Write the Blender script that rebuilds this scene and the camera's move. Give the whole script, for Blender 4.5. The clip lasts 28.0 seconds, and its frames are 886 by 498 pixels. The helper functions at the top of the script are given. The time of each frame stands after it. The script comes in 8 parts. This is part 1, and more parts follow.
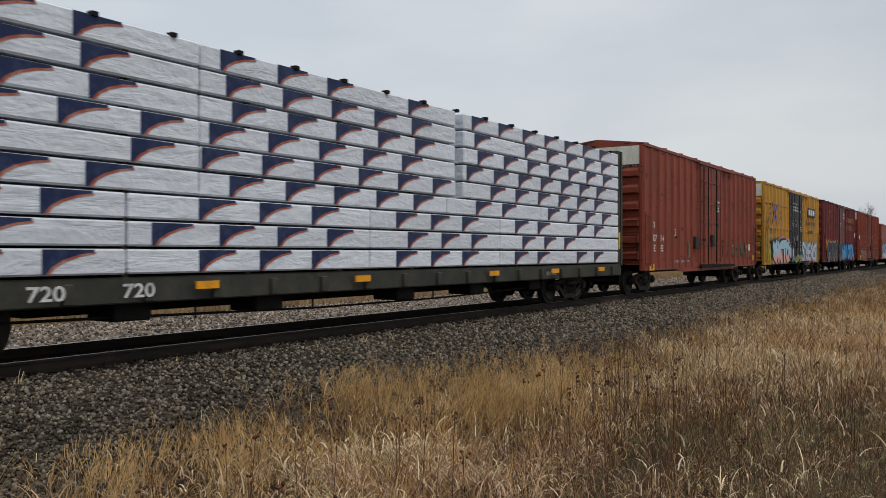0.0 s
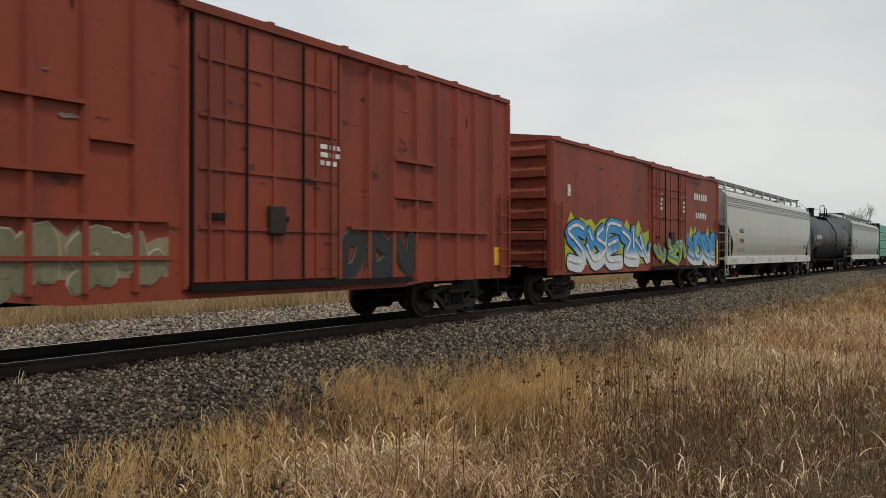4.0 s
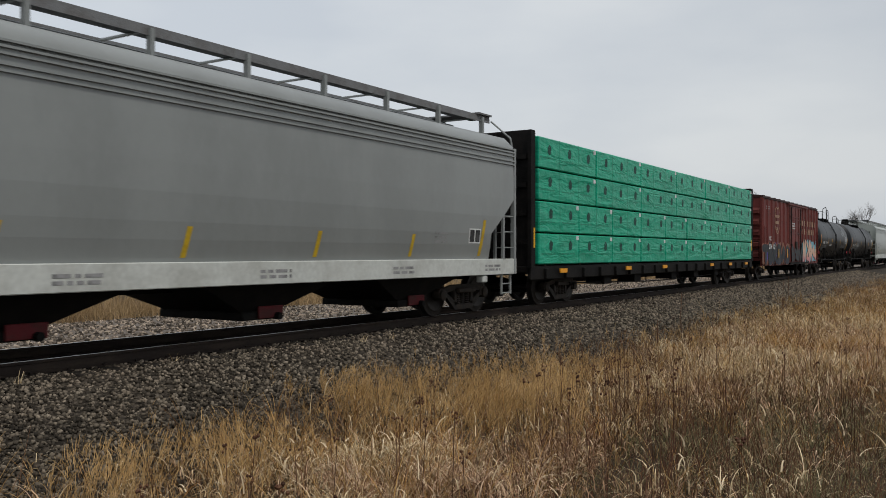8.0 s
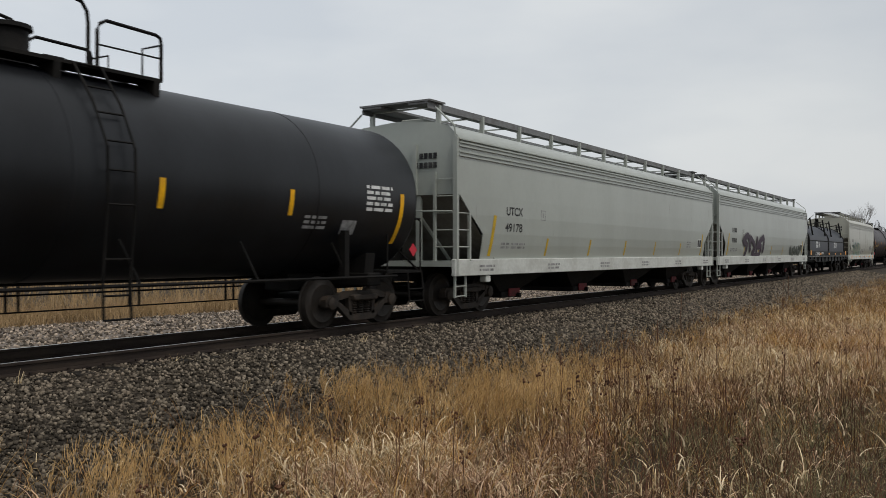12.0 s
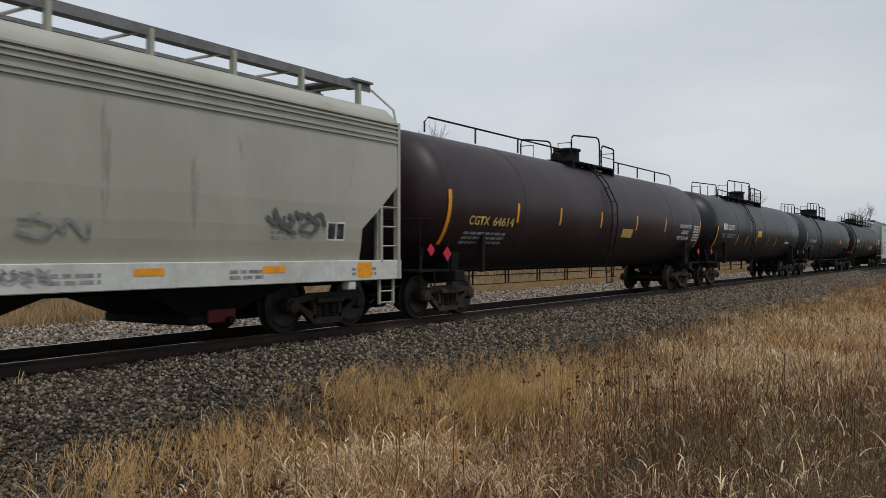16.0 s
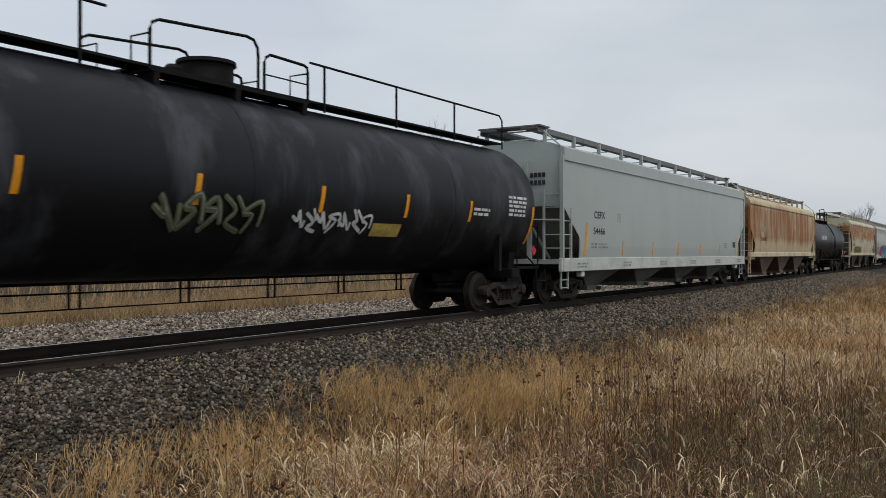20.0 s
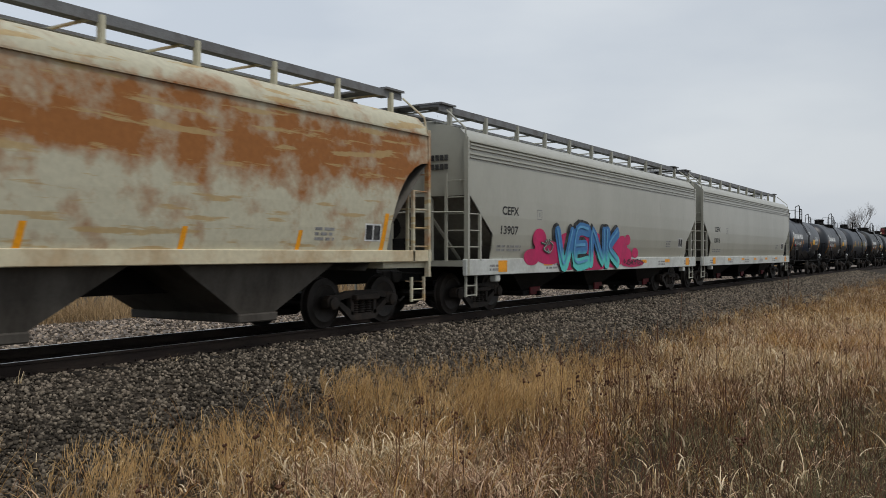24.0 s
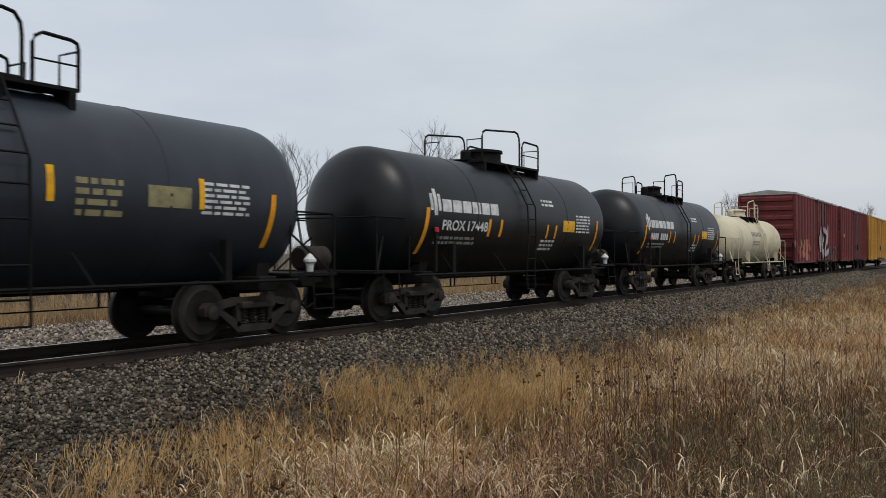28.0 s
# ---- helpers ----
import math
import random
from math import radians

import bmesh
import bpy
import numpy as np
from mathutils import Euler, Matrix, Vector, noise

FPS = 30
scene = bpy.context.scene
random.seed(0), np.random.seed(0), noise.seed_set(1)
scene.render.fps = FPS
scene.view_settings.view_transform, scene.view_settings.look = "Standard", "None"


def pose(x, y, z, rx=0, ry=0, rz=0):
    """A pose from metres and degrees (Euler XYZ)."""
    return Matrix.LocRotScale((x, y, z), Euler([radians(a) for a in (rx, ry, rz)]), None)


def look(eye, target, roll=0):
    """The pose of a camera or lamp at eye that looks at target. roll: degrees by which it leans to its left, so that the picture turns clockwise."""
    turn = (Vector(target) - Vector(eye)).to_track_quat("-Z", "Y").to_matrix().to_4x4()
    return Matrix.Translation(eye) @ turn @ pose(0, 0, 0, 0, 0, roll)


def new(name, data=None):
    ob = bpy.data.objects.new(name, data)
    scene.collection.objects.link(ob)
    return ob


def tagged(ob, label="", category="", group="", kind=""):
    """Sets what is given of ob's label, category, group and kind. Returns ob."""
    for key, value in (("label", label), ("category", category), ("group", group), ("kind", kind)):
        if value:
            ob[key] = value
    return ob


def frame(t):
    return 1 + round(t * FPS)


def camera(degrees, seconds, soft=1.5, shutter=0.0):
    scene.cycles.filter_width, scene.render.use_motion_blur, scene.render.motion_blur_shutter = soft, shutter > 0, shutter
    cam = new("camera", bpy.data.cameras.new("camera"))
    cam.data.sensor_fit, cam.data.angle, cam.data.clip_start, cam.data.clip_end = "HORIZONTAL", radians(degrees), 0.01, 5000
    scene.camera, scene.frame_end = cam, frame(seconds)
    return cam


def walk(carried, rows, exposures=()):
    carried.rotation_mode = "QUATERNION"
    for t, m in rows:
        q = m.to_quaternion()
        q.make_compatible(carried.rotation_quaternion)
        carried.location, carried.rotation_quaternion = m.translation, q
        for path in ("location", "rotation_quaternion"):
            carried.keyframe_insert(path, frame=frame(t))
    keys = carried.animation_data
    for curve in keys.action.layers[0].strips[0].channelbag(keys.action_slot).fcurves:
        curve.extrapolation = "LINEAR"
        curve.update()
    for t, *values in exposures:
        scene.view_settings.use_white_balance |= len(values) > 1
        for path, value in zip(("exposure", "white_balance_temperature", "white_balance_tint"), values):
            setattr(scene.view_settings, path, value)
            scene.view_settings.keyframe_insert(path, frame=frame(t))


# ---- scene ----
# ---- camera and path ----
SPEED = 19.5
EYE = (0.0, -11.04, 1.359)
cam = camera(54.5, 28.0, soft=0.8, shutter=0.07)
HEAD = look(EYE, (EYE[0] + 8.434, EYE[1] + 5.373, EYE[2] + 0.0526))
walk(cam, [(0.0, HEAD), (28.0, HEAD)],
     [(0.0, 0.0, 6600, 10), (1.0, 0.0, 6700, 10), (2.0, 0.2, 7100, 9), (3.0, 0.2, 7100, 9), (3.5, 0.18, 7050, 9), (5.5, 0.1, 6900, 9), (7.0, 0.05, 6600, 10), (8.0, 0.0, 6650, 10),
      (12.0, 0.05, 6750, 10), (17.0, 0.0, 6500, 10), (28.0, 0.0, 6450, 10)])

# ---- world, sun, exposure ----
world = bpy.data.worlds.new("overcast_sky")
scene.world = world
world.use_nodes = True
SUN_EL, SUN_AZ = radians(60), radians(200)


def build_world():
    nt = world.node_tree
    bg = nt.nodes["Background"]
    sky = nt.nodes.new("ShaderNodeTexSky")
    sky.sky_type, sky.sun_disc, sky.sun_elevation, sky.sun_rotation = "NISHITA", False, SUN_EL, SUN_AZ
    sky.air_density, sky.dust_density = 1.5, 4.0
    tc = nt.nodes.new("ShaderNodeTexCoord")
    mp = nt.nodes.new("ShaderNodeMapping")
    mp.inputs["Scale"].default_value = (1.0, 1.0, 3.2)
    no = nt.nodes.new("ShaderNodeTexNoise")
    no.inputs["Scale"].default_value, no.inputs["Detail"].default_value, no.inputs["Roughness"].default_value = 2.1, 5.0, 0.5
    ramp = nt.nodes.new("ShaderNodeValToRGB")
    ramp.color_ramp.elements[0].position, ramp.color_ramp.elements[1].position = 0.33, 0.66
    ramp.color_ramp.elements[0].color = (4.9, 5.35, 5.95, 1)
    ramp.color_ramp.elements[1].color = (6.2, 6.55, 6.9, 1)
    mix = nt.nodes.new("ShaderNodeMix")
    mix.data_type = "RGBA"
    mix.inputs["Factor"].default_value = 0.9
    ln = nt.links.new
    ln(tc.outputs["Generated"], mp.inputs["Vector"])
    ln(mp.outputs["Vector"], no.inputs["Vector"])
    ln(no.outputs["Fac"], ramp.inputs["Fac"])
    ln(sky.outputs["Color"], mix.inputs["A"])
    ln(ramp.outputs["Color"], mix.inputs["B"])
    sep, lift, gain = nt.nodes.new("ShaderNodeSeparateXYZ"), nt.nodes.new("ShaderNodeMapRange"), nt.nodes.new("ShaderNodeVectorMath")
    lift.inputs["From Min"].default_value, lift.inputs["From Max"].default_value = 0.05, 0.85
    lift.inputs["To Min"].default_value, lift.inputs["To Max"].default_value = 0.93, 1.09
    gain.operation = "SCALE"
    ln(tc.outputs["Generated"], sep.inputs["Vector"])
    ln(sep.outputs["Y"], lift.inputs["Value"])
    ln(mix.outputs["Result"], gain.inputs[0])
    ln(lift.outputs["Result"], gain.inputs["Scale"])
    ln(gain.outputs["Vector"], bg.inputs["Color"])
    bg.inputs["Strength"].default_value = 0.114


build_world()
sun = new("sun", bpy.data.lights.new("sun", "SUN"))
sun.data.energy, sun.data.angle, sun.data.color = 1.35, radians(12), (1.0, 0.96, 0.9)
sun.rotation_euler = (radians(30), 0, radians(-20))

# ---- materials ----
MATS = {}


def surface(name, col, rough=0.6, dirt=(0.1, 0.08, 0.065), amount=0.3, scale=(0.7, 0.7, 0.25), size=1.6, fine=18.0, bump=0.08, metal=0.0,
            edge=(0.45, 0.62), vary=0.0, island=False, spec=0.18, band=None, power=1.0, chips=None, relief=0.02, grain=0.2, crease=None):
    """A painted or natural surface: base colour, blotches of dirt in stretched noise, fine grain and relief; crease: tilt and stretch of slanting folds."""
    if name in MATS:
        return MATS[name]
    m = bpy.data.materials.new(name)
    m.use_nodes = True
    nt = m.node_tree
    ln, add = nt.links.new, nt.nodes.new
    bs = nt.nodes["Principled BSDF"]
    tc, mp = add("ShaderNodeTexCoord"), add("ShaderNodeMapping")
    mp.inputs["Scale"].default_value = scale
    ln(tc.outputs["Object"], mp.inputs["Vector"])
    n1, n2 = add("ShaderNodeTexNoise"), add("ShaderNodeTexNoise")
    n1.inputs["Scale"].default_value, n1.inputs["Detail"].default_value, n1.inputs["Roughness"].default_value = size, 7.0, 0.62
    n2.inputs["Scale"].default_value, n2.inputs["Detail"].default_value = fine, 4.0
    ln(mp.outputs["Vector"], n1.inputs["Vector"])
    ln(tc.outputs["Object"], n2.inputs["Vector"])
    ramp = add("ShaderNodeMapRange")
    ramp.inputs["From Min"].default_value, ramp.inputs["From Max"].default_value = edge
    ramp.inputs["To Max"].default_value = amount
    src = n1.outputs["Fac"]
    if band:
        sep, low, high, rise, fall = add("ShaderNodeSeparateXYZ"), add("ShaderNodeMapRange"), add("ShaderNodeMapRange"), add("ShaderNodeMath"), add("ShaderNodeMath")
        ln(tc.outputs["Object"], sep.inputs["Vector"])
        low.inputs["From Min"].default_value, low.inputs["From Max"].default_value = band[0] - 0.5, band[0]
        high.inputs["From Min"].default_value, high.inputs["From Max"].default_value = band[1], band[1] + 0.4
        ln(sep.outputs["Z"], low.inputs["Value"])
        ln(sep.outputs["Z"], high.inputs["Value"])
        rise.operation, rise.inputs[1].default_value = "MULTIPLY_ADD", 0.22
        ln(low.outputs["Result"], rise.inputs[0])
        ln(src, rise.inputs[2])
        fall.operation, fall.inputs[1].default_value = "MULTIPLY_ADD", -0.22
        ln(high.outputs["Result"], fall.inputs[0])
        ln(rise.outputs["Value"], fall.inputs[2])
        src = fall.outputs["Value"]
    ln(src, ramp.inputs["Value"])
    mix = add("ShaderNodeMix")
    mix.data_type = "RGBA"
    mix.inputs["A"].default_value, mix.inputs["B"].default_value = (*col, 1), (*dirt, 1)
    ln(ramp.outputs["Result"], mix.inputs["Factor"])
    col_out = mix.outputs["Result"]
    if chips:
        mp3, n3, r3, mix3 = add("ShaderNodeMapping"), add("ShaderNodeTexNoise"), add("ShaderNodeMapRange"), add("ShaderNodeMix")
        mp3.inputs["Scale"].default_value = chips[2]
        n3.inputs["Scale"].default_value, n3.inputs["Detail"].default_value, n3.inputs["Roughness"].default_value = 1.0, 6.0, 0.55
        r3.inputs["From Min"].default_value, r3.inputs["From Max"].default_value = chips[1], chips[1] + 0.05
        r3.inputs["To Max"].default_value = 0.85
        mix3.data_type = "RGBA"
        mix3.inputs["B"].default_value = (*chips[0], 1)
        ln(tc.outputs["Object"], mp3.inputs["Vector"])
        ln(mp3.outputs["Vector"], n3.inputs["Vector"])
        ln(n3.outputs["Fac"], r3.inputs["Value"])
        ln(r3.outputs["Result"], mix3.inputs["Factor"])
        ln(col_out, mix3.inputs["A"])
        col_out = mix3.outputs["Result"]
    hsv = add("ShaderNodeHueSaturation")
    val = add("ShaderNodeMapRange")
    val.inputs["To Min"].default_value, val.inputs["To Max"].default_value = 1 - grain, 1 + grain
    ln(n2.outputs["Fac"], val.inputs["Value"])
    ln(col_out, hsv.inputs["Color"])
    out = val.outputs["Result"]
    if vary:
        inf = add("ShaderNodeNewGeometry") if island else add("ShaderNodeObjectInfo")
        v2, mul = add("ShaderNodeMapRange"), add("ShaderNodeMath")
        v2.inputs["To Min"].default_value, v2.inputs["To Max"].default_value = 1 - vary, 1 + vary * power * power
        mul.operation = "MULTIPLY"
        pw = add("ShaderNodeMath")
        pw.operation, pw.inputs[1].default_value = "POWER", power
        ln(inf.outputs["Random Per Island" if island else "Random"], pw.inputs[0])
        ln(pw.outputs["Value"], v2.inputs["Value"])
        ln(out, mul.inputs[0])
        ln(v2.outputs["Result"], mul.inputs[1])
        out = mul.outputs["Value"]
    ln(out, hsv.inputs["Value"])
    ln(hsv.outputs["Color"], bs.inputs["Base Color"])
    bs.inputs["Roughness"].default_value, bs.inputs["Metallic"].default_value = rough, metal
    bs.inputs["Specular IOR Level"].default_value = spec
    bp = add("ShaderNodeBump")
    bp.inputs["Strength"].default_value, bp.inputs["Distance"].default_value = bump, relief
    ln(n2.outputs["Fac"], bp.inputs["Height"])
    if crease:
        mp4, n4, b4 = add("ShaderNodeMapping"), add("ShaderNodeTexNoise"), add("ShaderNodeBump")
        mp4.inputs["Rotation"].default_value, mp4.inputs["Scale"].default_value = (0, radians(crease[0]), 0), (crease[1], 1.0, crease[2])
        n4.inputs["Scale"].default_value, n4.inputs["Detail"].default_value, n4.inputs["Roughness"].default_value = 1.0, 3.0, 0.6
        n4.inputs["Distortion"].default_value = 0.6
        b4.inputs["Strength"].default_value, b4.inputs["Distance"].default_value = 0.9, crease[3]
        ln(tc.outputs["Object"], mp4.inputs["Vector"])
        ln(mp4.outputs["Vector"], n4.inputs["Vector"])
        ln(n4.outputs["Fac"], b4.inputs["Height"])
        ln(b4.outputs["Normal"], bp.inputs["Normal"])
    ln(bp.outputs["Normal"], bs.inputs["Normal"])
    MATS[name] = m
    return m


def strands(name, cols, rough=0.75, low=0.75, patch=0.35):
    """Dry stems: a colour for each stem out of a ramp, in patches over the ground."""
    m = bpy.data.materials.new(name)
    m.use_nodes = True
    nt = m.node_tree
    ln, add = nt.links.new, nt.nodes.new
    bs = nt.nodes["Principled BSDF"]
    geo, tc, no = add("ShaderNodeNewGeometry"), add("ShaderNodeTexCoord"), add("ShaderNodeTexNoise")
    no.inputs["Scale"].default_value, no.inputs["Detail"].default_value = 0.55, 3.0
    ln(tc.outputs["Object"], no.inputs["Vector"])
    a, b = add("ShaderNodeMath"), add("ShaderNodeMath")
    a.operation, b.operation = "MULTIPLY_ADD", "MULTIPLY_ADD"
    a.inputs[1].default_value, a.inputs[2].default_value = 1.0 - patch, -0.5 * patch - 0.12
    ln(geo.outputs["Random Per Island"], a.inputs[0])
    b.inputs[1].default_value = 2.2 * patch
    ln(no.outputs["Fac"], b.inputs[0])
    ln(a.outputs["Value"], b.inputs[2])
    ramp = add("ShaderNodeValToRGB")
    el = ramp.color_ramp.elements
    el[0].position, el[0].color = 0.0, (*cols[0], 1)
    el[1].position, el[1].color = 1.0, (*cols[-1], 1)
    for i, c in enumerate(cols[1:-1]):
        e = el.new((i + 1) / (len(cols) - 1))
        e.color = (*c, 1)
    ln(b.outputs["Value"], ramp.inputs["Fac"])
    ln(ramp.outputs["Color"], bs.inputs["Base Color"])
    bs.inputs["Roughness"].default_value, bs.inputs["Specular IOR Level"].default_value = rough, 0.2
    MATS[name] = m
    return m


BLACK = surface("black_tank_paint", (0.0032, 0.0039, 0.0054), 0.42, (0.013, 0.015, 0.0185), 0.55, (0.6, 0.6, 0.25), 1.3, 9, 0.05, spec=0.36, grain=0.1)
BLUEBLACK = surface("blue_black_tank_paint", (0.009, 0.0118, 0.0172), 0.4, (0.015, 0.0185, 0.025), 0.6, (0.6, 0.6, 0.25), 1.3, 9, 0.05, spec=0.48, grain=0.1)
SLATE2 = surface("blue_slate_tank_paint", (0.023, 0.029, 0.04), 0.46, (0.012, 0.015, 0.021), 0.6, (0.6, 0.6, 0.25), 1.3, 9, 0.05, spec=0.42, grain=0.08)
SLATE = surface("slate_tank_paint", (0.021, 0.027, 0.033), 0.48, (0.011, 0.0145, 0.018), 0.6, (0.6, 0.6, 0.25), 1.3, 9, 0.05, spec=0.36, grain=0.08)
BLOTCHED = surface("blotched_slate_paint", (0.03, 0.038, 0.05), 0.48, (0.005, 0.0055, 0.007), 0.92, (0.55, 0.55, 0.5), 1.3, 9, 0.05, edge=(0.53, 0.6), spec=0.2, grain=0.1)
MAROON = surface("maroon_tank_paint", (0.016, 0.0052, 0.0075), 0.46, (0.032, 0.02, 0.026), 0.6, (0.6, 0.6, 0.3), 1.3, 9, 0.05, spec=0.34, grain=0.1)
STREAKED = surface("streaked_tank_paint", (0.0055, 0.006, 0.008), 0.48, (0.07, 0.076, 0.088), 0.75, (0.8, 0.8, 0.2), 1.4, 9, 0.05, edge=(0.52, 0.72), spec=0.28, grain=0.1)
CREAM = surface("cream_tank_paint", (0.62, 0.56, 0.4), 0.55, (0.2, 0.14, 0.08), 0.5, edge=(0.5, 0.7))
UNDER = surface("grimy_steel", (0.005, 0.0047, 0.0044), 0.75, (0.013, 0.011, 0.0095), 0.6, (1, 1, 1), 3, 30, 0.3, vary=0.15)
FRAME = surface("cast_bogie_steel", (0.027, 0.023, 0.02), 0.68, (0.052, 0.038, 0.028), 0.6, (1, 1, 1), 4, 30, 0.3)
TREAD = surface("wheel_steel", (0.03, 0.026, 0.023), 0.5, (0.016, 0.014, 0.013), 0.7, (1, 1, 1), 4, 30, 0.2, metal=0.3)
SHINE = surface("polished_rail_head", (0.3, 0.29, 0.28), 0.35, (0.18, 0.16, 0.145), 0.5, (0.3, 3, 3), 3, 30, 0.05, metal=0.9)
RAIL = surface("rusty_rail_side", (0.028, 0.021, 0.018), 0.8, (0.05, 0.037, 0.028), 0.6, (0.5, 2, 2), 3, 30, 0.2)
RED1 = surface("brick_red_car_paint", (0.235, 0.05, 0.028), 0.55, (0.11, 0.033, 0.02), 0.6, (0.7, 0.7, 0.2), 1.4, 14, 0.1, spec=0.22, vary=0.05, chips=((0.03, 0.014, 0.011), 0.62, (1.6, 1.6, 4.5)), grain=0.1)
RED2 = surface("orange_red_car_paint", (0.225, 0.046, 0.026), 0.55, (0.1, 0.035, 0.024), 0.55, (0.7, 0.7, 0.2), 1.4, 14, 0.1, spec=0.22, vary=0.05, chips=((0.04, 0.016, 0.012), 0.64, (1.6, 1.6, 4.5)), grain=0.1)
BROWN = surface("maroon_car_paint", (0.155, 0.03, 0.03), 0.55, (0.06, 0.018, 0.016), 0.6, (0.7, 0.7, 0.2), 1.4, 14, 0.1, spec=0.22, vary=0.05, chips=((0.022, 0.01, 0.009), 0.62, (1.6, 1.6, 3.5)), grain=0.1)
BROWN2 = surface("faded_maroon_car_paint", (0.155, 0.035, 0.03), 0.6, (0.07, 0.025, 0.019), 0.6, (0.7, 0.7, 0.2), 1.4, 14, 0.1, spec=0.22, vary=0.05, chips=((0.03, 0.014, 0.011), 0.62, (1.6, 1.6, 4.5)), grain=0.1)
YELLOW = surface("yellow_car_paint", (0.47, 0.235, 0.032), 0.5, (0.24, 0.12, 0.035), 0.55, (0.8, 0.8, 0.2), 1.4, 14, 0.08, vary=0.04, chips=((0.16, 0.08, 0.03), 0.67, (1.8, 1.8, 2.5)), grain=0.1)
ROOFBR = surface("dark_brown_roof", (0.045, 0.017, 0.015), 0.65, (0.025, 0.014, 0.012), 0.6, (1, 1, 1), 2, 14, 0.1)
GREY = surface("pale_grey_hopper_paint", (0.34, 0.365, 0.335), 0.32, (0.27, 0.285, 0.26), 0.5, (0.5, 0.5, 0.2), 1.0, 9, 0.04, chips=((0.2, 0.19, 0.165), 0.68, (2.2, 2.2, 0.6)), spec=0.5, grain=0.05)
GREYL = surface("light_grey_hopper_paint", (0.375, 0.387, 0.345), 0.32, (0.34, 0.345, 0.3), 0.5, (0.5, 0.5, 0.2), 1.0, 9, 0.03, spec=0.5, grain=0.04)
GREYD = surface("mid_grey_hopper_paint", (0.235, 0.25, 0.245), 0.32, (0.17, 0.18, 0.175), 0.5, (0.5, 0.5, 0.2), 1.0, 9, 0.03, spec=0.5, grain=0.04)
GREYB = surface("cool_grey_hopper_paint", (0.35, 0.39, 0.365), 0.32, (0.3, 0.33, 0.31), 0.5, (0.5, 0.5, 0.2), 1.0, 9, 0.04, chips=((0.22, 0.21, 0.19), 0.68, (2.2, 2.2, 0.6)), spec=0.5, grain=0.03)
CREAMG = surface("cream_grey_hopper_paint", (0.36, 0.355, 0.3), 0.32, (0.265, 0.26, 0.21), 0.5, (0.5, 0.5, 0.2), 1.0, 9, 0.04, chips=((0.23, 0.2, 0.15), 0.68, (2.2, 2.2, 0.6)), spec=0.5, grain=0.05)
SILL = surface("white_sill_paint", (0.53, 0.55, 0.52), 0.5, (0.34, 0.34, 0.31), 0.5, (0.6, 0.6, 0.8), 2.0, 12, 0.05)
RUSTY = surface("rust_streaked_paint", (0.5, 0.41, 0.26), 0.6, (0.27, 0.1, 0.025), 0.95, (1.0, 1.0, 0.22), 1.5, 10, 0.12, edge=(0.53, 0.76), band=(2.2, 3.5), chips=((0.13, 0.055, 0.02), 0.66, (1.4, 1.4, 1.2)))
RUSTY2 = surface("rust_banded_paint", (0.49, 0.465, 0.35), 0.6, (0.285, 0.1, 0.019), 0.95, (0.75, 0.75, 0.8), 1.8, 10, 0.12, edge=(0.51, 0.73), band=(2.75, 3.5), chips=((0.42, 0.3, 0.14), 0.57, (0.8, 0.8, 7.0)))
RUSTSILL = surface("rust_stained_sill", (0.6, 0.54, 0.38), 0.6, (0.35, 0.2, 0.08), 0.5, (1, 1, 1), 1.5, 10, 0.1)
ROOFG = surface("galvanised_roof", (0.36, 0.36, 0.34), 0.5, (0.2, 0.17, 0.14), 0.5, (1, 1, 1), 2, 12, 0.1)
WALKG = surface("running_board_steel", (0.17, 0.175, 0.18), 0.6, (0.1, 0.09, 0.085), 0.5, (1, 1, 1), 4, 40, 0.3)
NAVY = surface("navy_coil_cover", (0.0085, 0.011, 0.019), 0.42, (0.02, 0.023, 0.031), 0.45, (0.5, 0.5, 0.25), 1.5, 10, 0.05, grain=0.08)
WHITE = surface("white_stencil", (0.66, 0.67, 0.66), 0.6, (0.3, 0.3, 0.3), 0.6, (1, 1, 1), 5, 25, 0.0)
GREYSTEN = surface("faded_stencil", (0.28, 0.28, 0.28), 0.6, (0.1, 0.1, 0.1), 0.7, (1, 1, 1), 6, 25, 0.0)
INK = surface("black_stencil", (0.02, 0.02, 0.022), 0.6, (0.15, 0.15, 0.14), 0.4, (1, 1, 1), 5, 25, 0.0)
YSTEN = surface("yellow_stencil", (0.55, 0.4, 0.1), 0.6, (0.3, 0.2, 0.08), 0.5, (1, 1, 1), 5, 25, 0.0)
SANDY = surface("sandy_stencil", (0.42, 0.3, 0.2), 0.6, (0.25, 0.14, 0.1), 0.5, (1, 1, 1), 5, 25, 0.0)
OCHRE = surface("ochre_stencil", (0.38, 0.25, 0.06), 0.6, (0.22, 0.11, 0.04), 0.6, (1, 1, 1), 5, 25, 0.0)
DIMYEL = surface("dim_yellow_stencil", (0.28, 0.25, 0.13), 0.6, (0.12, 0.11, 0.07), 0.6, (1, 1, 1), 5, 25, 0.0)
REFLECT = surface("yellow_reflector", (0.8, 0.42, 0.015), 0.4, (0.4, 0.22, 0.03), 0.4, (1, 1, 1), 5, 25, 0.0)
AMBER = surface("amber_reflector", (0.8, 0.33, 0.015), 0.4, (0.4, 0.18, 0.03), 0.4, (1, 1, 1), 5, 25, 0.0)
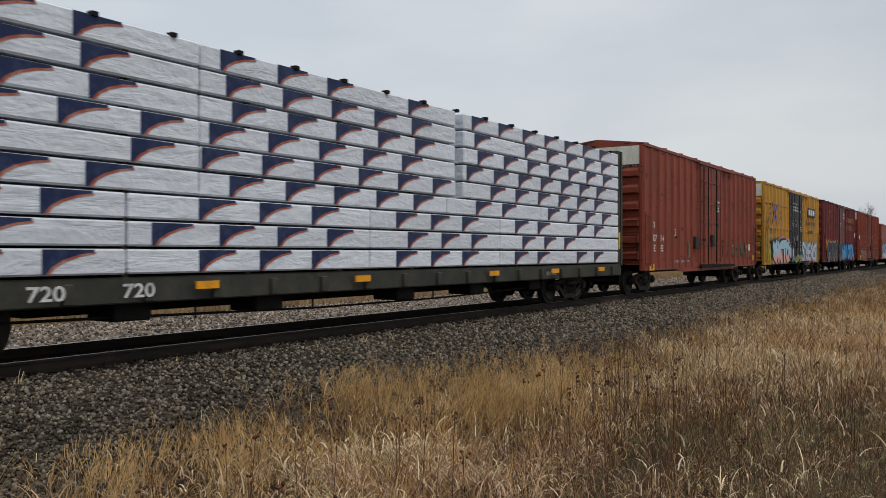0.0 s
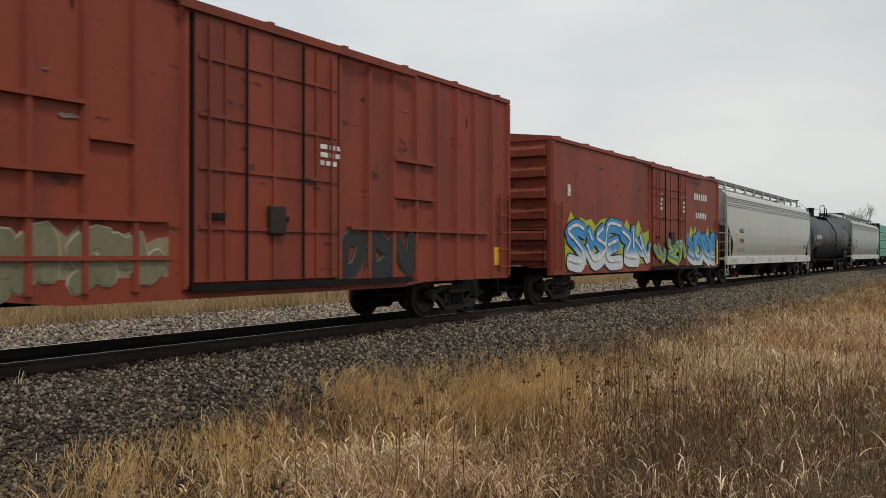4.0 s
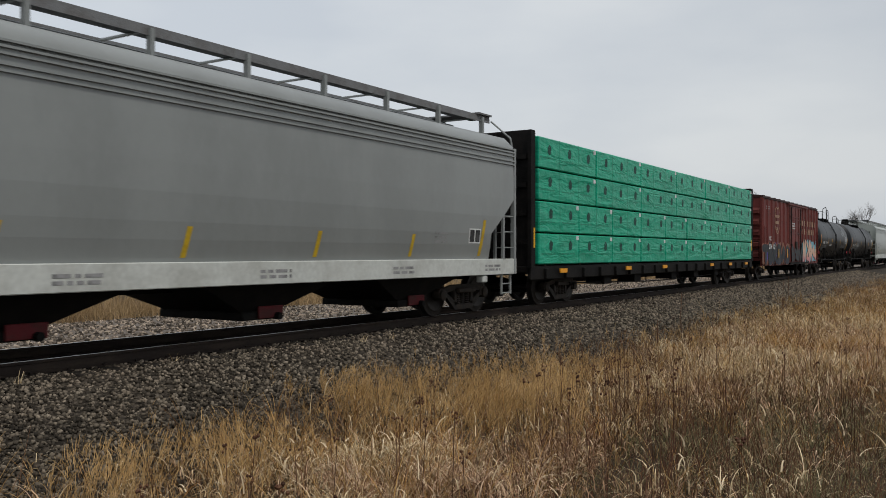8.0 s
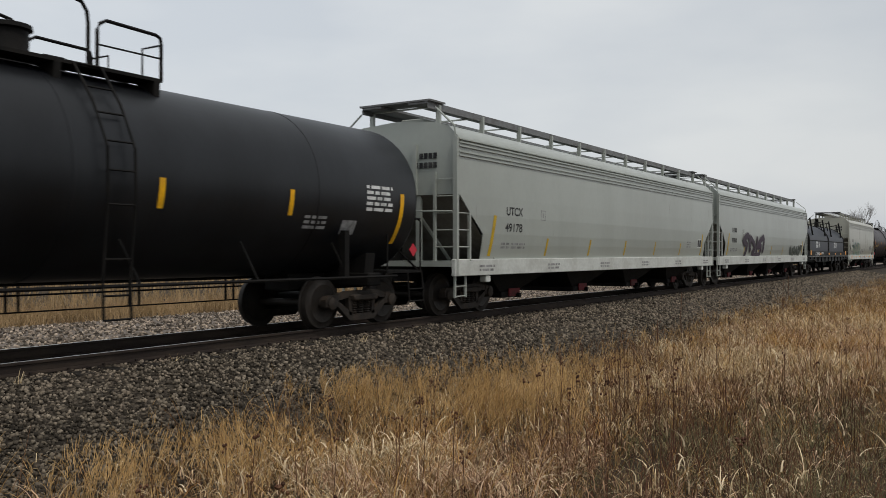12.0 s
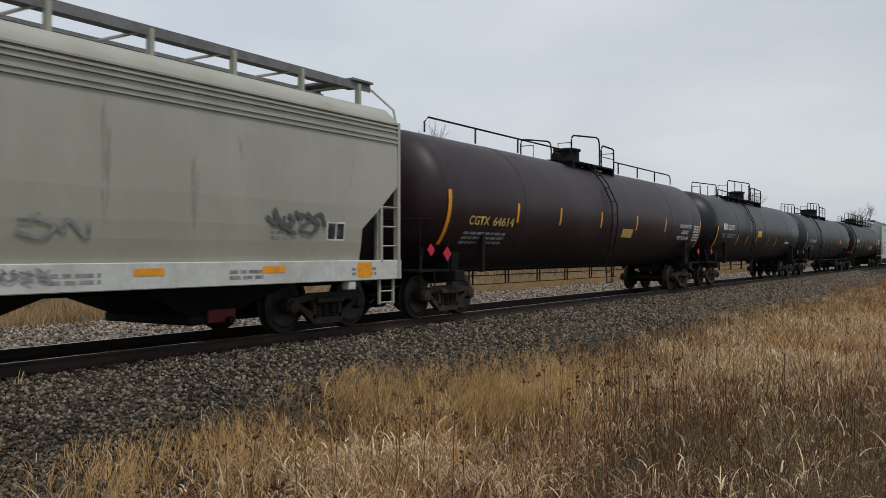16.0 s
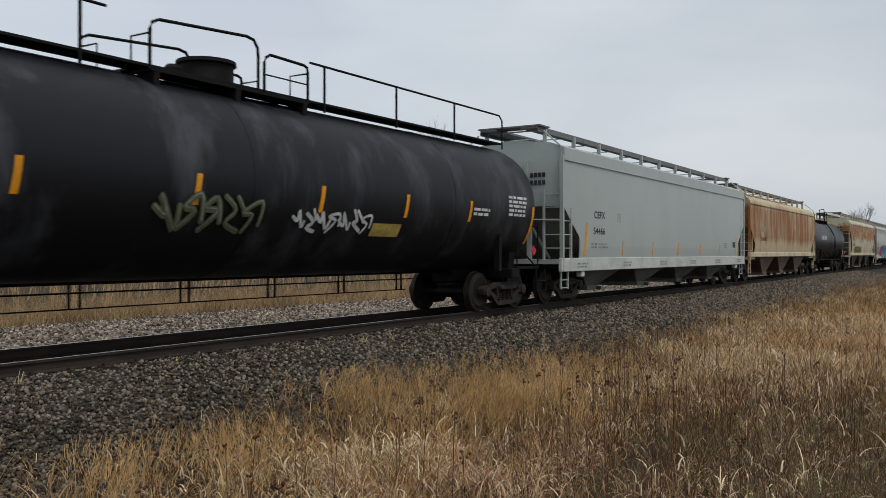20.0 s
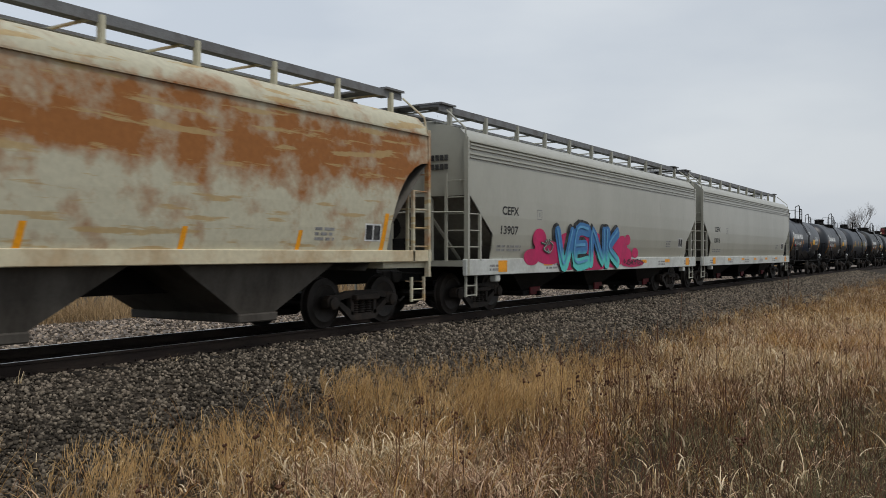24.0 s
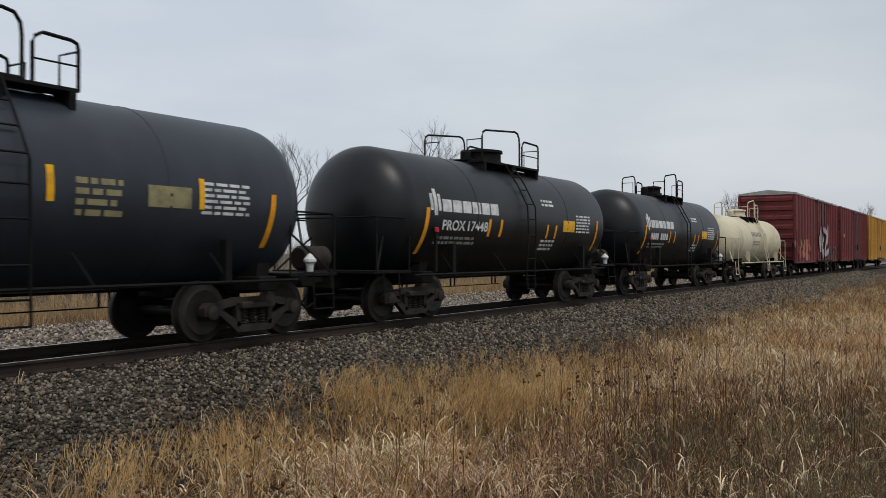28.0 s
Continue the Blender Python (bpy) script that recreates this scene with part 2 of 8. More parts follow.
OLDYEL = surface("weathered_yellow_reflector", (0.5, 0.33, 0.02), 0.45, (0.3, 0.2, 0.03), 0.5, (1, 1, 1), 5, 25, 0.0)
PLACARD = surface("red_placard", (0.5, 0.03, 0.05), 0.5, (0.3, 0.03, 0.04), 0.3)
GREEN = surface("green_lumber_wrap", (0.008, 0.335, 0.2), 0.36, (0.008, 0.2, 0.115), 0.5, (0.5, 0.5, 1.6), 1.7, 4, 0.5, vary=0.05, relief=0.04, edge=(0.48, 0.68), crease=(33, 0.8, 3.2, 0.07), grain=0.08)
GREENFAINT = surface("faint_wrap_print", (0.008, 0.2, 0.115), 0.4, (0.008, 0.26, 0.15), 0.5, (1, 1, 1), 5, 25, 0.0)
GREENINK = surface("dark_wrap_print", (0.012, 0.05, 0.04), 0.5, (0.01, 0.1, 0.06), 0.4, (1, 1, 1), 5, 25, 0.0)
WRAP = surface("white_lumber_wrap", (0.66, 0.7, 0.76), 0.38, (0.42, 0.46, 0.53), 0.5, (1.0, 1.0, 5.0), 2.0, 7, 0.4, vary=0.06, edge=(0.48, 0.7), relief=0.05, crease=(14, 1.3, 5.0, 0.035), grain=0.06)
WRAPNAVY = surface("navy_wrap_print", (0.016, 0.026, 0.075), 0.42, (0.05, 0.065, 0.13), 0.5, (1, 1, 1), 5, 25, 0.1)
WRAPRED = surface("orange_wrap_print", (0.36, 0.085, 0.05), 0.45, (0.5, 0.28, 0.22), 0.6, (1, 1, 1), 5, 25, 0.1)
TIMBER = surface("dark_timber_gap", (0.05, 0.035, 0.022), 0.8, (0.12, 0.085, 0.05), 0.6, (1, 1, 1), 5, 25, 0.2)
CAROLIVE = surface("dark_olive_flatcar", (0.04, 0.042, 0.035), 0.65, (0.075, 0.065, 0.05), 0.6, (1, 1, 1), 2, 14, 0.15)
TIEWOOD = surface("creosoted_tie", (0.014, 0.012, 0.01), 0.9, (0.034, 0.028, 0.024), 0.6, (0.5, 4, 4), 2, 30, 0.5, vary=0.25)
STONE = surface("grey_ballast_stone", (0.092, 0.077, 0.059), 0.85, (0.118, 0.094, 0.072), 0.5, (1, 1, 1), 0.8, 40, 0.3, vary=0.62, island=True, power=1.8)
DIRTSTONE = surface("dirty_ballast_stone", (0.064, 0.053, 0.04), 0.85, (0.088, 0.071, 0.052), 0.5, (1, 1, 1), 0.8, 40, 0.3, vary=0.65, island=True, power=1.8)
GRAVEL = surface("pale_gravel_stone", (0.148, 0.121, 0.096), 0.85, (0.195, 0.153, 0.118), 0.5, (1, 1, 1), 0.6, 40, 0.3, vary=0.7, island=True, power=1.8)
# bed painted very dark to stand for the shade in gaps between stones
GAPSHADE_BED = surface("ballast_bed", (0.02, 0.016, 0.012), 0.95, (0.1, 0.082, 0.064), 0.9, (1, 1, 1), 14, 38, 1.0, edge=(0.45, 0.62))
ROADBED = surface("gravel_road", (0.2, 0.17, 0.145), 0.95, (0.11, 0.092, 0.078), 0.8, (1, 1, 1), 8, 45, 1.0, edge=(0.35, 0.65))
SOIL = surface("grassy_soil", (0.03, 0.022, 0.013), 0.95, (0.07, 0.048, 0.026), 0.8, (1, 1, 1), 0.5, 16, 1.0, edge=(0.35, 0.65))
BARK = surface("bare_tree_bark", (0.10, 0.088, 0.078), 0.9, (0.16, 0.145, 0.13), 0.6, (1, 1, 0.3), 5, 40, 0.4)
# distance haze is painted in: paler and greyer than the near bark
HAZEBARK = surface("haze_greyed_branches", (0.2, 0.185, 0.175), 0.95, (0.26, 0.24, 0.225), 0.6, (1, 1, 0.3), 0.3, 4, 0.0)
DRY = strands("dry_grass", ((0.045, 0.022, 0.01), (0.15, 0.075, 0.028), (0.33, 0.19, 0.07), (0.46, 0.31, 0.14), (0.13, 0.06, 0.025)))
PALE = strands("pale_grass_leaves", ((0.17, 0.105, 0.05), (0.4, 0.28, 0.145), (0.62, 0.48, 0.29), (0.78, 0.65, 0.44), (0.3, 0.19, 0.095)))
STRAWP = strands("bright_straw", ((0.42, 0.31, 0.18), (0.56, 0.44, 0.28), (0.7, 0.58, 0.4), (0.5, 0.38, 0.23)))
ROSY = strands("rosy_dead_grass", ((0.13, 0.06, 0.034), (0.29, 0.165, 0.095), (0.5, 0.33, 0.205), (0.68, 0.5, 0.35), (0.22, 0.11, 0.062)))
TAWNY = strands("tawny_orange_grass", ((0.13, 0.055, 0.018), (0.3, 0.14, 0.04), (0.52, 0.29, 0.09), (0.62, 0.4, 0.16), (0.2, 0.085, 0.03)))
OLIVE = strands("olive_grass", ((0.05, 0.045, 0.022), (0.11, 0.1, 0.05), (0.2, 0.17, 0.085), (0.3, 0.25, 0.14), (0.08, 0.065, 0.035)))
LITTER = strands("grass_litter", ((0.05, 0.028, 0.016), (0.14, 0.085, 0.045), (0.3, 0.2, 0.115), (0.5, 0.36, 0.22), (0.09, 0.05, 0.028)))
STEM = strands("dark_weed_stems", ((0.04, 0.019, 0.012), (0.095, 0.042, 0.025), (0.16, 0.08, 0.042), (0.035, 0.022, 0.015)))
GOLD = strands("golden_panicles", ((0.36, 0.205, 0.075), (0.45, 0.28, 0.11), (0.54, 0.36, 0.165), (0.38, 0.205, 0.075)))
FIELD = strands("tan_field_grass", ((0.2, 0.125, 0.06), (0.3, 0.2, 0.1), (0.4, 0.28, 0.15), (0.22, 0.14, 0.07)))
# brush and far woods carry the distance haze in their grey-brown colours
HAZEBRUSH = strands("haze_greyed_brush", ((0.16, 0.14, 0.115), (0.22, 0.19, 0.155), (0.28, 0.245, 0.2), (0.2, 0.17, 0.14)))
GREENB = strands("green_grass_tufts", ((0.07, 0.08, 0.025), (0.1, 0.11, 0.035), (0.16, 0.15, 0.05), (0.12, 0.12, 0.04)))

STREAKG = surface("rain_streak", (0.25, 0.24, 0.2), 0.6, (0.33, 0.32, 0.27), 0.8, (3, 3, 0.5), 3, 20, 0.0)
SCUFFG = surface("grey_scuff", (0.2, 0.17, 0.155), 0.7, (0.12, 0.06, 0.05), 0.7, (1, 1, 1), 5, 20, 0.02, edge=(0.4, 0.6))
SCUFFD = surface("dark_scuff", (0.018, 0.014, 0.012), 0.75, (0.06, 0.03, 0.022), 0.6, (1, 1, 1), 5, 20, 0.02, edge=(0.4, 0.6))
RUSTSP = surface("rust_spot", (0.13, 0.045, 0.018), 0.75, (0.07, 0.03, 0.016), 0.6, (1, 1, 1), 6, 20, 0.05)


def flatpaint(name, col):
    return surface(name, tuple(0.88 * c for c in col), 0.5, tuple(0.45 * c + 0.02 for c in col), 0.7, (1, 1, 0.6), 2.2, 12, 0.02, edge=(0.42, 0.7))


def two_tone(name, top, low, z):
    """Spray paint that fades from one colour above to another below, with uneven mist between."""
    m = flatpaint(name, top)
    nt = m.node_tree
    ln, add = nt.links.new, nt.nodes.new
    mix = [k for k in nt.nodes if k.type == "MIX"][0]
    tc, sep, rng_, no, sm = add("ShaderNodeTexCoord"), add("ShaderNodeSeparateXYZ"), add("ShaderNodeMapRange"), add("ShaderNodeTexNoise"), add("ShaderNodeMath")
    no.inputs["Scale"].default_value = 3.0
    sm.operation, sm.inputs[1].default_value = "MULTIPLY_ADD", 0.35
    ln(tc.outputs["Object"], sep.inputs["Vector"])
    ln(tc.outputs["Object"], no.inputs["Vector"])
    ln(no.outputs["Fac"], sm.inputs[0])
    ln(sep.outputs["Z"], sm.inputs[2])
    rng_.inputs["From Min"].default_value, rng_.inputs["From Max"].default_value = z + 0.05, z + 0.3
    ln(sm.outputs["Value"], rng_.inputs["Value"])
    ln(rng_.outputs["Result"], mix.inputs["Factor"])
    mix.inputs["A"].default_value, mix.inputs["B"].default_value = (*low, 1), (*top, 1)
    return m


# ---- mesh helpers ----
class Geo:
    """Vertices and faces of one mesh, with a material slot for each face."""

    def __init__(self):
        self.v, self.f, self.m, self.slot = [], [], [], 0

    def face(self, pts):
        n = len(self.v)
        self.v.extend(pts)
        self.f.append(tuple(range(n, n + len(pts))))
        self.m.append(self.slot)

    def box(self, x0, x1, y0, y1, z0, z1, b=0.0):
        """A box; b: width of its bevelled edges."""
        if b <= 0:
            n = len(self.v)
            self.v += [(x, y, z) for x in (x0, x1) for y in (y0, y1) for z in (z0, z1)]
            fs = ((0, 1, 3, 2), (4, 6, 7, 5), (0, 4, 5, 1), (2, 3, 7, 6), (0, 2, 6, 4), (1, 5, 7, 3))
            self.f += [tuple(n + i for i in f) for f in fs]
            self.m += [self.slot] * 6
            return self
        bm = bmesh.new()
        bmesh.ops.create_cube(bm, size=1.0)
        for v in bm.verts:
            v.co = ((x0 + x1) / 2 + v.co.x * (x1 - x0), (y0 + y1) / 2 + v.co.y * (y1 - y0), (z0 + z1) / 2 + v.co.z * (z1 - z0))
        bmesh.ops.bevel(bm, geom=bm.edges, offset=b, segments=1, affect="EDGES")
        bm.verts.index_update()
        n = len(self.v)
        self.v += [tuple(v.co) for v in bm.verts]
        self.f += [tuple(n + v.index for v in f.verts) for f in bm.faces]
        self.m += [self.slot] * len(bm.faces)
        bm.free()
        return self

    def tube(self, pts, r, n=6, r1=None):
        """A round bar through the points."""
        pts = [Vector(p) for p in pts]
        rings = []
        for i, p in enumerate(pts):
            d = (pts[min(i + 1, len(pts) - 1)] - pts[max(i - 1, 0)]).normalized()
            a = d.cross(Vector((0, 0, 1)) if abs(d.z) < 0.9 else Vector((1, 0, 0))).normalized()
            b = d.cross(a)
            rr = r if r1 is None else r + (r1 - r) * i / max(1, len(pts) - 1)
            base = len(self.v)
            self.v += [tuple(p + rr * (math.cos(2 * math.pi * k / n) * a + math.sin(2 * math.pi * k / n) * b)) for k in range(n)]
            rings.append(base)
        for p, q in zip(rings, rings[1:]):
            for k in range(n):
                self.f.append((p + k, p + (k + 1) % n, q + (k + 1) % n, q + k))
                self.m.append(self.slot)
        self.f += [tuple(rings[0] + k for k in reversed(range(n))), tuple(rings[-1] + k for k in range(n))]
        self.m += [self.slot] * 2
        return self

    def lathe(self, prof, axis="y", at=(0, 0, 0), n=24):
        """A turned body: profile of (along, radius) round an axis."""
        rows = []
        for a, r in prof:
            base = len(self.v)
            for k in range(n):
                c, s = r * math.cos(2 * math.pi * k / n), r * math.sin(2 * math.pi * k / n)
                p = {"x": (a, c, s), "y": (c, a, s), "z": (c, s, a)}[axis]
                self.v.append((p[0] + at[0], p[1] + at[1], p[2] + at[2]))
            rows.append(base)
        for p, q in zip(rows, rows[1:]):
            for k in range(n):
                self.f.append((p + k, q + k, q + (k + 1) % n, p + (k + 1) % n))
                self.m.append(self.slot)
        self.f += [tuple(rows[0] + k for k in range(n)), tuple(rows[-1] + k for k in reversed(range(n)))]
        self.m += [self.slot] * 2
        return self

    def prism(self, poly, y0, y1, plane="xz"):
        """A flat outline given thickness: in x and z from y0 to y1, or in y and z from x0 to x1."""
        put = (lambda p, d: (p[0], d, p[1])) if plane == "xz" else (lambda p, d: (d, p[0], p[1]))
        n, k = len(self.v), len(poly)
        self.v += [put(p, y0) for p in poly] + [put(p, y1) for p in poly]
        self.f += [tuple(n + i for i in range(k)), tuple(n + k + i for i in reversed(range(k)))]
        self.f += [(n + i, n + k + i, n + k + (i + 1) % k, n + (i + 1) % k) for i in range(k)]
        self.m += [self.slot] * (k + 2)
        return self

    def patch(self, on, x0, x1, z0, z1, o=0.004, nz=1, lean=0.0):
        """A painted rectangle on a car's side."""
        for i in range(nz):
            a, b = z0 + (z1 - z0) * i / nz, z0 + (z1 - z0) * (i + 1) / nz
            s, e = lean * (a - z0), lean * (b - z0)
            self.face([on(x0 + s, a, o), on(x1 + s, a, o), on(x1 + e, b, o), on(x0 + e, b, o)])
        return self

    def ribbon(self, pts, w, on, o):
        """A broad painted stroke: one smoothed strip with rounded ends, rising slightly along its length."""
        path = []
        k = len(pts)
        for i in range(k - 1):
            p0, p1, p2, p3 = (Vector(pts[min(max(j, 0), k - 1)]) for j in (i - 1, i, i + 1, i + 2))
            for t in (0.0, 0.25, 0.5, 0.75):
                path.append(0.5 * (2 * p1 + (p2 - p0) * t + (2 * p0 - 5 * p1 + 4 * p2 - p3) * t * t + (3 * p1 - p0 - 3 * p2 + p3) * t ** 3))
        path.append(Vector(pts[-1]))
        d0, d1 = (path[1] - path[0]).normalized(), (path[-1] - path[-2]).normalized()
        rows = [(path[0] - d0 * w * 0.42, 0.45), (path[0] - d0 * w * 0.25, 0.85)] + [(p, 1.0) for p in path] + [(path[-1] + d1 * w * 0.25, 0.85), (path[-1] + d1 * w * 0.42, 0.45)]
        n = len(self.v)
        for i, (p, s) in enumerate(rows):
            d = (rows[min(i + 1, len(rows) - 1)][0] - rows[max(i - 1, 0)][0]).normalized()
            q = Vector((-d.y, d.x)) * w * 0.5 * s
            e = o + 0.00035 * i
            self.v += [on(p.x - q.x, p.y - q.y, e), on(p.x + q.x, p.y + q.y, e)]
        for i in range(len(rows) - 1):
            self.f.append((n + 2 * i, n + 2 * i + 2, n + 2 * i + 3, n + 2 * i + 1))
            self.m.append(self.slot)
        return self

    def mesh(self, name, mats, smooth=False):
        me = bpy.data.meshes.new(name)
        me.from_pydata(self.v, [], self.f)
        for mt in mats if isinstance(mats, (list, tuple)) else [mats]:
            me.materials.append(mt)
        me.polygons.foreach_set("material_index", self.m)
        if smooth:
            me.shade_smooth()
            me.set_sharp_from_angle(angle=radians(38))
        me.update()
        return me


def part(name, geo, mats, parent, label="", smooth=False):
    """One mesh object under a thing or a part."""
    ob = new(name, geo.mesh(name, mats, smooth))
    ob.parent = parent
    return tagged(ob, label)


def again(name, me, parent, x=0.0, y=0.0, z=0.0, rz=0.0, label=""):
    """A further piece on a mesh that exists."""
    ob = new(name, me)
    ob.parent = parent
    ob.matrix_basis = pose(x, y, z, 0, 0, rz)
    return tagged(ob, label)


def flat(w):
    return lambda x, z, o: (x, -w - o, z)


def barrel(r, zc):
    return lambda x, z, o: (x, -math.sqrt(max((r + o) ** 2 - (z - zc) ** 2, 0.0004)), z)


def bars(car, on, x, z, n, w, h, mat, gap=0.35, skip=(), lean=0.0, name="letter_bar", o=0.004):
    """A row of n plain bars of a letter's size."""
    for i in range(n):
        if i not in skip:
            part(name, Geo().patch(on, x + i * w, x + i * w + w * (1 - gap), z, z + h, o, 2 if h > 0.2 else 1, lean), mat, car)


def lines(car, on, x, z, rows, w, h, mat, seed=1, pitch=1.7):
    """A block of small print as thin bars."""
    rnd, g = random.Random(seed), Geo()
    for r in range(rows):
        a = x
        while a < x + w - 0.05:
            b = min(a + rnd.uniform(0.08, 0.3), x + w)
            g.patch(on, a, b, z - r * h * pitch, z - r * h * pitch + h, 0.004)
            a = b + 0.05
    return part("small_print", g, mat, car)


def words(car, text, on, x, z, h, mat, w=None):
    """Words in the built-in font, painted on a car's side; w: their width."""
    cu = bpy.data.curves.new("lettering", "FONT")
    cu.body, cu.size, cu.offset = text, h * 1.35, h * 0.03
    tmp = new("lettering", cu)
    dg = bpy.context.evaluated_depsgraph_get()
    me = bpy.data.meshes.new_from_object(tmp.evaluated_get(dg))
    bpy.data.objects.remove(tmp)
    if w:
        lo, hi = [[f(v.co[k] for v in me.vertices) for k in (0, 1)] for f in (min, max)]
        for v in me.vertices:
            v.co = ((v.co.x - lo[0]) / (hi[0] - lo[0]) * w, (v.co.y - lo[1]) / (hi[1] - lo[1]) * h, 0)
    for v in me.vertices:
        v.co = on(x + v.co.x, z + v.co.y, 0.005)
    me.materials.clear()
    me.materials.append(mat)
    ob = new("lettering", me)
    ob.parent = car
    return ob


# ---- running gear ----
R_WHEEL = 0.457
WHEELSETS = ([], [])


def make_bogie_meshes():
    side = Geo()
    out = [(-1.06, 0.53), (-1.0, 0.60), (-0.74, 0.61), (-0.42, 0.66), (0.42, 0.66), (0.74, 0.61), (1.0, 0.60), (1.06, 0.53), (1.05, 0.40), (0.72, 0.40),
           (0.34, 0.13), (-0.34, 0.13), (-0.72, 0.40), (-1.05, 0.40)]
    side.prism(out[:3] + [(-0.7, 0.5), (-0.72, 0.40), (-1.05, 0.40)], -1.06, -0.94)
    side.prism([(0.74, 0.61), (1.0, 0.60), (1.06, 0.53), (1.05, 0.40), (0.72, 0.40), (0.7, 0.5)], -1.06, -0.94)
    side.prism([(-0.76, 0.61), (-0.42, 0.67), (0.42, 0.67), (0.76, 0.61), (0.72, 0.5), (0.4, 0.55), (-0.4, 0.55), (-0.72, 0.5)], -1.05, -0.95)
    side.prism([(-0.74, 0.51), (-0.62, 0.45), (-0.26, 0.24), (0.26, 0.24), (0.62, 0.45), (0.74, 0.51), (0.72, 0.40), (0.36, 0.12), (-0.36, 0.12), (-0.72, 0.40)], -1.05, -0.95)
    for s in (-1, 1):
        side.prism([(s * 0.30, 0.22), (s * 0.38, 0.22), (s * 0.40, 0.57), (s * 0.30, 0.57)], -1.05, -0.95)
        side.lathe([(-1.12, 0.07), (-1.1, 0.115), (-0.86, 0.125)], "y", (s * 0.9, 0, R_WHEEL), 14)
    side.box(-0.36, 0.36, -1.16, -0.9, 0.49, 0.6, 0.02)
    sm = side.mesh("side_frame", FRAME, True)
    spring = Geo()
    for x in (-0.2, 0.0, 0.2):
        spring.lathe([(0.24 + 0.022 * k, 0.085 if k % 2 else 0.062) for k in range(12)], "z", (x, -0.98, 0), 10)
    wheel = Geo()
    for s in (-1, 1):
        prof = [(0.0, 0.09), (0.0, 0.15), (-0.03, 0.34), (0.0, 0.385), (0.0, 0.452), (0.012, 0.457), (0.11, 0.462), (0.12, 0.487), (0.145, 0.485), (0.15, 0.39), (0.1, 0.33), (0.12, 0.15), (0.16, 0.09)]
        wheel.lathe([(s * (0.835 - a), r) for a, r in prof], "y", (0, 0, 0), 32)
    wheel.lathe([(-0.9, 0.07), (0.9, 0.07)], "y", (0, 0, 0), 10)
    for k in range(3):
        wheel.box(-0.03, 0.03, -0.837, -0.8, 0.2, 0.24)
    bol = Geo()
    bol.box(-0.22, 0.22, -0.95, 0.95, 0.36, 0.6, 0.03)
    bol.lathe([(0.6, 0.2), (0.72, 0.2)], "z", (0, 0, 0), 16)
    bol.box(-0.75, -0.68, -0.8, 0.8, 0.3, 0.42).box(0.68, 0.75, -0.8, 0.8, 0.3, 0.42)
    return sm, spring.mesh("spring_nest", FRAME, True), wheel.mesh("wheelset", TREAD, True), bol.mesh("bogie", UNDER, True)


BOGIE = make_bogie_meshes()


def bogie(car, x):
    b = again("bogie", BOGIE[3], car, x, label="grimy cast-steel two-axle bogie")
    for rz in (0, 180):
        again("side_frame", BOGIE[0], b, rz=rz)
        again("spring_nest", BOGIE[1], b, rz=rz)
    for i, d in enumerate((-0.9, 0.9)):
        WHEELSETS[i].append(again("wheelset", BOGIE[2], b, d, 0, R_WHEEL, label="dark steel wheels on an axle"))


def coupler_mesh():
    g = Geo()
    g.box(0, 0.62, -0.08, 0.08, 0.78, 0.96, 0.02)
    g.box(0.5, 0.75, -0.16, 0.13, 0.72, 1.0, 0.03)
    g.tube([(0.1, -0.35, 0.75), (0.3, -0.34, 0.45), (0.5, -0.3, 0.33), (0.75, -0.25, 0.42)], 0.025, 6)
    g.tube([(0.05, -1.2, 0.95), (0.12, -0.7, 0.95), (0.4, -0.12, 0.98)], 0.014, 5)
    return g.mesh("coupler", UNDER, True)


COUPLER = coupler_mesh()
TRAIN = []


def begin(name, a, b, label, category):
    """A car whose body reaches from a to b metres along the track when the clip starts."""
    car = new(name)
    car.empty_display_size = 0.3
    tagged(car, label, category, "cars of the freight train")
    TRAIN.append((car, (a + b) / 2))
    return car, (b - a) / 2


def gear(car, h, inset, reach=0.0):
    """Bogies and couplers."""
    for s in (-1, 1):
        bogie(car, s * (h - inset))
        again("coupler", COUPLER, car, s * (h - 0.1 + reach), rz=0 if s > 0 else 180)


def ladder(car, x0, x1, y, z0, z1, n, mat, name="ladder", r=0.014, stiles=True, depth=0.07):
    g = Geo()
    s = 1 if y > 0 else -1
    for i in range(n):
        z = z0 + (z1 - z0) * i / max(1, n - 1)
        g.tube([(x0, y - s * depth, z), (x0, y, z), (x1, y, z), (x1, y - s * depth, z)], r, 5)
    if stiles:
        for x in (x0, x1):
            g.box(x - 0.025, x + 0.025, min(y, y - s * 0.03), max(y, y - s * 0.03), z0 - 0.1, z1 + 0.1)
    return part(name, g, mat, car)


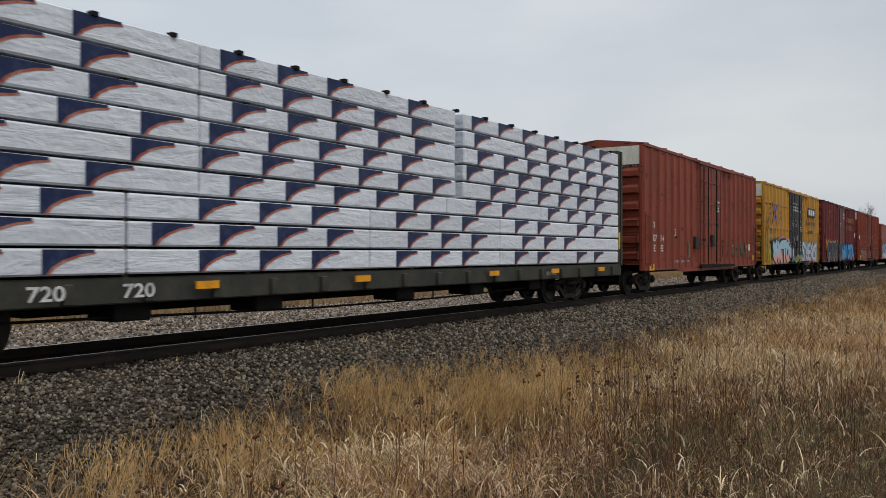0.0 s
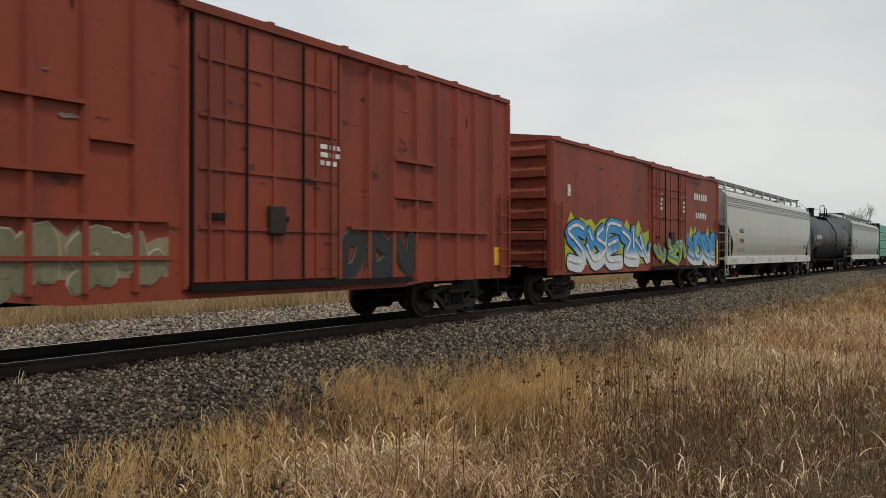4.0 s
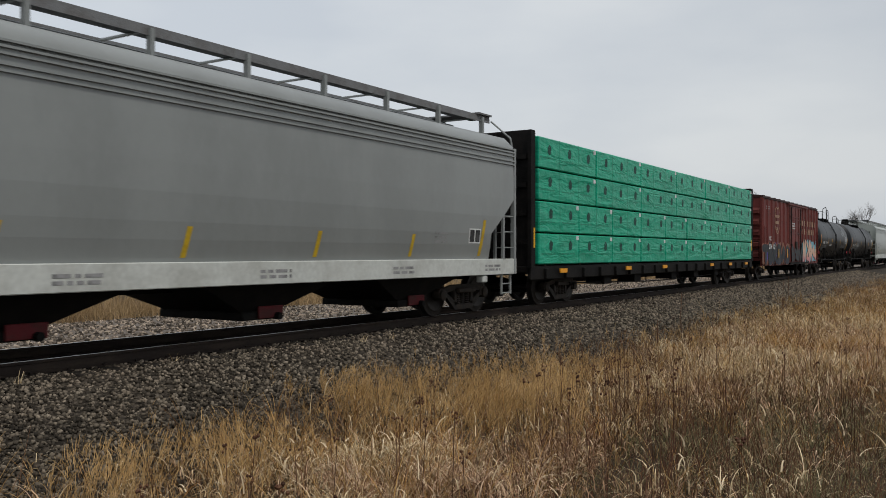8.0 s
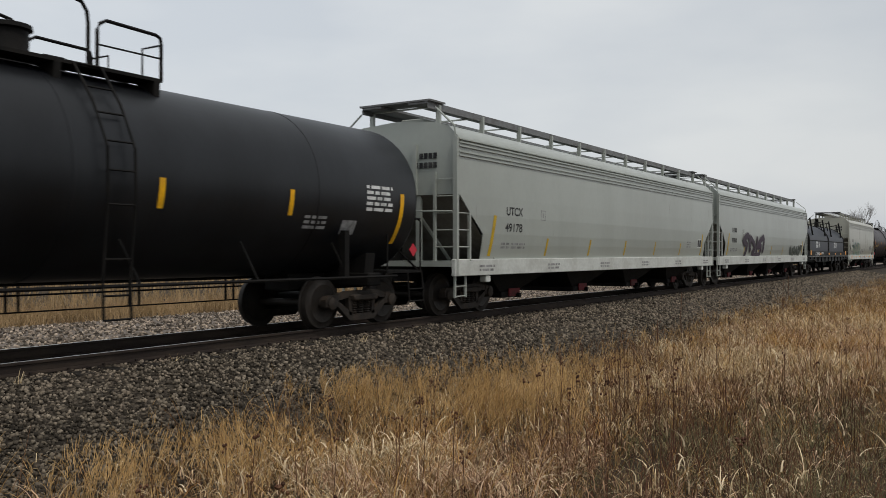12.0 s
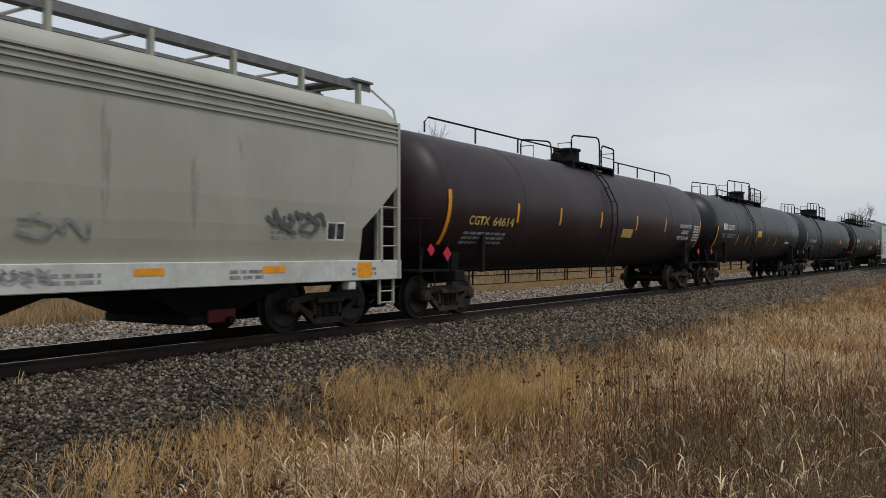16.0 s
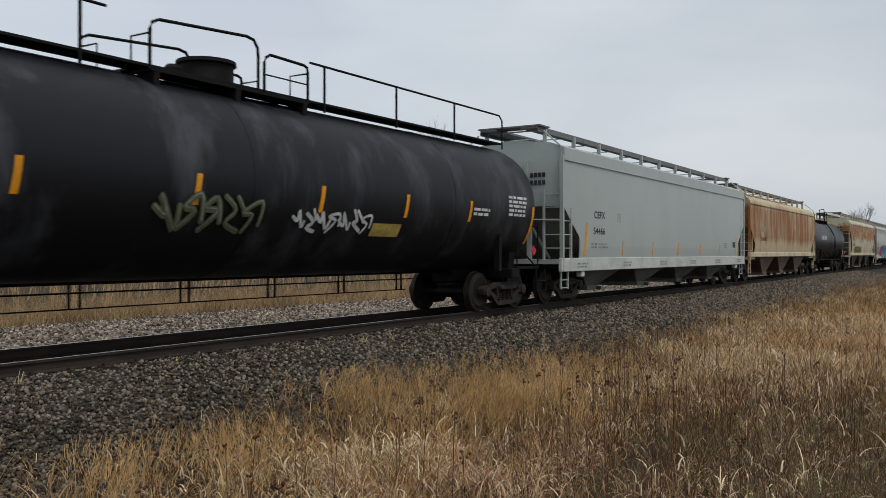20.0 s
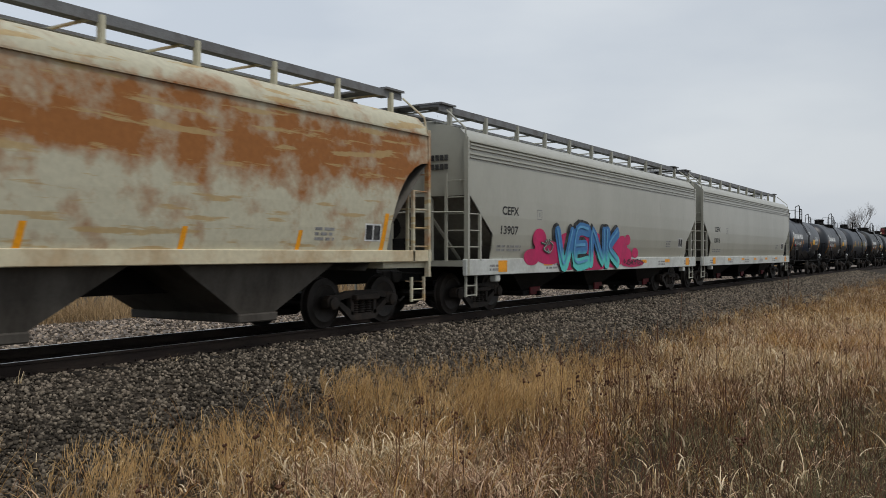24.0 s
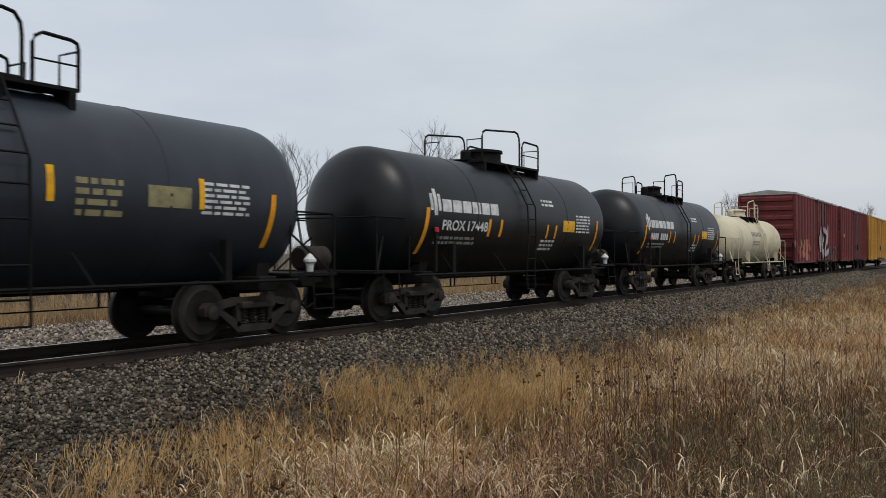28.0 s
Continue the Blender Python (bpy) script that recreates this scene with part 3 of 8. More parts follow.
# ---- boxcars ----
def boxcar(a, b, eave, paint, label, posts=7, door=(-0.09, 0.09), door_mat=None, end_top=None, sill=0.8, roofribs=False, bands=False, plug=True, roof_mat=None, deep=0.0):
    car, h = begin("boxcar", a, b, label, "boxcar")
    w = 1.56
    g = Geo()
    g.box(-h + 0.03, h - 0.03, -w, w, 1.02, eave, 0.0)
    part("body", g, paint, car)
    g = Geo()
    g.prism([(-w - 0.05, eave - 0.02), (w + 0.05, eave - 0.02), (w + 0.05, eave + 0.07), (0.0, eave + 0.26), (-w - 0.05, eave + 0.07)], -h - 0.01, h + 0.01, "yz")
    roof = part("roof", g, roof_mat or paint, car)
    rg = Geo().prism([(-w - 0.04, 0.0), (-w - 0.04, 0.075), (0, 0.265), (w + 0.04, 0.075), (w + 0.04, 0.0), (0, 0.19)], -0.05, 0.05, "yz")
    rm = rg.mesh("roof_rib", roof_mat or paint)
    n = 13 if roofribs else 9
    for i in range(n):
        again("roof_rib", rm, roof, -h + 0.5 + (2 * h - 1.0) * i / (n - 1), 0, eave + 0.035)
    for s in (-1, 1):
        g = Geo()
        if deep:
            g.prism([(-h, 1.04), (-h, sill), (-h * 0.55, sill), (-h * 0.45, sill - deep), (h * 0.45, sill - deep), (h * 0.55, sill), (h, sill), (h, 1.04)], s * (w - 0.04), s * (w + 0.02))
        else:
            g.prism([(-h, 1.04), (-h, sill), (h, sill), (h, 1.04)], s * (w - 0.04), s * (w + 0.02))
        part("side_sill", g, paint, car)
    d0, d1 = door[0] * 2 * h, door[1] * 2 * h
    xs = [-h + 0.06] + [-h + 0.06 + (d0 - 0.2 + h - 0.06) * i / posts for i in range(1, posts)] + [d0 - 0.12, d1 + 0.12] + [d1 + 0.2 + (h - 0.06 - d1 - 0.2) * i / posts for i in range(1, posts)] + [h - 0.06]
    g = Geo()
    zb, zt = sill + 0.06, eave - 0.05
    g.v += [(-0.08, 0, zb), (-0.035, -0.07, zb), (0.035, -0.07, zb), (0.08, 0, zb), (-0.08, 0, zt), (-0.035, -0.07, zt), (0.035, -0.07, zt), (0.08, 0, zt)]
    g.f += [(0, 1, 5, 4), (1, 2, 6, 5), (2, 3, 7, 6), (0, 3, 2, 1), (4, 5, 6, 7), (3, 0, 4, 7)]
    g.m += [0] * 6
    pm = g.mesh("side_post", paint)
    for x in xs:
        again("side_post", pm, car, x, -w)
        again("side_post", pm, car, -x, w, rz=180)
    if bands:
        bg = Geo()
        for z in (1.75, 2.65, 3.9):
            for p, q in zip(xs, xs[1:]):
                if q - p > 0.3 and not (d0 - 0.3 < (p + q) / 2 < d1 + 0.3):
                    bg.box(p + 0.07, q - 0.07, -w - 0.05, -w + 0.01, z, z + 0.05)
        part("side_stiffener", bg, paint, car)
    dm = door_mat or paint
    for s in (-1, 1):
        g = Geo()
        y0, y1 = (-w - 0.10, -w + 0.02) if s < 0 else (w - 0.02, w + 0.10)
        g.box(d0, d1, y0, y1, sill + 0.14, eave - 0.12, 0.015)
        dr = part("sliding_door", g, dm, car)
        for z in (sill + 0.9, sill + 1.75, sill + 2.5, eave - 0.75):
            if z < eave - 0.3:
                part("door_bar", Geo().box(d0 + 0.05, d1 - 0.05, s * (w + 0.10) - 0.03, s * (w + 0.10) + 0.03, z, z + 0.06), dm, dr)
        for t in (0.18, 0.5, 0.82):
            x = d0 + (d1 - d0) * t
            part("door_bar", Geo().box(x - 0.03, x + 0.03, s * (w + 0.10) - 0.025, s * (w + 0.10) + 0.025, sill + 0.2, eave - 0.18), dm, dr)
        for t in (0.07, 0.93):
            x = d0 + (d1 - d0) * t
            part("door_lock_rod", Geo().tube([(x, s * (w + 0.15), sill + 0.2), (x, s * (w + 0.15), eave - 0.2)], 0.02, 6), UNDER if not plug else dm, dr)
        # dark strips added to stand for the shaded recess at the door edges
        for e_, f_ in ((d0 - 0.05, d0), (d1, d1 + 0.05)):
            part("door_seal", Geo().box(e_, f_, s * (w + 0.04) - 0.03, s * (w + 0.04) + 0.03, sill + 0.14, eave - 0.12), UNDER, dr)
        for t in (0.3, 0.7) if plug else ():
            x = d0 + (d1 - d0) * t
            part("door_lock_rod", Geo().tube([(x, s * (w + 0.16), sill + 0.16), (x, s * (w + 0.16), eave - 0.16)], 0.022, 6), UNDER if paint is not YELLOW else dm, dr)
        x = d0 + (d1 - d0) * 0.45
        part("lock_box", Geo().box(x, x + 0.35, s * (w + 0.15) - 0.05, s * (w + 0.15) + 0.05, sill + 0.85, sill + 1.3, 0.02), FRAME, dr, "worn steel door lock box")
        for t in (0.07, 0.5):
            part("door_handle", Geo().box(d0 + (d1 - d0) * t, d0 + (d1 - d0) * t + 0.3, s * (w + 0.12) - 0.03, s * (w + 0.12) + 0.03, sill + 1.05, sill + 1.14), UNDER, dr)
        part("door_track", Geo().box(d0 - 0.3, min(d1 + 2.3, h - 0.1), s * (w + 0.12) - 0.03, s * (w + 0.12) + 0.03, eave - 0.1, eave - 0.02), paint, car)
        part("door_track", Geo().box(d0 - 0.1, min(d1 + 2.2, h - 0.1), s * (w + 0.11) - 0.035, s * (w + 0.11) + 0.035, sill + 0.02, sill + 0.12), UNDER, car)
    g = Geo()
    hr = 0.17
    g.v += [(0, -w + 0.06, -hr), (0, w - 0.06, -hr), (0, w - 0.06, hr), (0, -w + 0.06, hr), (0.11, -w + 0.15, -0.12), (0.11, w - 0.15, -0.12), (0.11, w - 0.15, 0.05), (0.11, -w + 0.15, 0.05)]
    g.f += [(4, 5, 6, 7), (0, 1, 5, 4), (2, 3, 7, 6), (1, 2, 6, 5), (3, 0, 4, 7)]
    g.m += [0] * 5
    em = g.mesh("end_rib", paint)
    for s in (-1, 1):
        z = 1.3
        while z < eave - (0.75 if end_top else 0.25):
            again("end_rib", em, car, s * (h - 0.03), 0, z, rz=0 if s > 0 else 180)
            z += 0.54
        g = Geo()
        g.box(s * h - 0.05, s * h + 0.02, -w - 0.02, -w + 0.08, sill, eave).box(s * h - 0.05, s * h + 0.02, w - 0.08, w + 0.02, sill, eave)
        part("corner_post", g, paint, car)
        if end_top:
            g = Geo()
            g.box(s * (h + 0.005) - 0.012, s * (h + 0.005) + 0.012, -w + 0.085, w - 0.085, eave - 0.62, eave - 0.02)
            panel = part("end_panel", g, end_top, car)
        x0, x1 = (-h + 0.1, -h + 0.52) if s < 0 else (h - 0.52, h - 0.1)
        ladder(car, x0, x1, -w - 0.1, 1.05, min(eave - 0.3, 2.6), 5, paint, "side_ladder")
        ladder(car, -x1, -x0, w + 0.1, 1.05, min(eave - 0.3, 2.6), 5, paint, "side_ladder")
        g = Geo()
        for i in range(6):
            z = 1.0 + i * 0.36
            g.tube([(s * h, -w + 0.12, z), (s * (h + 0.09), -w + 0.12, z), (s * (h + 0.09), -w + 0.55, z), (s * h, -w + 0.55, z)], 0.014, 5)
        part("end_ladder", g, paint, car)
        g = Geo()
        g.tube([(x0, -w, sill + 0.05), (x0, -w - 0.02, 0.48), (x1, -w - 0.02, 0.48), (x1, -w, sill + 0.05)], 0.018, 5)
        part("stirrup_step", g, UNDER, car)
        g = Geo()
        g.box(s * (h + 0.02), s * (h + 0.28), -0.75, 0.75, 1.02, 1.06)
        part("end_platform", g, WALKG, car)
    g = Geo()
    ring = [(-h - 0.2, 0.45 + 0.27 * math.cos(t), 2.0 + 0.27 * math.sin(t)) for t in (math.pi * k / 8 for k in range(17))]
    g.tube(ring, 0.018, 5)
    for k in range(3):
        g.tube([ring[k * 2], ring[k * 2 + 8]], 0.014, 4)
    g.tube([(-h, 0.45, 2.0), (-h - 0.22, 0.45, 2.0)], 0.03, 6)
    part("brake_wheel", g, UNDER, car)
    part("brake_box", Geo().box(-h - 0.2, -h - 0.02, 0.2, 0.7, 1.35, 1.7, 0.02), UNDER, car)
    g = Geo()
    for z in (1.55, 1.95):
        g.tube([(-h - 0.24, -w + 0.1, z), (-h - 0.24, w - 0.1, z)], 0.016, 5)
    for y in (-w + 0.1, -0.5, 0.5, w - 0.1):
        g.tube([(-h - 0.24, y, 1.06), (-h - 0.24, y, 1.95)], 0.016, 5)
    part("end_railing", g, UNDER, car)
    g = Geo()
    g.box(-h + 0.2, h - 0.2, -0.25, 0.25, 0.66, 1.02)
    for i in range(9):
        x = -h + 1 + (2 * h - 2) * i / 8
        g.box(x - 0.06, x + 0.06, -w + 0.06, w - 0.06, 0.82, 1.02)
    part("underframe", g, UNDER, car)
    gear(car, h, 1.55, 0.45)
    return car, h, flat(w)


# ---- covered hoppers ----
ENDGRIME = surface("grimy_hopper_end", (0.15, 0.14, 0.122), 0.75, (0.07, 0.06, 0.048), 0.7, (1, 1, 0.5), 1.6, 14, 0.1)


def hopper(a, b, paint, label, sill_mat=None, bays=3, lip=True, under=None, round_=True, roof_mat=None, sill_z=(0.88, 1.24), bay_y=0.95, arch=None):
    car, h = begin("covered_hopper", a, b, label, "hopper car")
    sm = sill_mat or SILL
    under = under or UNDER
    prof = ([(1.50, 1.22), (1.555, 1.55), (1.58, 1.8), (1.60, 2.2), (1.605, 2.62), (1.60, 3.2), (1.585, 3.72)] if round_ else
            [(1.57, 1.22), (1.58, 1.55), (1.58, 1.8), (1.58, 2.2), (1.58, 2.62), (1.58, 3.2), (1.58, 3.85)])

    top = arch or 2.62
    if arch:
        zs = sorted({q[1] for q in prof} | {1.22 + (arch - 1.22) * math.sin(k * math.pi / 18) for k in range(10)})
        prof = [(float(np.interp(q, [c[1] for c in prof], [c[0] for c in prof])), q) for q in zs]

    def cut(z):
        if arch:
            return 0.14 + 1.3 * math.sqrt(max(0.0, 1 - ((z - 1.22) / (arch - 1.22)) ** 2)) if z < arch else 0.14
        return 0.14 if z >= 2.6 else (0.14 + (2.62 - z) / 0.82 * 1.0 if z > 1.8 else 1.18)

    for s in (-1, 1):
        g = Geo()
        for (y, z), (y2, z2) in zip(prof, prof[1:]):
            p, q = h - cut(z), h - cut(z2)
            for o in (0, -0.02):
                g.face([(-p, s * (y + o), z), (p, s * (y + o), z), (q, s * (y2 + o), z2), (-q, s * (y2 + o), z2)])
        part("side_sheet", g, paint, car, smooth=True)
    y, z = prof[-1]
    he = h - 0.14
    g = Geo()
    sec = [(-y, z), (-y + 0.02, z + 0.14), (-1.34, z + 0.36), (-0.95, z + 0.47), (0, z + 0.54), (0.95, z + 0.47), (1.34, z + 0.36), (y - 0.02, z + 0.14), (y, z)]
    if not round_:
        sec = [(-y - 0.03, z), (-y - 0.03, z + 0.3), (-1.2, z + 0.46), (0, z + 0.58), (1.2, z + 0.46), (y + 0.03, z + 0.3), (y + 0.03, z)]
    g.prism(sec, -he, he, "yz")
    roof = part("roof", g, roof_mat or paint, car, smooth=True)
    for s in (-1, 1):
        for dz in ((-0.3, -0.22, -0.1, -0.02, 0.05) if lip else (-0.03,)):
            part("roof_rail", Geo().box(-he - 0.01, he + 0.01, min(s * (y - 0.01), s * (y + 0.04)), max(s * (y - 0.01), s * (y + 0.04)), z + dz, z + dz + 0.03), paint, car)
    for s in (-1, 1):
        ring = [(-1.6, top), (1.6, top), (y, z), (-y, z)]
        part("end_wall", Geo().prism(ring, min(s * he, s * (he - 0.02)), max(s * he, s * (he - 0.02)), "yz"), paint, car)
        for k in (0.5, -0.5):
            part("end_stiffener", Geo().box(min(s * he, s * (he + 0.06)), max(s * he, s * (he + 0.06)), k - 0.05, k + 0.05, top, z), paint, car)
    for s in (-1, 1):
        g = Geo()
        g.face([(s * he, -1.58, top), (s * he, 1.58, top), (s * (he - 1.9), 1.5, 1.05), (s * (he - 1.9), -1.5, 1.05)])
        g.face([(s * (he - 0.02), -1.58, top - 0.02), (s * (he - 0.02), 1.58, top - 0.02), (s * (he - 1.92), 1.5, 1.05), (s * (he - 1.92), -1.5, 1.05)])
        part("slope_sheet", g, ENDGRIME, car, "grimy sloping end sheet")
        for k in (-0.55, 0.55):
            part("end_post", Geo().box(min(s * (he - 0.1), s * (he - 0.02)), max(s * (he - 0.1), s * (he - 0.02)), k - 0.06, k + 0.06, 1.2, top), paint, car)
        part("end_brace", Geo().tube([(s * (he - 1.3), -0.55, 1.22), (s * (he - 0.05), -0.55, 2.2)], 0.04, 5), paint, car)
        part("end_handrail", Geo().tube([(s * (h - 0.04), -1.5, 2.25), (s * (h - 0.02), 0.0, 2.28), (s * (h - 0.04), 1.5, 2.25)], 0.02, 6), paint, car)
        g = Geo()
        g.box(min(s * h, s * (h - 1.5)), max(s * h, s * (h - 1.5)), -1.5, 1.5, 1.08, 1.2)
        part("end_platform", g, paint, car)
        for t in (-1, 1):
            g = Geo()
            g.box(min(s * (h - 0.13), s * (h - 0.05)), max(s * (h - 0.13), s * (h - 0.05)), t * 1.56 - 0.05, t * 1.56 + 0.05, 0.9, z + 0.1)
            part("corner_post", g, paint, car)
            x0, x1 = sorted((s * (h - 0.09), s * (h - 0.62)))
            g = Geo()
            for i in range(4):
                zz = 1.5 + i * 0.36
                g.tube([(x0, t * 1.57, zz), (x1, t * 1.57, zz)], 0.014, 5)
            g.box(s * (h - 0.62) - 0.03, s * (h - 0.62) + 0.03, t * 1.57 - 0.03, t * 1.57 + 0.03, 1.2, 2.58)
            part("side_ladder", g, paint, car)
            g = Geo()
            for zz in (0.45, 0.66):
                g.tube([(x0 + 0.05, t * 1.5, zz), (x1 - 0.05, t * 1.5, zz)], 0.016, 5)
            for x in (x0 + 0.05, x1 - 0.05):
                g.box(x - 0.025, x + 0.025, t * 1.5 - 0.02, t * 1.5 + 0.02, 0.42, 0.9)
            part("stirrup_step", g, paint, car)
            rungs = part("end_ladder", Geo().box(s * (h - 0.06) - 0.025, s * (h - 0.06) + 0.025, t * 1.05 - 0.03, t * 1.05 + 0.03, 1.2, 3.1), paint, car)
            for i in range(5):
                zz = 1.5 + i * 0.36
                part("rung", Geo().tube([(s * (h - 0.06), t * 1.54, zz), (s * (h - 0.06), t * 1.05, zz)], 0.014, 5), paint, rungs)
            g = Geo()
            g.tube([(s * (h - 0.1), t * 1.56, z), (s * (h - 0.12), t * 1.5, z + 0.35), (s * (h - 0.16), t * 1.0, z + 0.78)], 0.022, 6)
            part("roof_handhold", g, paint, car)
    for s in (-1, 1):
        g = Geo()
        g.box(-h, h, min(s * 1.5, s * 1.6), max(s * 1.5, s * 1.6), sill_z[0], sill_z[1], 0.012)
        part("side_sill", g, sm, car, "white-painted side sill")
    zr = z + 0.86
    for s in (-1, 1):
        part("running_board", Geo().box(-he - 0.1, he + 0.1, s * 0.62 - 0.26, s * 0.62 + 0.26, zr, zr + 0.05), WALKG, car)
        part("board_edge", Geo().box(-he - 0.1, he + 0.1, s * 0.88 - 0.012, s * 0.88 + 0.012, zr - 0.1, zr), WALKG, car)
        part("end_board", Geo().box(min(s * (he - 0.5), s * (he + 0.12)), max(s * (he - 0.5), s * (he + 0.12)), -0.95, 0.95, zr + 0.052, zr + 0.09), WALKG, car)
    bm = Geo().box(-0.035, 0.035, -0.95, -0.85, -0.42, 0.0).box(-0.035, 0.035, 0.85, 0.95, -0.42, 0.0).box(-0.03, 0.03, -0.9, 0.9, -0.03, 0.0).mesh("running_board_bracket", roof_mat or paint)
    n = 11
    for i in range(n):
        again("running_board_bracket", bm, roof, -he + 0.3 + (2 * he - 0.6) * i / (n - 1), 0, zr)
    g = Geo()
    g.box(-he + 0.6, he - 0.6, -0.32, 0.32, z + 0.5, z + 0.68, 0.02)
    part("hatch", g, roof_mat or paint, roof)
    step = 4.25
    for i in range(bays):
        xc = step * (i - (bays - 1) / 2)
        wd = step / 2
        # bay and gate colour is grime plus painted-in shade from under the body
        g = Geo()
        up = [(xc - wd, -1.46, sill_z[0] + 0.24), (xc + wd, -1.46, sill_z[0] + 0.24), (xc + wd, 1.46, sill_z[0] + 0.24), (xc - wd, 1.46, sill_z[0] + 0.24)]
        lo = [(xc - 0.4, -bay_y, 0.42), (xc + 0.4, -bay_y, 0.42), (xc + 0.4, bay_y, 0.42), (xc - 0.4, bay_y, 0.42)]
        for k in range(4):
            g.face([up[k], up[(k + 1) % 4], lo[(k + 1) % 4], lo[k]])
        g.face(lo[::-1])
        bay = part("hopper_bay", g, under, car, "grimy sloping discharge bay, under-car shade darkened into its colour")
        g = Geo()
        g.box(xc - 0.42, xc + 0.42, -bay_y - 0.05, bay_y + 0.05, 0.28, 0.42, 0.02)
        g.lathe([(-1.14, 0.06), (-0.98, 0.06)], "y", (xc + 0.3, 0, 0.33), 10)
        part("outlet_gate", g, under, bay)
        if lip and round_:
            part("gate_box", Geo().box(xc - 0.1, xc + 0.46, -1.05, -1.002, 0.3, 0.5, 0.01), GATE, bay, "dull red discharge gate box")
    g = Geo()
    g.box(-h + 0.1, h - 0.1, -0.3, 0.3, 0.75, 1.08)
    part("centre_sill", g, UNDER, car)
    g = Geo()
    s = -1
    g.lathe([(s * (h - 0.3), 0.27), (s * (h - 0.27), 0.27)], "x", (0, 0.6, 1.95), 16)
    g.box(-h + 0.2, -h + 0.5, 0.1, 0.5, 1.2, 1.7)
    part("brake_gear", g, UNDER, car)
    gear(car, h, 1.5, 0.3)
    return car, h, (lambda x, zz, o: (x, -np.interp(zz, [p[1] for p in prof], [p[0] for p in prof]) - o, zz)), flat(1.6)


GATE = surface("dull_red_gate", (0.12, 0.018, 0.022), 0.7, (0.05, 0.03, 0.025), 0.6, (1, 1, 1), 4, 20, 0.2)


# ---- tank cars ----
def tank(a, b, trucks, r, zc, paint, label, long_walk=0, dome=0.0, dish=0.55, stripes=5, belly=None, short=False, rails=True, ladder_x=None, rail_mat=None, shell=0.6, dome_r=0.32, plat=None, walk_h=0.85, struts=True, dome_h=None):
    car, h = begin("tank_car", a, b, label, "tank car")
    c = (a + b) / 2
    rm = rail_mat or UNDER
    hs = h - shell
    prof = []
    dd = r * dish
    for k in range(9):
        t = math.pi / 2 * k / 8
        prof.append((-hs + dd - dd * math.cos(t) * 1.0, max(0.02, r * math.sin(t))))
    for x in (-0.66, -0.33, 0.0, 0.33, 0.66):
        prof.append((x * (hs - dd), r))
    prof += [(-p, q) for p, q in reversed(prof[:9])]
    g = Geo()
    g.lathe(prof, "x", (0, 0, zc), 48)
    part("tank_shell", g, paint, car, smooth=True)
    for x in ([-0.5, 0.5] if short else [-0.62, 0.0, 0.62]):
        xx = x * (hs - dd)
        part("weld_band", Geo().lathe([(xx - 0.03, r + 0.001), (xx - 0.025, r + 0.007), (xx + 0.025, r + 0.007), (xx + 0.03, r + 0.001)], "x", (0, 0, zc), 48), paint, car, smooth=True)
    tx = [trucks[0] - c, trucks[1] - c]
    for s, t in zip((-1, 1), tx):
        bogie(car, t)
        again("coupler", COUPLER, car, s * (h - 0.72), rz=0 if s > 0 else 180)
        g = Geo()
        g.box(min(s * (h - 0.5), t - s * 1.2), max(s * (h - 0.5), t - s * 1.2), -0.3, 0.3, 0.68, 1.02, 0.02)
        g.box(t - 0.2, t + 0.2, -1.35, 1.35, 0.76, 1.0, 0.02)
        sec = [(-1.2, 0.95), (1.2, 0.95), (1.25, zc - r * 0.72), (0.6, zc - r * 0.9), (-0.6, zc - r * 0.9), (-1.25, zc - r * 0.72)]
        g.prism(sec, t - 0.14, t + 0.14, "yz")
        part("stub_sill", g, UNDER, car)
        g = Geo()
        g.box(min(s * (h - 0.55), s * (h - 1.75)), max(s * (h - 0.55), s * (h - 1.75)), -1.3, 1.3, 0.98, 1.03)
        part("end_platform", g, UNDER, car)
        g = Geo()
        xx = s * (h - 0.62)
        for q in (-1, 1):
            g.tube([(xx, q * 1.3, 0.98), (xx, q * 1.3, 2.0), (xx - s * 0.05, q * 1.28, 2.06), (xx - s * 1.05, q * 1.28, 2.06), (xx - s * 1.1, q * 1.28, 2.0), (xx - s * 1.1, q * 1.28, 0.98)], 0.02, 6)
            g.tube([(xx, q * 1.3, 0.98), (xx - s * 0.75, q * 0.9, 1.75)], 0.022, 5)
        g.tube([(xx, -1.3, 2.06), (xx, 1.3, 2.06)], 0.02, 6)
        part("end_railing", g, rm, car)
        for q in (-1.35, 1.35):
            part("bolster_strut", Geo().box(min(t - s * 0.85, t - s * 0.97), max(t - s * 0.85, t - s * 0.97), q - 0.07, q + 0.07, 0.95, zc - r * 0.45), rm, car)
        if not short:
            pz = 1.43
            g = Geo().prism([(s * (h - 0.95), pz - 0.13), (s * (h - 0.82), pz), (s * (h - 0.95), pz + 0.13), (s * (h - 1.08), pz)], -1.36, -1.34)
            part("placard", g, PLACARD, car, "diamond hazard placard")
        g = Geo()
        for z in (0.42, 0.66):
            g.tube([(t - 0.25 + s * 1.3, -1.4, z), (t + 0.25 + s * 1.3, -1.4, z)], 0.016, 5)
        for d in (-0.25, 0.25):
            g.tube([(t + d + s * 1.3, -1.4, 0.4), (t + d + s * 1.3, -1.36, 1.0)], 0.016, 5)
        part("stirrup_step", g, rm, car)
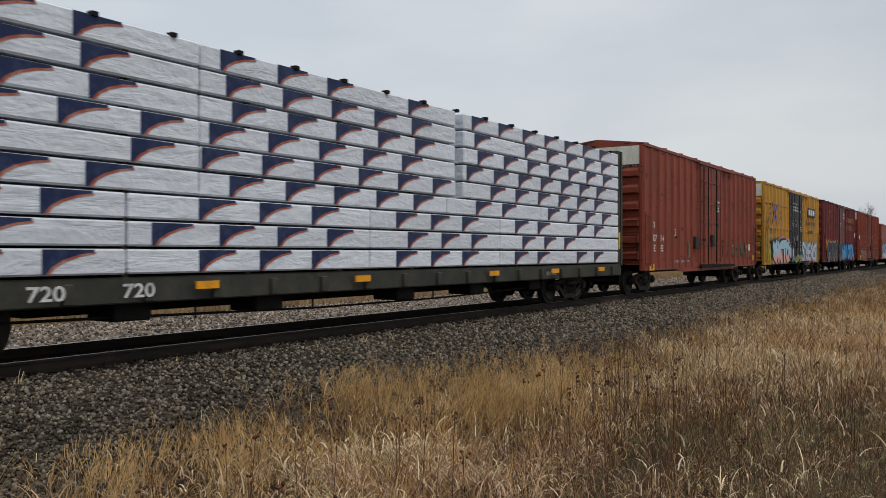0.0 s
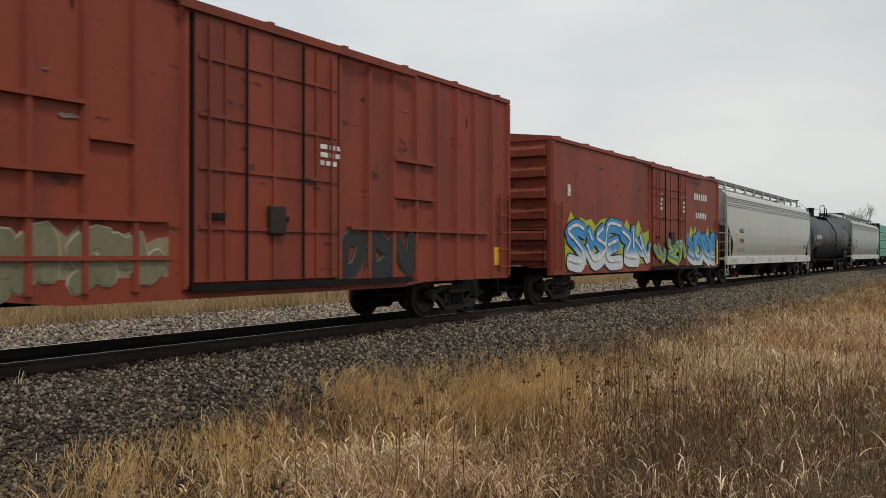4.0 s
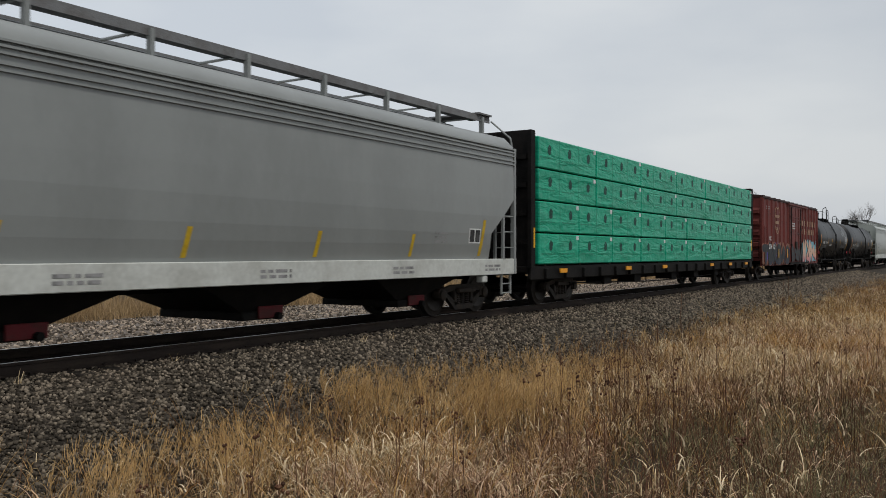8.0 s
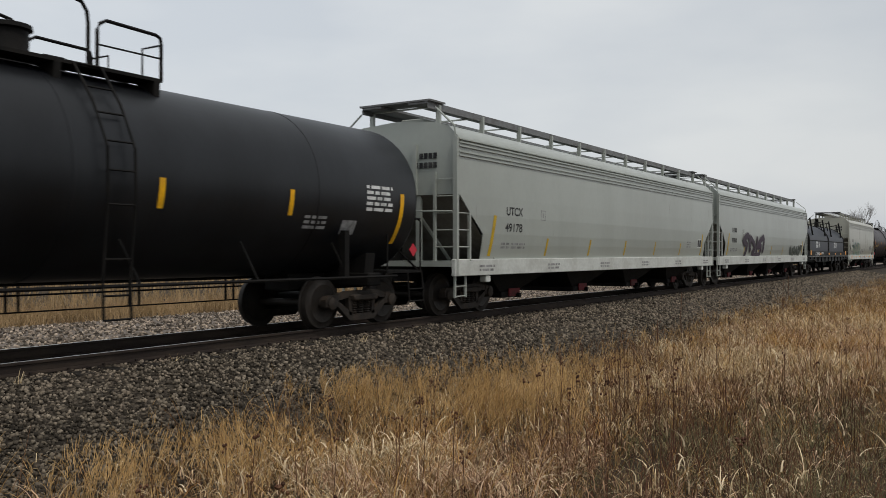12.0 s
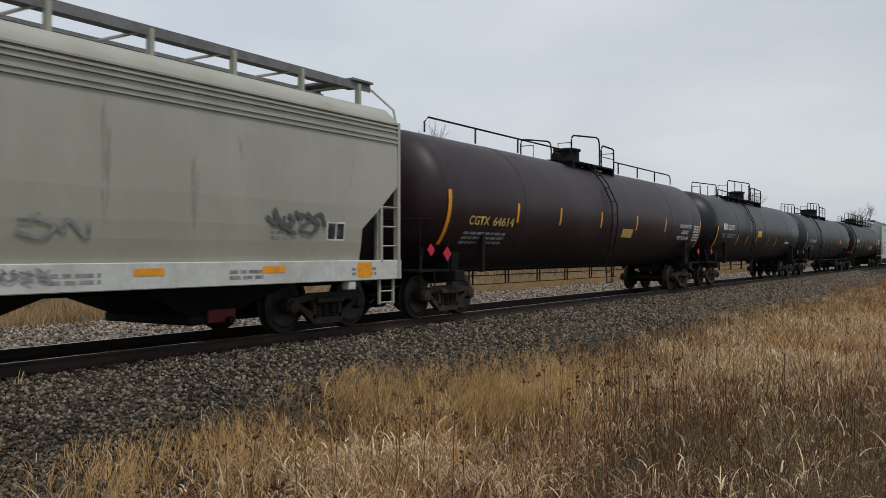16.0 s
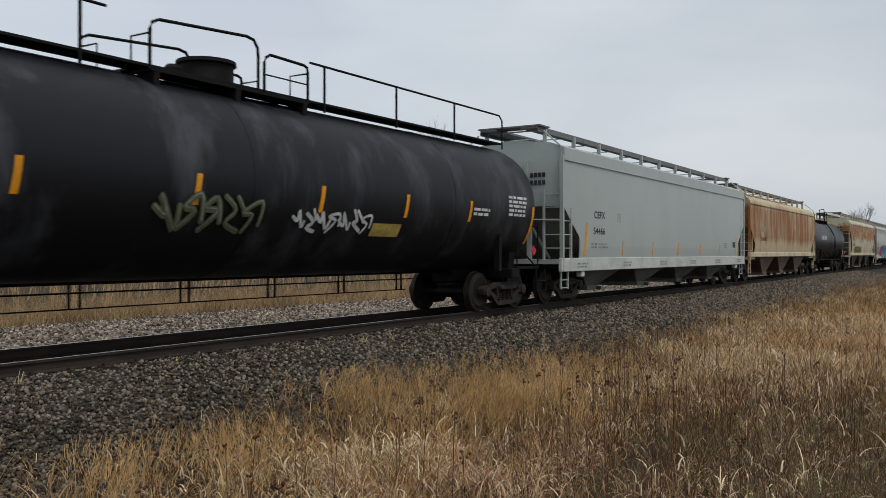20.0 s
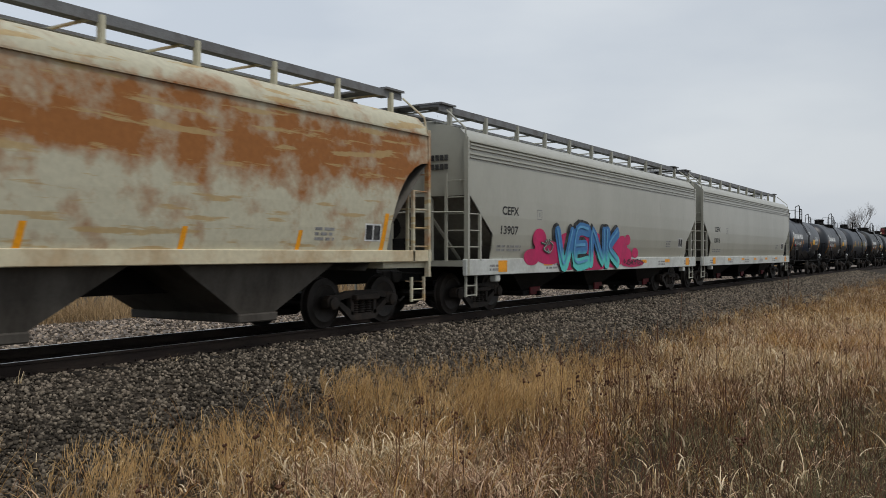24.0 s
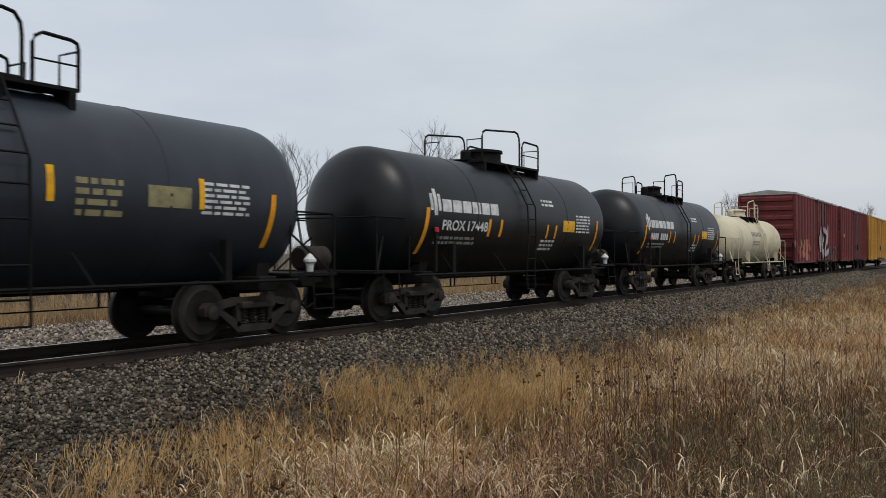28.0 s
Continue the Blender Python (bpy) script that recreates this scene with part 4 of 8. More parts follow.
    if rails:
        n = max(3, int((tx[1] - tx[0] - 1.8) / 2.13))
        pb = Geo().box(-0.014, 0.014, -0.02, 0.02, -0.5, 0.0).tube([(0, 0, 0), (0, 0.35, 0.28)], 0.014, 5).mesh("rail_bracket", rm)
        for q in (-1, 1) if struts else (1,):
            z = 0.93 if q < 0 else 0.72
            g = Geo()
            g.tube([(tx[0] - 0.6, q * 1.42, z), (tx[1] + 0.6, q * 1.42, z)], 0.028 if q < 0 else 0.017, 6)
            if q > 0:
                g.tube([(tx[0] + 0.9, q * 1.3, 0.47), (tx[1] - 0.9, q * 1.3, 0.47)], 0.013, 5)
            part("side_rail", g, rm, car)
            for i in range(n + 1):
                x = tx[0] + 0.9 + (tx[1] - tx[0] - 1.8) * i / n
                if q > 0:
                    again("rail_bracket", pb, car, x, q * 1.42, 0.95, rz=180)
                    again("rail_bracket", pb, car, x - 0.2, q * 1.42, 0.95, rz=180)
                else:
                    g = Geo()
                    g.tube([(x, -1.42, z), (x - 0.18, -1.2, zc - r * 0.6)], 0.022, 5)
                    part("rail_strut", g, rm, car)
    g = Geo()
    if belly:
        g.lathe([(0.42, 0.16), (0.6, 0.2), (zc - r + 0.05, 0.34)], "z", (0.1, 0, 0), 14)
        g.box(-1.4, -0.6, -0.35, 0.1, 0.55, 0.9, 0.03)
        g.lathe([(-2.7, 0.16), (-1.9, 0.16)], "x", (0, 0.3, 0.75), 12)
    g.tube([(tx[0] + 0.8, 0.1, zc - r - 0.02), (tx[1] - 0.8, 0.1, zc - r - 0.02)], 0.03, 6)
    part("brake_gear", g, UNDER, car)
    top = zc + r
    # top platform with its railings and the manway dome
    p0, p1 = plat or ((-0.9, 1.3) if short else (-1.5, 1.8))
    g = Geo()
    g.box(p0, p1, -0.85, -0.42, top - 0.05, top).box(p0, p1, 0.42, 0.85, top - 0.05, top)
    g.box(p0, p0 + 0.3, -0.5, 0.5, top + 0.02, top + 0.05).box(p1 - 0.3, p1, -0.5, 0.5, top + 0.02, top + 0.05)
    for x in (p0 + 0.1, (p0 + p1) / 2, p1 - 0.1):
        for q in (-1, 1):
            g.prism([(q * 0.86, top - 0.05), (q * 0.45, top - 0.05), (q * 0.84, zc + r * 0.74)], x - 0.05, x + 0.05, "yz")
    part("platform", g, UNDER, car)
    g = Geo()
    dh = dome_h or (0.3 if short else 0.42)
    g.lathe([(top - 0.15, dome_r + 0.1), (top + 0.05, dome_r + 0.05), (top + 0.12, dome_r), (top + dh, dome_r), (top + dh + 0.02, dome_r + 0.05), (top + dh + 0.08, dome_r + 0.04), (top + dh + 0.12, dome_r * 0.6)], "z", (dome, 0, 0), 20)
    g.lathe([(top - 0.05, 0.14), (top + 0.3, 0.14), (top + 0.36, 0.09)], "z", (dome - 0.62, 0.1, 0), 12)
    g.box(dome + 0.45, dome + 0.8, -0.12, 0.12, top, top + 0.2, 0.02)
    part("manway_dome", g, UNDER if rail_mat is None else paint, car, smooth=True)
    mid = p0 + 0.64 * (p1 - p0)
    for q in (-1, 1):
        y = q * 0.82
        zt = top + 0.86
        part("platform_railing", Geo().tube([(p0, y, top - 0.03), (p0, y, zt - 0.3), (p0 + 0.04, y, zt - 0.2), (p0 + 0.16, y, zt - 0.14), (mid - 0.26, y, zt - 0.01), (mid - 0.1, y, zt - 0.04), (mid - 0.02, y, zt - 0.15), (mid, y, zt - 0.3), (mid, y, top - 0.03)], 0.026, 6), rm, car)
        part("platform_railing", Geo().tube([(mid + 0.14, y, top - 0.03), (mid + 0.14, y, zt - 0.36), (mid + 0.18, y, zt - 0.27), (mid + 0.28, y, zt - 0.21), (p1 - 0.1, y, zt - 0.23), (p1 - 0.02, y, zt - 0.26), (p1, y, zt - 0.34), (p1, y, top - 0.03)], 0.026, 6), rm, car)
        part("platform_railing", Geo().tube([(mid + 0.14, y, top + 0.3), (p1, y, top + 0.3)], 0.014, 5), rm, car)
        n = max(1, round((p1 - p0) / 1.3)) if p1 - p0 > 4 else 0
        for i in range(1, n):
            x = p0 + (p1 - p0) * i / n
            part("railing_post", Geo().tube([(x, y, top - 0.03), (x, y, zt - 0.14)], 0.02, 6), rm, car)
        for x in (p0, p1):
            part("platform_railing", Geo().tube([(x, y, top + 0.5), (x, q * 0.4, top + 0.5), (x, q * 0.4, top + 0.02)], 0.016, 6), rm, car)
    px = max(abs(p0), abs(p1))
    if long_walk:
        if long_walk == 2:
            e = (hs - dd) * 0.98
            g = Geo()
            g.box(-e, e, -0.75, -0.3, top + 0.02, top + 0.06)
            part("walkway", g, UNDER, car)
        for s in (-1, 1):
            g = Geo()
            y, zt = -0.78, top + walk_h
            e = (hs - dd) * (0.98 if long_walk == 2 or s < 0 else 0.86)
            g.tube([(s * (px + 0.1), y, zt), (s * (e - 0.15), y, zt), (s * e, y, zt - 0.12), (s * e, y, top - 0.1)], 0.022, 6)
            n = 3
            for i in range(n):
                x = s * (px + 0.5 + (e - px - 0.5) * i / n)
                g.tube([(x, y, top - 0.12), (x, y, zt)], 0.025, 6)
            part("walkway_railing", g, rm, car)
    lx = 0.45 if ladder_x is None else ladder_x
    g = Geo()
    path = [(lx, -1.5, 0.5), (lx, -1.48, 1.0), (lx, -r - 0.12, zc - 0.3), (lx, -r - 0.1, zc + 0.3), (lx, -r * 0.86, zc + r * 0.62), (lx, -0.86, top - 0.02)]
    for d in (0, 0.42):
        g.tube([(p[0] + d, p[1], p[2]) for p in path], 0.02, 5)
    pts = [Vector(p) for p in path]
    for i in range(9):
        t = i / 8 * (len(pts) - 1)
        k = min(int(t), len(pts) - 2)
        p = pts[k].lerp(pts[k + 1], t - k)
        g.tube([tuple(p), (p[0] + 0.42, p[1], p[2])], 0.015, 5)
    part("ladder", g, rm, car)
    on = barrel(r, zc)
    return car, h, on


def stripe(car, on, xs, z0, z1, mat, w=0.1, lean=0.0):
    for x in xs:
        part("reflector_stripe", Geo().patch(on, x, x + w, z0, z1, 0.005, max(3, int((z1 - z0) / 0.08)), lean), mat, car)


# ---- graffiti ----
STROKES = {
    "1": [[(0.0, 0.15), (0.35, 0.95), (0.3, 0.3), (0.85, 0.75)], [(0.55, 0.0), (0.95, 0.25)]],
    "2": [[(-0.1, 0.7), (0.3, 0.35), (0.2, 0.9), (0.7, 0.1), (0.9, 0.6)]],
    "3": [[(0.05, 0.9), (0.6, 0.55), (0.1, 0.3), (0.8, 0.0)], [(0.5, 1.0), (0.95, 0.6)]],
    "4": [[(0.0, 0.4), (0.4, 0.1), (0.8, 0.5), (0.35, 0.75), (0.6, 1.0)], [(-0.05, 0.85), (0.2, 0.6)]],
    "5": [[(0.9, 0.05), (0.2, 0.25), (0.55, 0.6), (0.0, 0.95)], [(0.7, 0.4), (0.75, 1.0)]],
    "6": [[(0.1, 0.0), (0.5, 0.45), (0.0, 0.65), (0.65, 1.0), (0.8, 0.3)]],
    "u": [[(0, 1), (0.02, 0.3), (0.2, 0.03), (0.55, 0.08), (0.72, 0.35), (0.75, 1)]],
    "t": [[(-0.1, 0.9), (0.9, 0.97)], [(0.42, 0.95), (0.38, 0)]],
    "o": [[(0.4, 1), (0.05, 0.7), (0.05, 0.25), (0.4, 0), (0.75, 0.25), (0.75, 0.7), (0.4, 1)]],
    "y": [[(0, 1), (0.38, 0.5), (0.8, 1)], [(0.38, 0.5), (0.3, 0)]],
    "s": [[(0.8, 0.9), (0.4, 1), (0.05, 0.78), (0.35, 0.5), (0.75, 0.3), (0.45, 0.02), (0, 0.1)]],
    "n": [[(0.05, 0), (0.08, 1), (0.7, 0.05), (0.75, 1)]],
    "a": [[(0, 0), (0.38, 1), (0.8, 0)], [(0.18, 0.4), (0.62, 0.4)]],
    "b": [[(0.1, 0), (0.1, 1), (0.6, 0.9), (0.6, 0.6), (0.1, 0.5), (0.7, 0.4), (0.68, 0.08), (0.1, 0)]],
    "g": [[(0.75, 0.85), (0.4, 1), (0.05, 0.6), (0.1, 0.2), (0.5, 0), (0.75, 0.3), (0.45, 0.4)]],
    "e": [[(0.75, 1), (0.1, 0.95), (0.05, 0.05), (0.75, 0)], [(0.1, 0.5), (0.6, 0.52)]],
    "k": [[(0.08, 0), (0.08, 1)], [(0.75, 1), (0.15, 0.5), (0.78, 0)]],
    "l": [[(0.1, 1), (0.1, 0.05), (0.75, 0)]],
    "m": [[(0, 0), (0.1, 1), (0.42, 0.4), (0.75, 1), (0.82, 0)]],
    "r": [[(0.1, 0), (0.1, 1), (0.65, 0.85), (0.6, 0.55), (0.15, 0.5), (0.78, 0)]],
    "d": [[(0.1, 0), (0.1, 1), (0.6, 0.85), (0.75, 0.45), (0.55, 0.08), (0.1, 0)]],
    "h": [[(0.08, 0), (0.08, 1)], [(0.72, 0), (0.72, 1)], [(0.08, 0.5), (0.72, 0.5)]],
    "i": [[(0.4, 0), (0.45, 1)]],
    "v": [[(0, 1), (0.3, 0.02), (0.5, 0.05), (0.8, 1)]],
    "c": [[(0.75, 0.85), (0.4, 1), (0.05, 0.6), (0.1, 0.2), (0.45, 0), (0.78, 0.15)]],
    "p": [[(0.1, 0), (0.1, 1), (0.65, 0.9), (0.7, 0.6), (0.1, 0.45)]],
    "w": [[(0, 1), (0.2, 0), (0.42, 0.6), (0.62, 0), (0.85, 1)]],
}


def graffiti(car, on, x0, x1, z0, z1, shape, fill, outline, glow=None, cloud=None, seed=3, thick=0.26, label="spray-painted graffiti letter", loose=0.15, shadow=0.0):
    """Sprayed letter forms: a cloud behind, then for each letter an outline, a fill and a highlight, in thin coats."""
    rnd = random.Random(seed)
    n = len(shape)
    cw, ch = (x1 - x0) / n, z1 - z0
    if cloud:
        top, low = [], []
        for i in range(n * 4 + 1):
            x = x0 - 0.15 * cw + (x1 - x0 + 0.3 * cw) * i / (n * 4)
            top.append((x, z1 + rnd.uniform(-0.28, 0.1) * ch))
            low.append((x, z0 + rnd.uniform(0.0, 0.12) * ch))
        g = Geo()
        for (p, q), (r, s) in zip(zip(top, top[1:]), zip(low, low[1:])):
            m0, m1 = (p[1] + r[1]) / 2, (q[1] + s[1]) / 2
            g.face([on(r[0], r[1], 0.003), on(s[0], s[1], 0.003), on(q[0], m1, 0.003), on(p[0], m0, 0.003)])
            g.face([on(p[0], m0, 0.003), on(q[0], m1, 0.003), on(q[0], q[1], 0.003), on(p[0], p[1], 0.003)])
        part("spray_cloud", g, cloud, car, "sprayed colour behind the graffiti")
    for i, sign in enumerate(shape):
        coats = [Geo() for _ in range(3)]
        sx, sz, tilt = rnd.uniform(0.9, 1.12), rnd.uniform(0.92, 1.08), rnd.uniform(-0.12, 0.16)
        for k, st in enumerate(STROKES[sign]):
            st = [(p[0] + rnd.uniform(-loose, loose), min(1.0, max(0.0, p[1] + rnd.uniform(-loose, loose)))) for p in st]
            pts = [(x0 + (i + 0.02 + 1.05 * p[0] * sx + tilt * (p[1] - 0.5)) * cw, z0 + thick * ch * 0.5 + min(1.0, p[1] * 0.95 * sz) * (ch - thick * ch)) for p in st]
            w = thick * ch * rnd.uniform(0.85, 1.15)
            ofs = 0.006 + 0.0008 * i + 0.006 * k
            coats[0].ribbon([(p[0] - shadow * ch, p[1] + 0.4 * shadow * ch) for p in pts], w + (0.055 + shadow * 0.6) * ch, on, ofs)
            coats[1].ribbon(pts, w, on, ofs + 0.02)
            coats[2].ribbon([(p[0] - w * 0.16, p[1] + w * 0.16) for p in pts], w * 0.2, on, ofs + 0.04)
        base = None
        for nm, g, m in zip(("graffiti_letter", "letter_fill", "letter_highlight"), coats, (outline, fill, glow)):
            if m is not None:
                ob = part("graffiti_letter" if base is None else nm, g, m, base or car, label if base is None else "")
                base = base or ob


def smudge(car, on, x, z, w, h, mat, seed, label="faded smear of old spray paint"):
    """One ragged patch of worn paint or old spray on a car side."""
    rnd = random.Random(seed)
    n = 22
    g = Geo()
    ring = []
    for k in range(n):
        t = 2 * math.pi * k / n
        q = rnd.uniform(0.55, 1.05)
        ring.append((x + w / 2 * q * math.cos(t), z + h / 2 * q * math.sin(t)))
    for p, q in zip(ring, ring[1:] + ring[:1]):
        g.face([on(x, z, 0.003), on(p[0], p[1], 0.003), on(q[0], q[1], 0.003)])
    part("paint_smear", g, mat, car, label)


def wear(car, on, x0, x1, z0, z1, n, mats, seed, size=(0.15, 0.6)):
    """Scuffs, chips and smears scattered on a side."""
    rnd = random.Random(seed)
    for i in range(n):
        w = rnd.uniform(*size) * 0.75
        q = w * rnd.uniform(0.1, 0.35)
        w, q = (q, w) if i % 3 == 0 else (w, q)
        smudge(car, on, rnd.uniform(x0, x1), rnd.uniform(z0, z1), w, q, mats[i % len(mats)], seed * 50 + i, "scuffed paint")


# ---- ground, track ----
def height(x, y):
    """Ground level under the bed of the track."""
    prof = [(-3000, -0.9), (-14, -0.86), (-8, -0.84), (-4.8, -0.82), (4, -0.7), (10, -0.62), (16, -0.7), (40, -0.8), (3000, -0.8)]
    return float(np.interp(y, [p[0] for p in prof], [p[1] for p in prof]))


def build_ground():
    xs = [-2500, -600, -200, -60] + [-30 + 2 * i for i in range(66)] + [110, 140, 200, 300, 500, 900, 1600, 3000]
    ys = [-2500, -500, -120, -40, -25] + [-18 + i for i in range(36)] + [20, 26, 35, 50, 80, 150, 300, 800, 3000]
    g = Geo()
    for x in xs:
        for y in ys:
            g.v.append((x, y, height(x, y) + (0.05 * noise.noise((x * 0.5, y * 0.5, 0)) if abs(y) > 5 else 0)))
    k = len(ys)
    for i in range(len(xs) - 1):
        for j in range(k - 1):
            g.f.append((i * k + j, (i + 1) * k + j, (i + 1) * k + j + 1, i * k + j + 1))
            g.m.append(0)
    tagged(new("ground", g.mesh("ground", SOIL, True)), "dry grassy soil beside the railway", "ground", kind="structure")
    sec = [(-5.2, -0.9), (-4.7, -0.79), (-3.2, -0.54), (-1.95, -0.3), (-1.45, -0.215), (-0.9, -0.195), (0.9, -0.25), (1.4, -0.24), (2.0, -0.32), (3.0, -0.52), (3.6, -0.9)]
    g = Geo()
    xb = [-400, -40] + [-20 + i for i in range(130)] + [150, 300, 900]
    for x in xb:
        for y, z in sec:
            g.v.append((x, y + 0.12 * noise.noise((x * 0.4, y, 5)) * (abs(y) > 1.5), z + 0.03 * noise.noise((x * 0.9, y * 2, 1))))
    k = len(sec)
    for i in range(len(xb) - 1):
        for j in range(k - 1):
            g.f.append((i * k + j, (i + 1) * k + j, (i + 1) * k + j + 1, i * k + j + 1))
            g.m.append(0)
    bed = tagged(new("ballast_bed", g.mesh("ballast_bed", GAPSHADE_BED, True)), "crushed grey stone ballast shoulder of the track, gap shade painted dark", "ballast", kind="structure")
    g = Geo()
    sec = [(2.9, -0.75), (3.3, -0.56), (6.5, -0.5), (10.0, -0.54), (10.6, -0.8)]
    for x in xb:
        for y, z in sec:
            g.v.append((x, y + 0.25 * noise.noise((x * 0.3, y, 9)) * (y > 9), z + 0.03 * noise.noise((x * 0.7, y * 1.3, 3))))
    k = len(sec)
    for i in range(len(xb) - 1):
        for j in range(k - 1):
            g.f.append((i * k + j, (i + 1) * k + j, (i + 1) * k + j + 1, i * k + j + 1))
            g.m.append(0)
    tagged(new("gravel_road", g.mesh("gravel_road", ROADBED, True)), "pale gravel service road beyond the track", "gravel road", kind="structure")
    return bed


bed = build_ground()


def rail_mesh():
    g = Geo()
    sec = [(-0.07, -0.172), (0.07, -0.172), (0.07, -0.16), (0.012, -0.135), (0.012, -0.045), (0.036, -0.035), (0.036, -0.006), (0.028, 0.0), (-0.028, 0.0), (-0.036, -0.006), (-0.036, -0.035), (-0.012, -0.045), (-0.012, -0.135), (-0.07, -0.16)]
    g.prism(sec, -300, 900, "yz")
    g.m = [1 if i in (9,) else 0 for i in range(len(g.f))]
    return g


track = tagged(new("track"), "single railway track of worn steel rails", "railway track", kind="structure")
for q in (-0.7525, 0.7525):
    g = rail_mesh()
    part("rail", g, [RAIL, SHINE], track, "rusty rail with a polished head").location.y = q


# ---- the train ----
def mixed(seed):
    return random.Random(seed)


def pack(car, x0, x1, z0, z1, y0, y1, mats, name, print_fn, label):
    g = Geo()
    g.box(x0 + 0.015, x1 - 0.015, y0, y1, z0 + 0.028, z1 - 0.008, 0.025)
    g.slot = 1
    print_fn(g, x0, x1, z0 + 0.028, z1 - 0.008, y0)
    return part(name, g, mats, car, label)


DUNNAGE = Geo().box(-0.05, 0.05, -1.5, -0.2, -0.012, 0.044).mesh("dunnage", TIMBER)


def lumber_car(a, b, white):
    car, h = begin("centerbeam_flatcar", a, b, "dark centre-beam flatcar stacked with white-wrapped lumber packs" if white else "black centre-beam flatcar stacked with green-wrapped lumber packs", "flatcar")
    body = CAROLIVE if white else UNDER
    lo, hi = 1.06, (4.36 if white else 4.3)
    e = 0.35
    g = Geo()
    g.box(-h, h, -1.5, 1.5, 0.88, 1.04, 0.02)
    part("deck", g, body, car)
    for s in (-1, 1):
        g = Geo()
        g.box(-h, h, min(s * 1.42, s * 1.52), max(s * 1.42, s * 1.52), 0.7, 1.05, 0.02)
        part("side_sill", g, body, car)
    st = Geo().box(-0.07, 0.07, -1.6, -1.5, 0.72, 0.98, 0.015).mesh("stake_pocket", body)
    n = 19
    for i in range(n):
        again("stake_pocket", st, car, -h + 0.8 + (2 * h - 1.6) * i / (n - 1))
    g = Geo()
    g.prism([(-h + 3.6, 0.72), (-h + 4.6, 0.5), (h - 4.6, 0.5), (h - 3.6, 0.72)], -0.3, 0.3)
    g.tube([(-h + 3, -1.2, 0.55), (-2, -1.15, 0.42), (2, -1.15, 0.42), (h - 3, -1.2, 0.55)], 0.02, 5)
    for x in (-6, -3.4, 0.4, 3.2, 6.1):
        g.box(x - 0.3, x + 0.3, -1.3, -0.7, 0.45, 0.72, 0.02)
        g.tube([(x + 1.2, -1.15, 0.9), (x + 1.2, -1.15, 0.4)], 0.02, 5)
    part("underframe", g, UNDER, car)
    g = Geo()
    g.box(-h + e, h - e, -0.12, 0.12, 1.05, hi + 0.05)
    part("centre_beam", g, body, car)
    for s in (-1, 1):
        x0, x1 = sorted((s * (h - 0.05), s * (h - 0.27)))
        wall = part("bulkhead", Geo().box(x0, x1, -1.52, 1.52, 1.04, hi + 0.12, 0.02), body, car)
        for z in (1.6, 2.3, 3.0, 3.7):
            part("bulkhead_beam", Geo().box(min(s * h, s * (h - 0.1)), max(s * h, s * (h - 0.1)), -1.4, 1.4, z, z + 0.12), body, wall)
        for y in (-1.5, -0.5, 0.5, 1.5):
            part("bulkhead_post", Geo().box(min(s * (h + 0.03), s * (h - 0.1)), max(s * (h + 0.03), s * (h - 0.1)), y - 0.05, y + 0.05, 1.0, hi + 0.1), body, wall)
        part("reflector_stripe", Geo().box(min(s * (h - 0.06), s * (h - 0.22)), max(s * (h - 0.06), s * (h - 0.22)), -1.526, -1.521, 1.5, 2.0), REFLECT, car)
    rnd = mixed(11 if white else 12)
    L = 2 * h - 0.7

    def wprint(off):
        def fn(g, x0, x1, z0, z1, y):
            k = math.ceil((x0 - off) / 1.2)
            hh = z1 - z0
            x = off + k * 1.2
            while x + 0.85 < x1:
                if x > x0 + 0.05 and rnd.random() < 0.97:
                    y1 = y - 0.004
                    g.slot = 1
                    g.face([(x - 0.03, y1, z0 + 0.03 * hh), (x + 0.03, y1, z0 + 0.03 * hh), (x + 0.1, y1, z0 + 0.3 * hh), (x + 0.25, y1, z0 + 0.56 * hh), (x + 0.46, y1, z0 + 0.76 * hh), (x + 0.68, y1, z0 + 0.86 * hh), (x + 0.68, y1, z0 + 0.97 * hh), (x - 0.03, y1, z0 + 0.97 * hh)])
                    g.slot = 2
                    low, high = ((0.07, 0.03), (0.14, 0.27), (0.285, 0.51), (0.48, 0.7), (0.7, 0.81)), ((0.7, 0.88), (0.46, 0.78), (0.25, 0.58), (0.1, 0.32), (0.02, 0.03))
                    g.face([(x + p, y1 - 0.002, z0 + q * hh) for p, q in low + high])
                x += 1.2
        return fn

    def gprint(g, x0, x1, z0, z1, y):
        n = max(2, round((x1 - x0) / 1.22))
        y1 = y - 0.004
        for i in range(n):
            x = x0 + (x1 - x0) * (i + 0.55) / n + rnd.uniform(-0.05, 0.05)
            z = z0 + (z1 - z0) * 0.58
            g.slot = 1
            for q, (dx, dz, rx, rz) in enumerate(((0.0, -0.03, 0.11, 0.075), (-0.05, 0.06, 0.06, 0.06), (0.06, 0.06, 0.055, 0.075), (0.0, 0.13, 0.05, 0.035))):
                g.face([(x + dx + rx * rnd.uniform(0.8, 1.1) * math.cos(a_), y1 - 0.0006 * q, z + dz + rz * rnd.uniform(0.8, 1.1) * math.sin(a_)) for a_ in (2 * math.pi * k / 9 for k in range(9))])
            g.slot = 3
            for k in range(5):
                a0 = x - 0.55 + k * 0.17
                g.face([(a0, y1, z - 0.2), (a0 + 0.13, y1, z - 0.2), (a0 + 0.13, y1, z - 0.17), (a0, y1, z - 0.17)])
        g.slot = 3
        for i in range(1, n):
            x = x0 + (x1 - x0) * i / n
            g.face([(x - 0.012, y1, z0), (x + 0.012, y1, z0), (x + 0.012, y1, z1), (x - 0.012, y1, z1)])
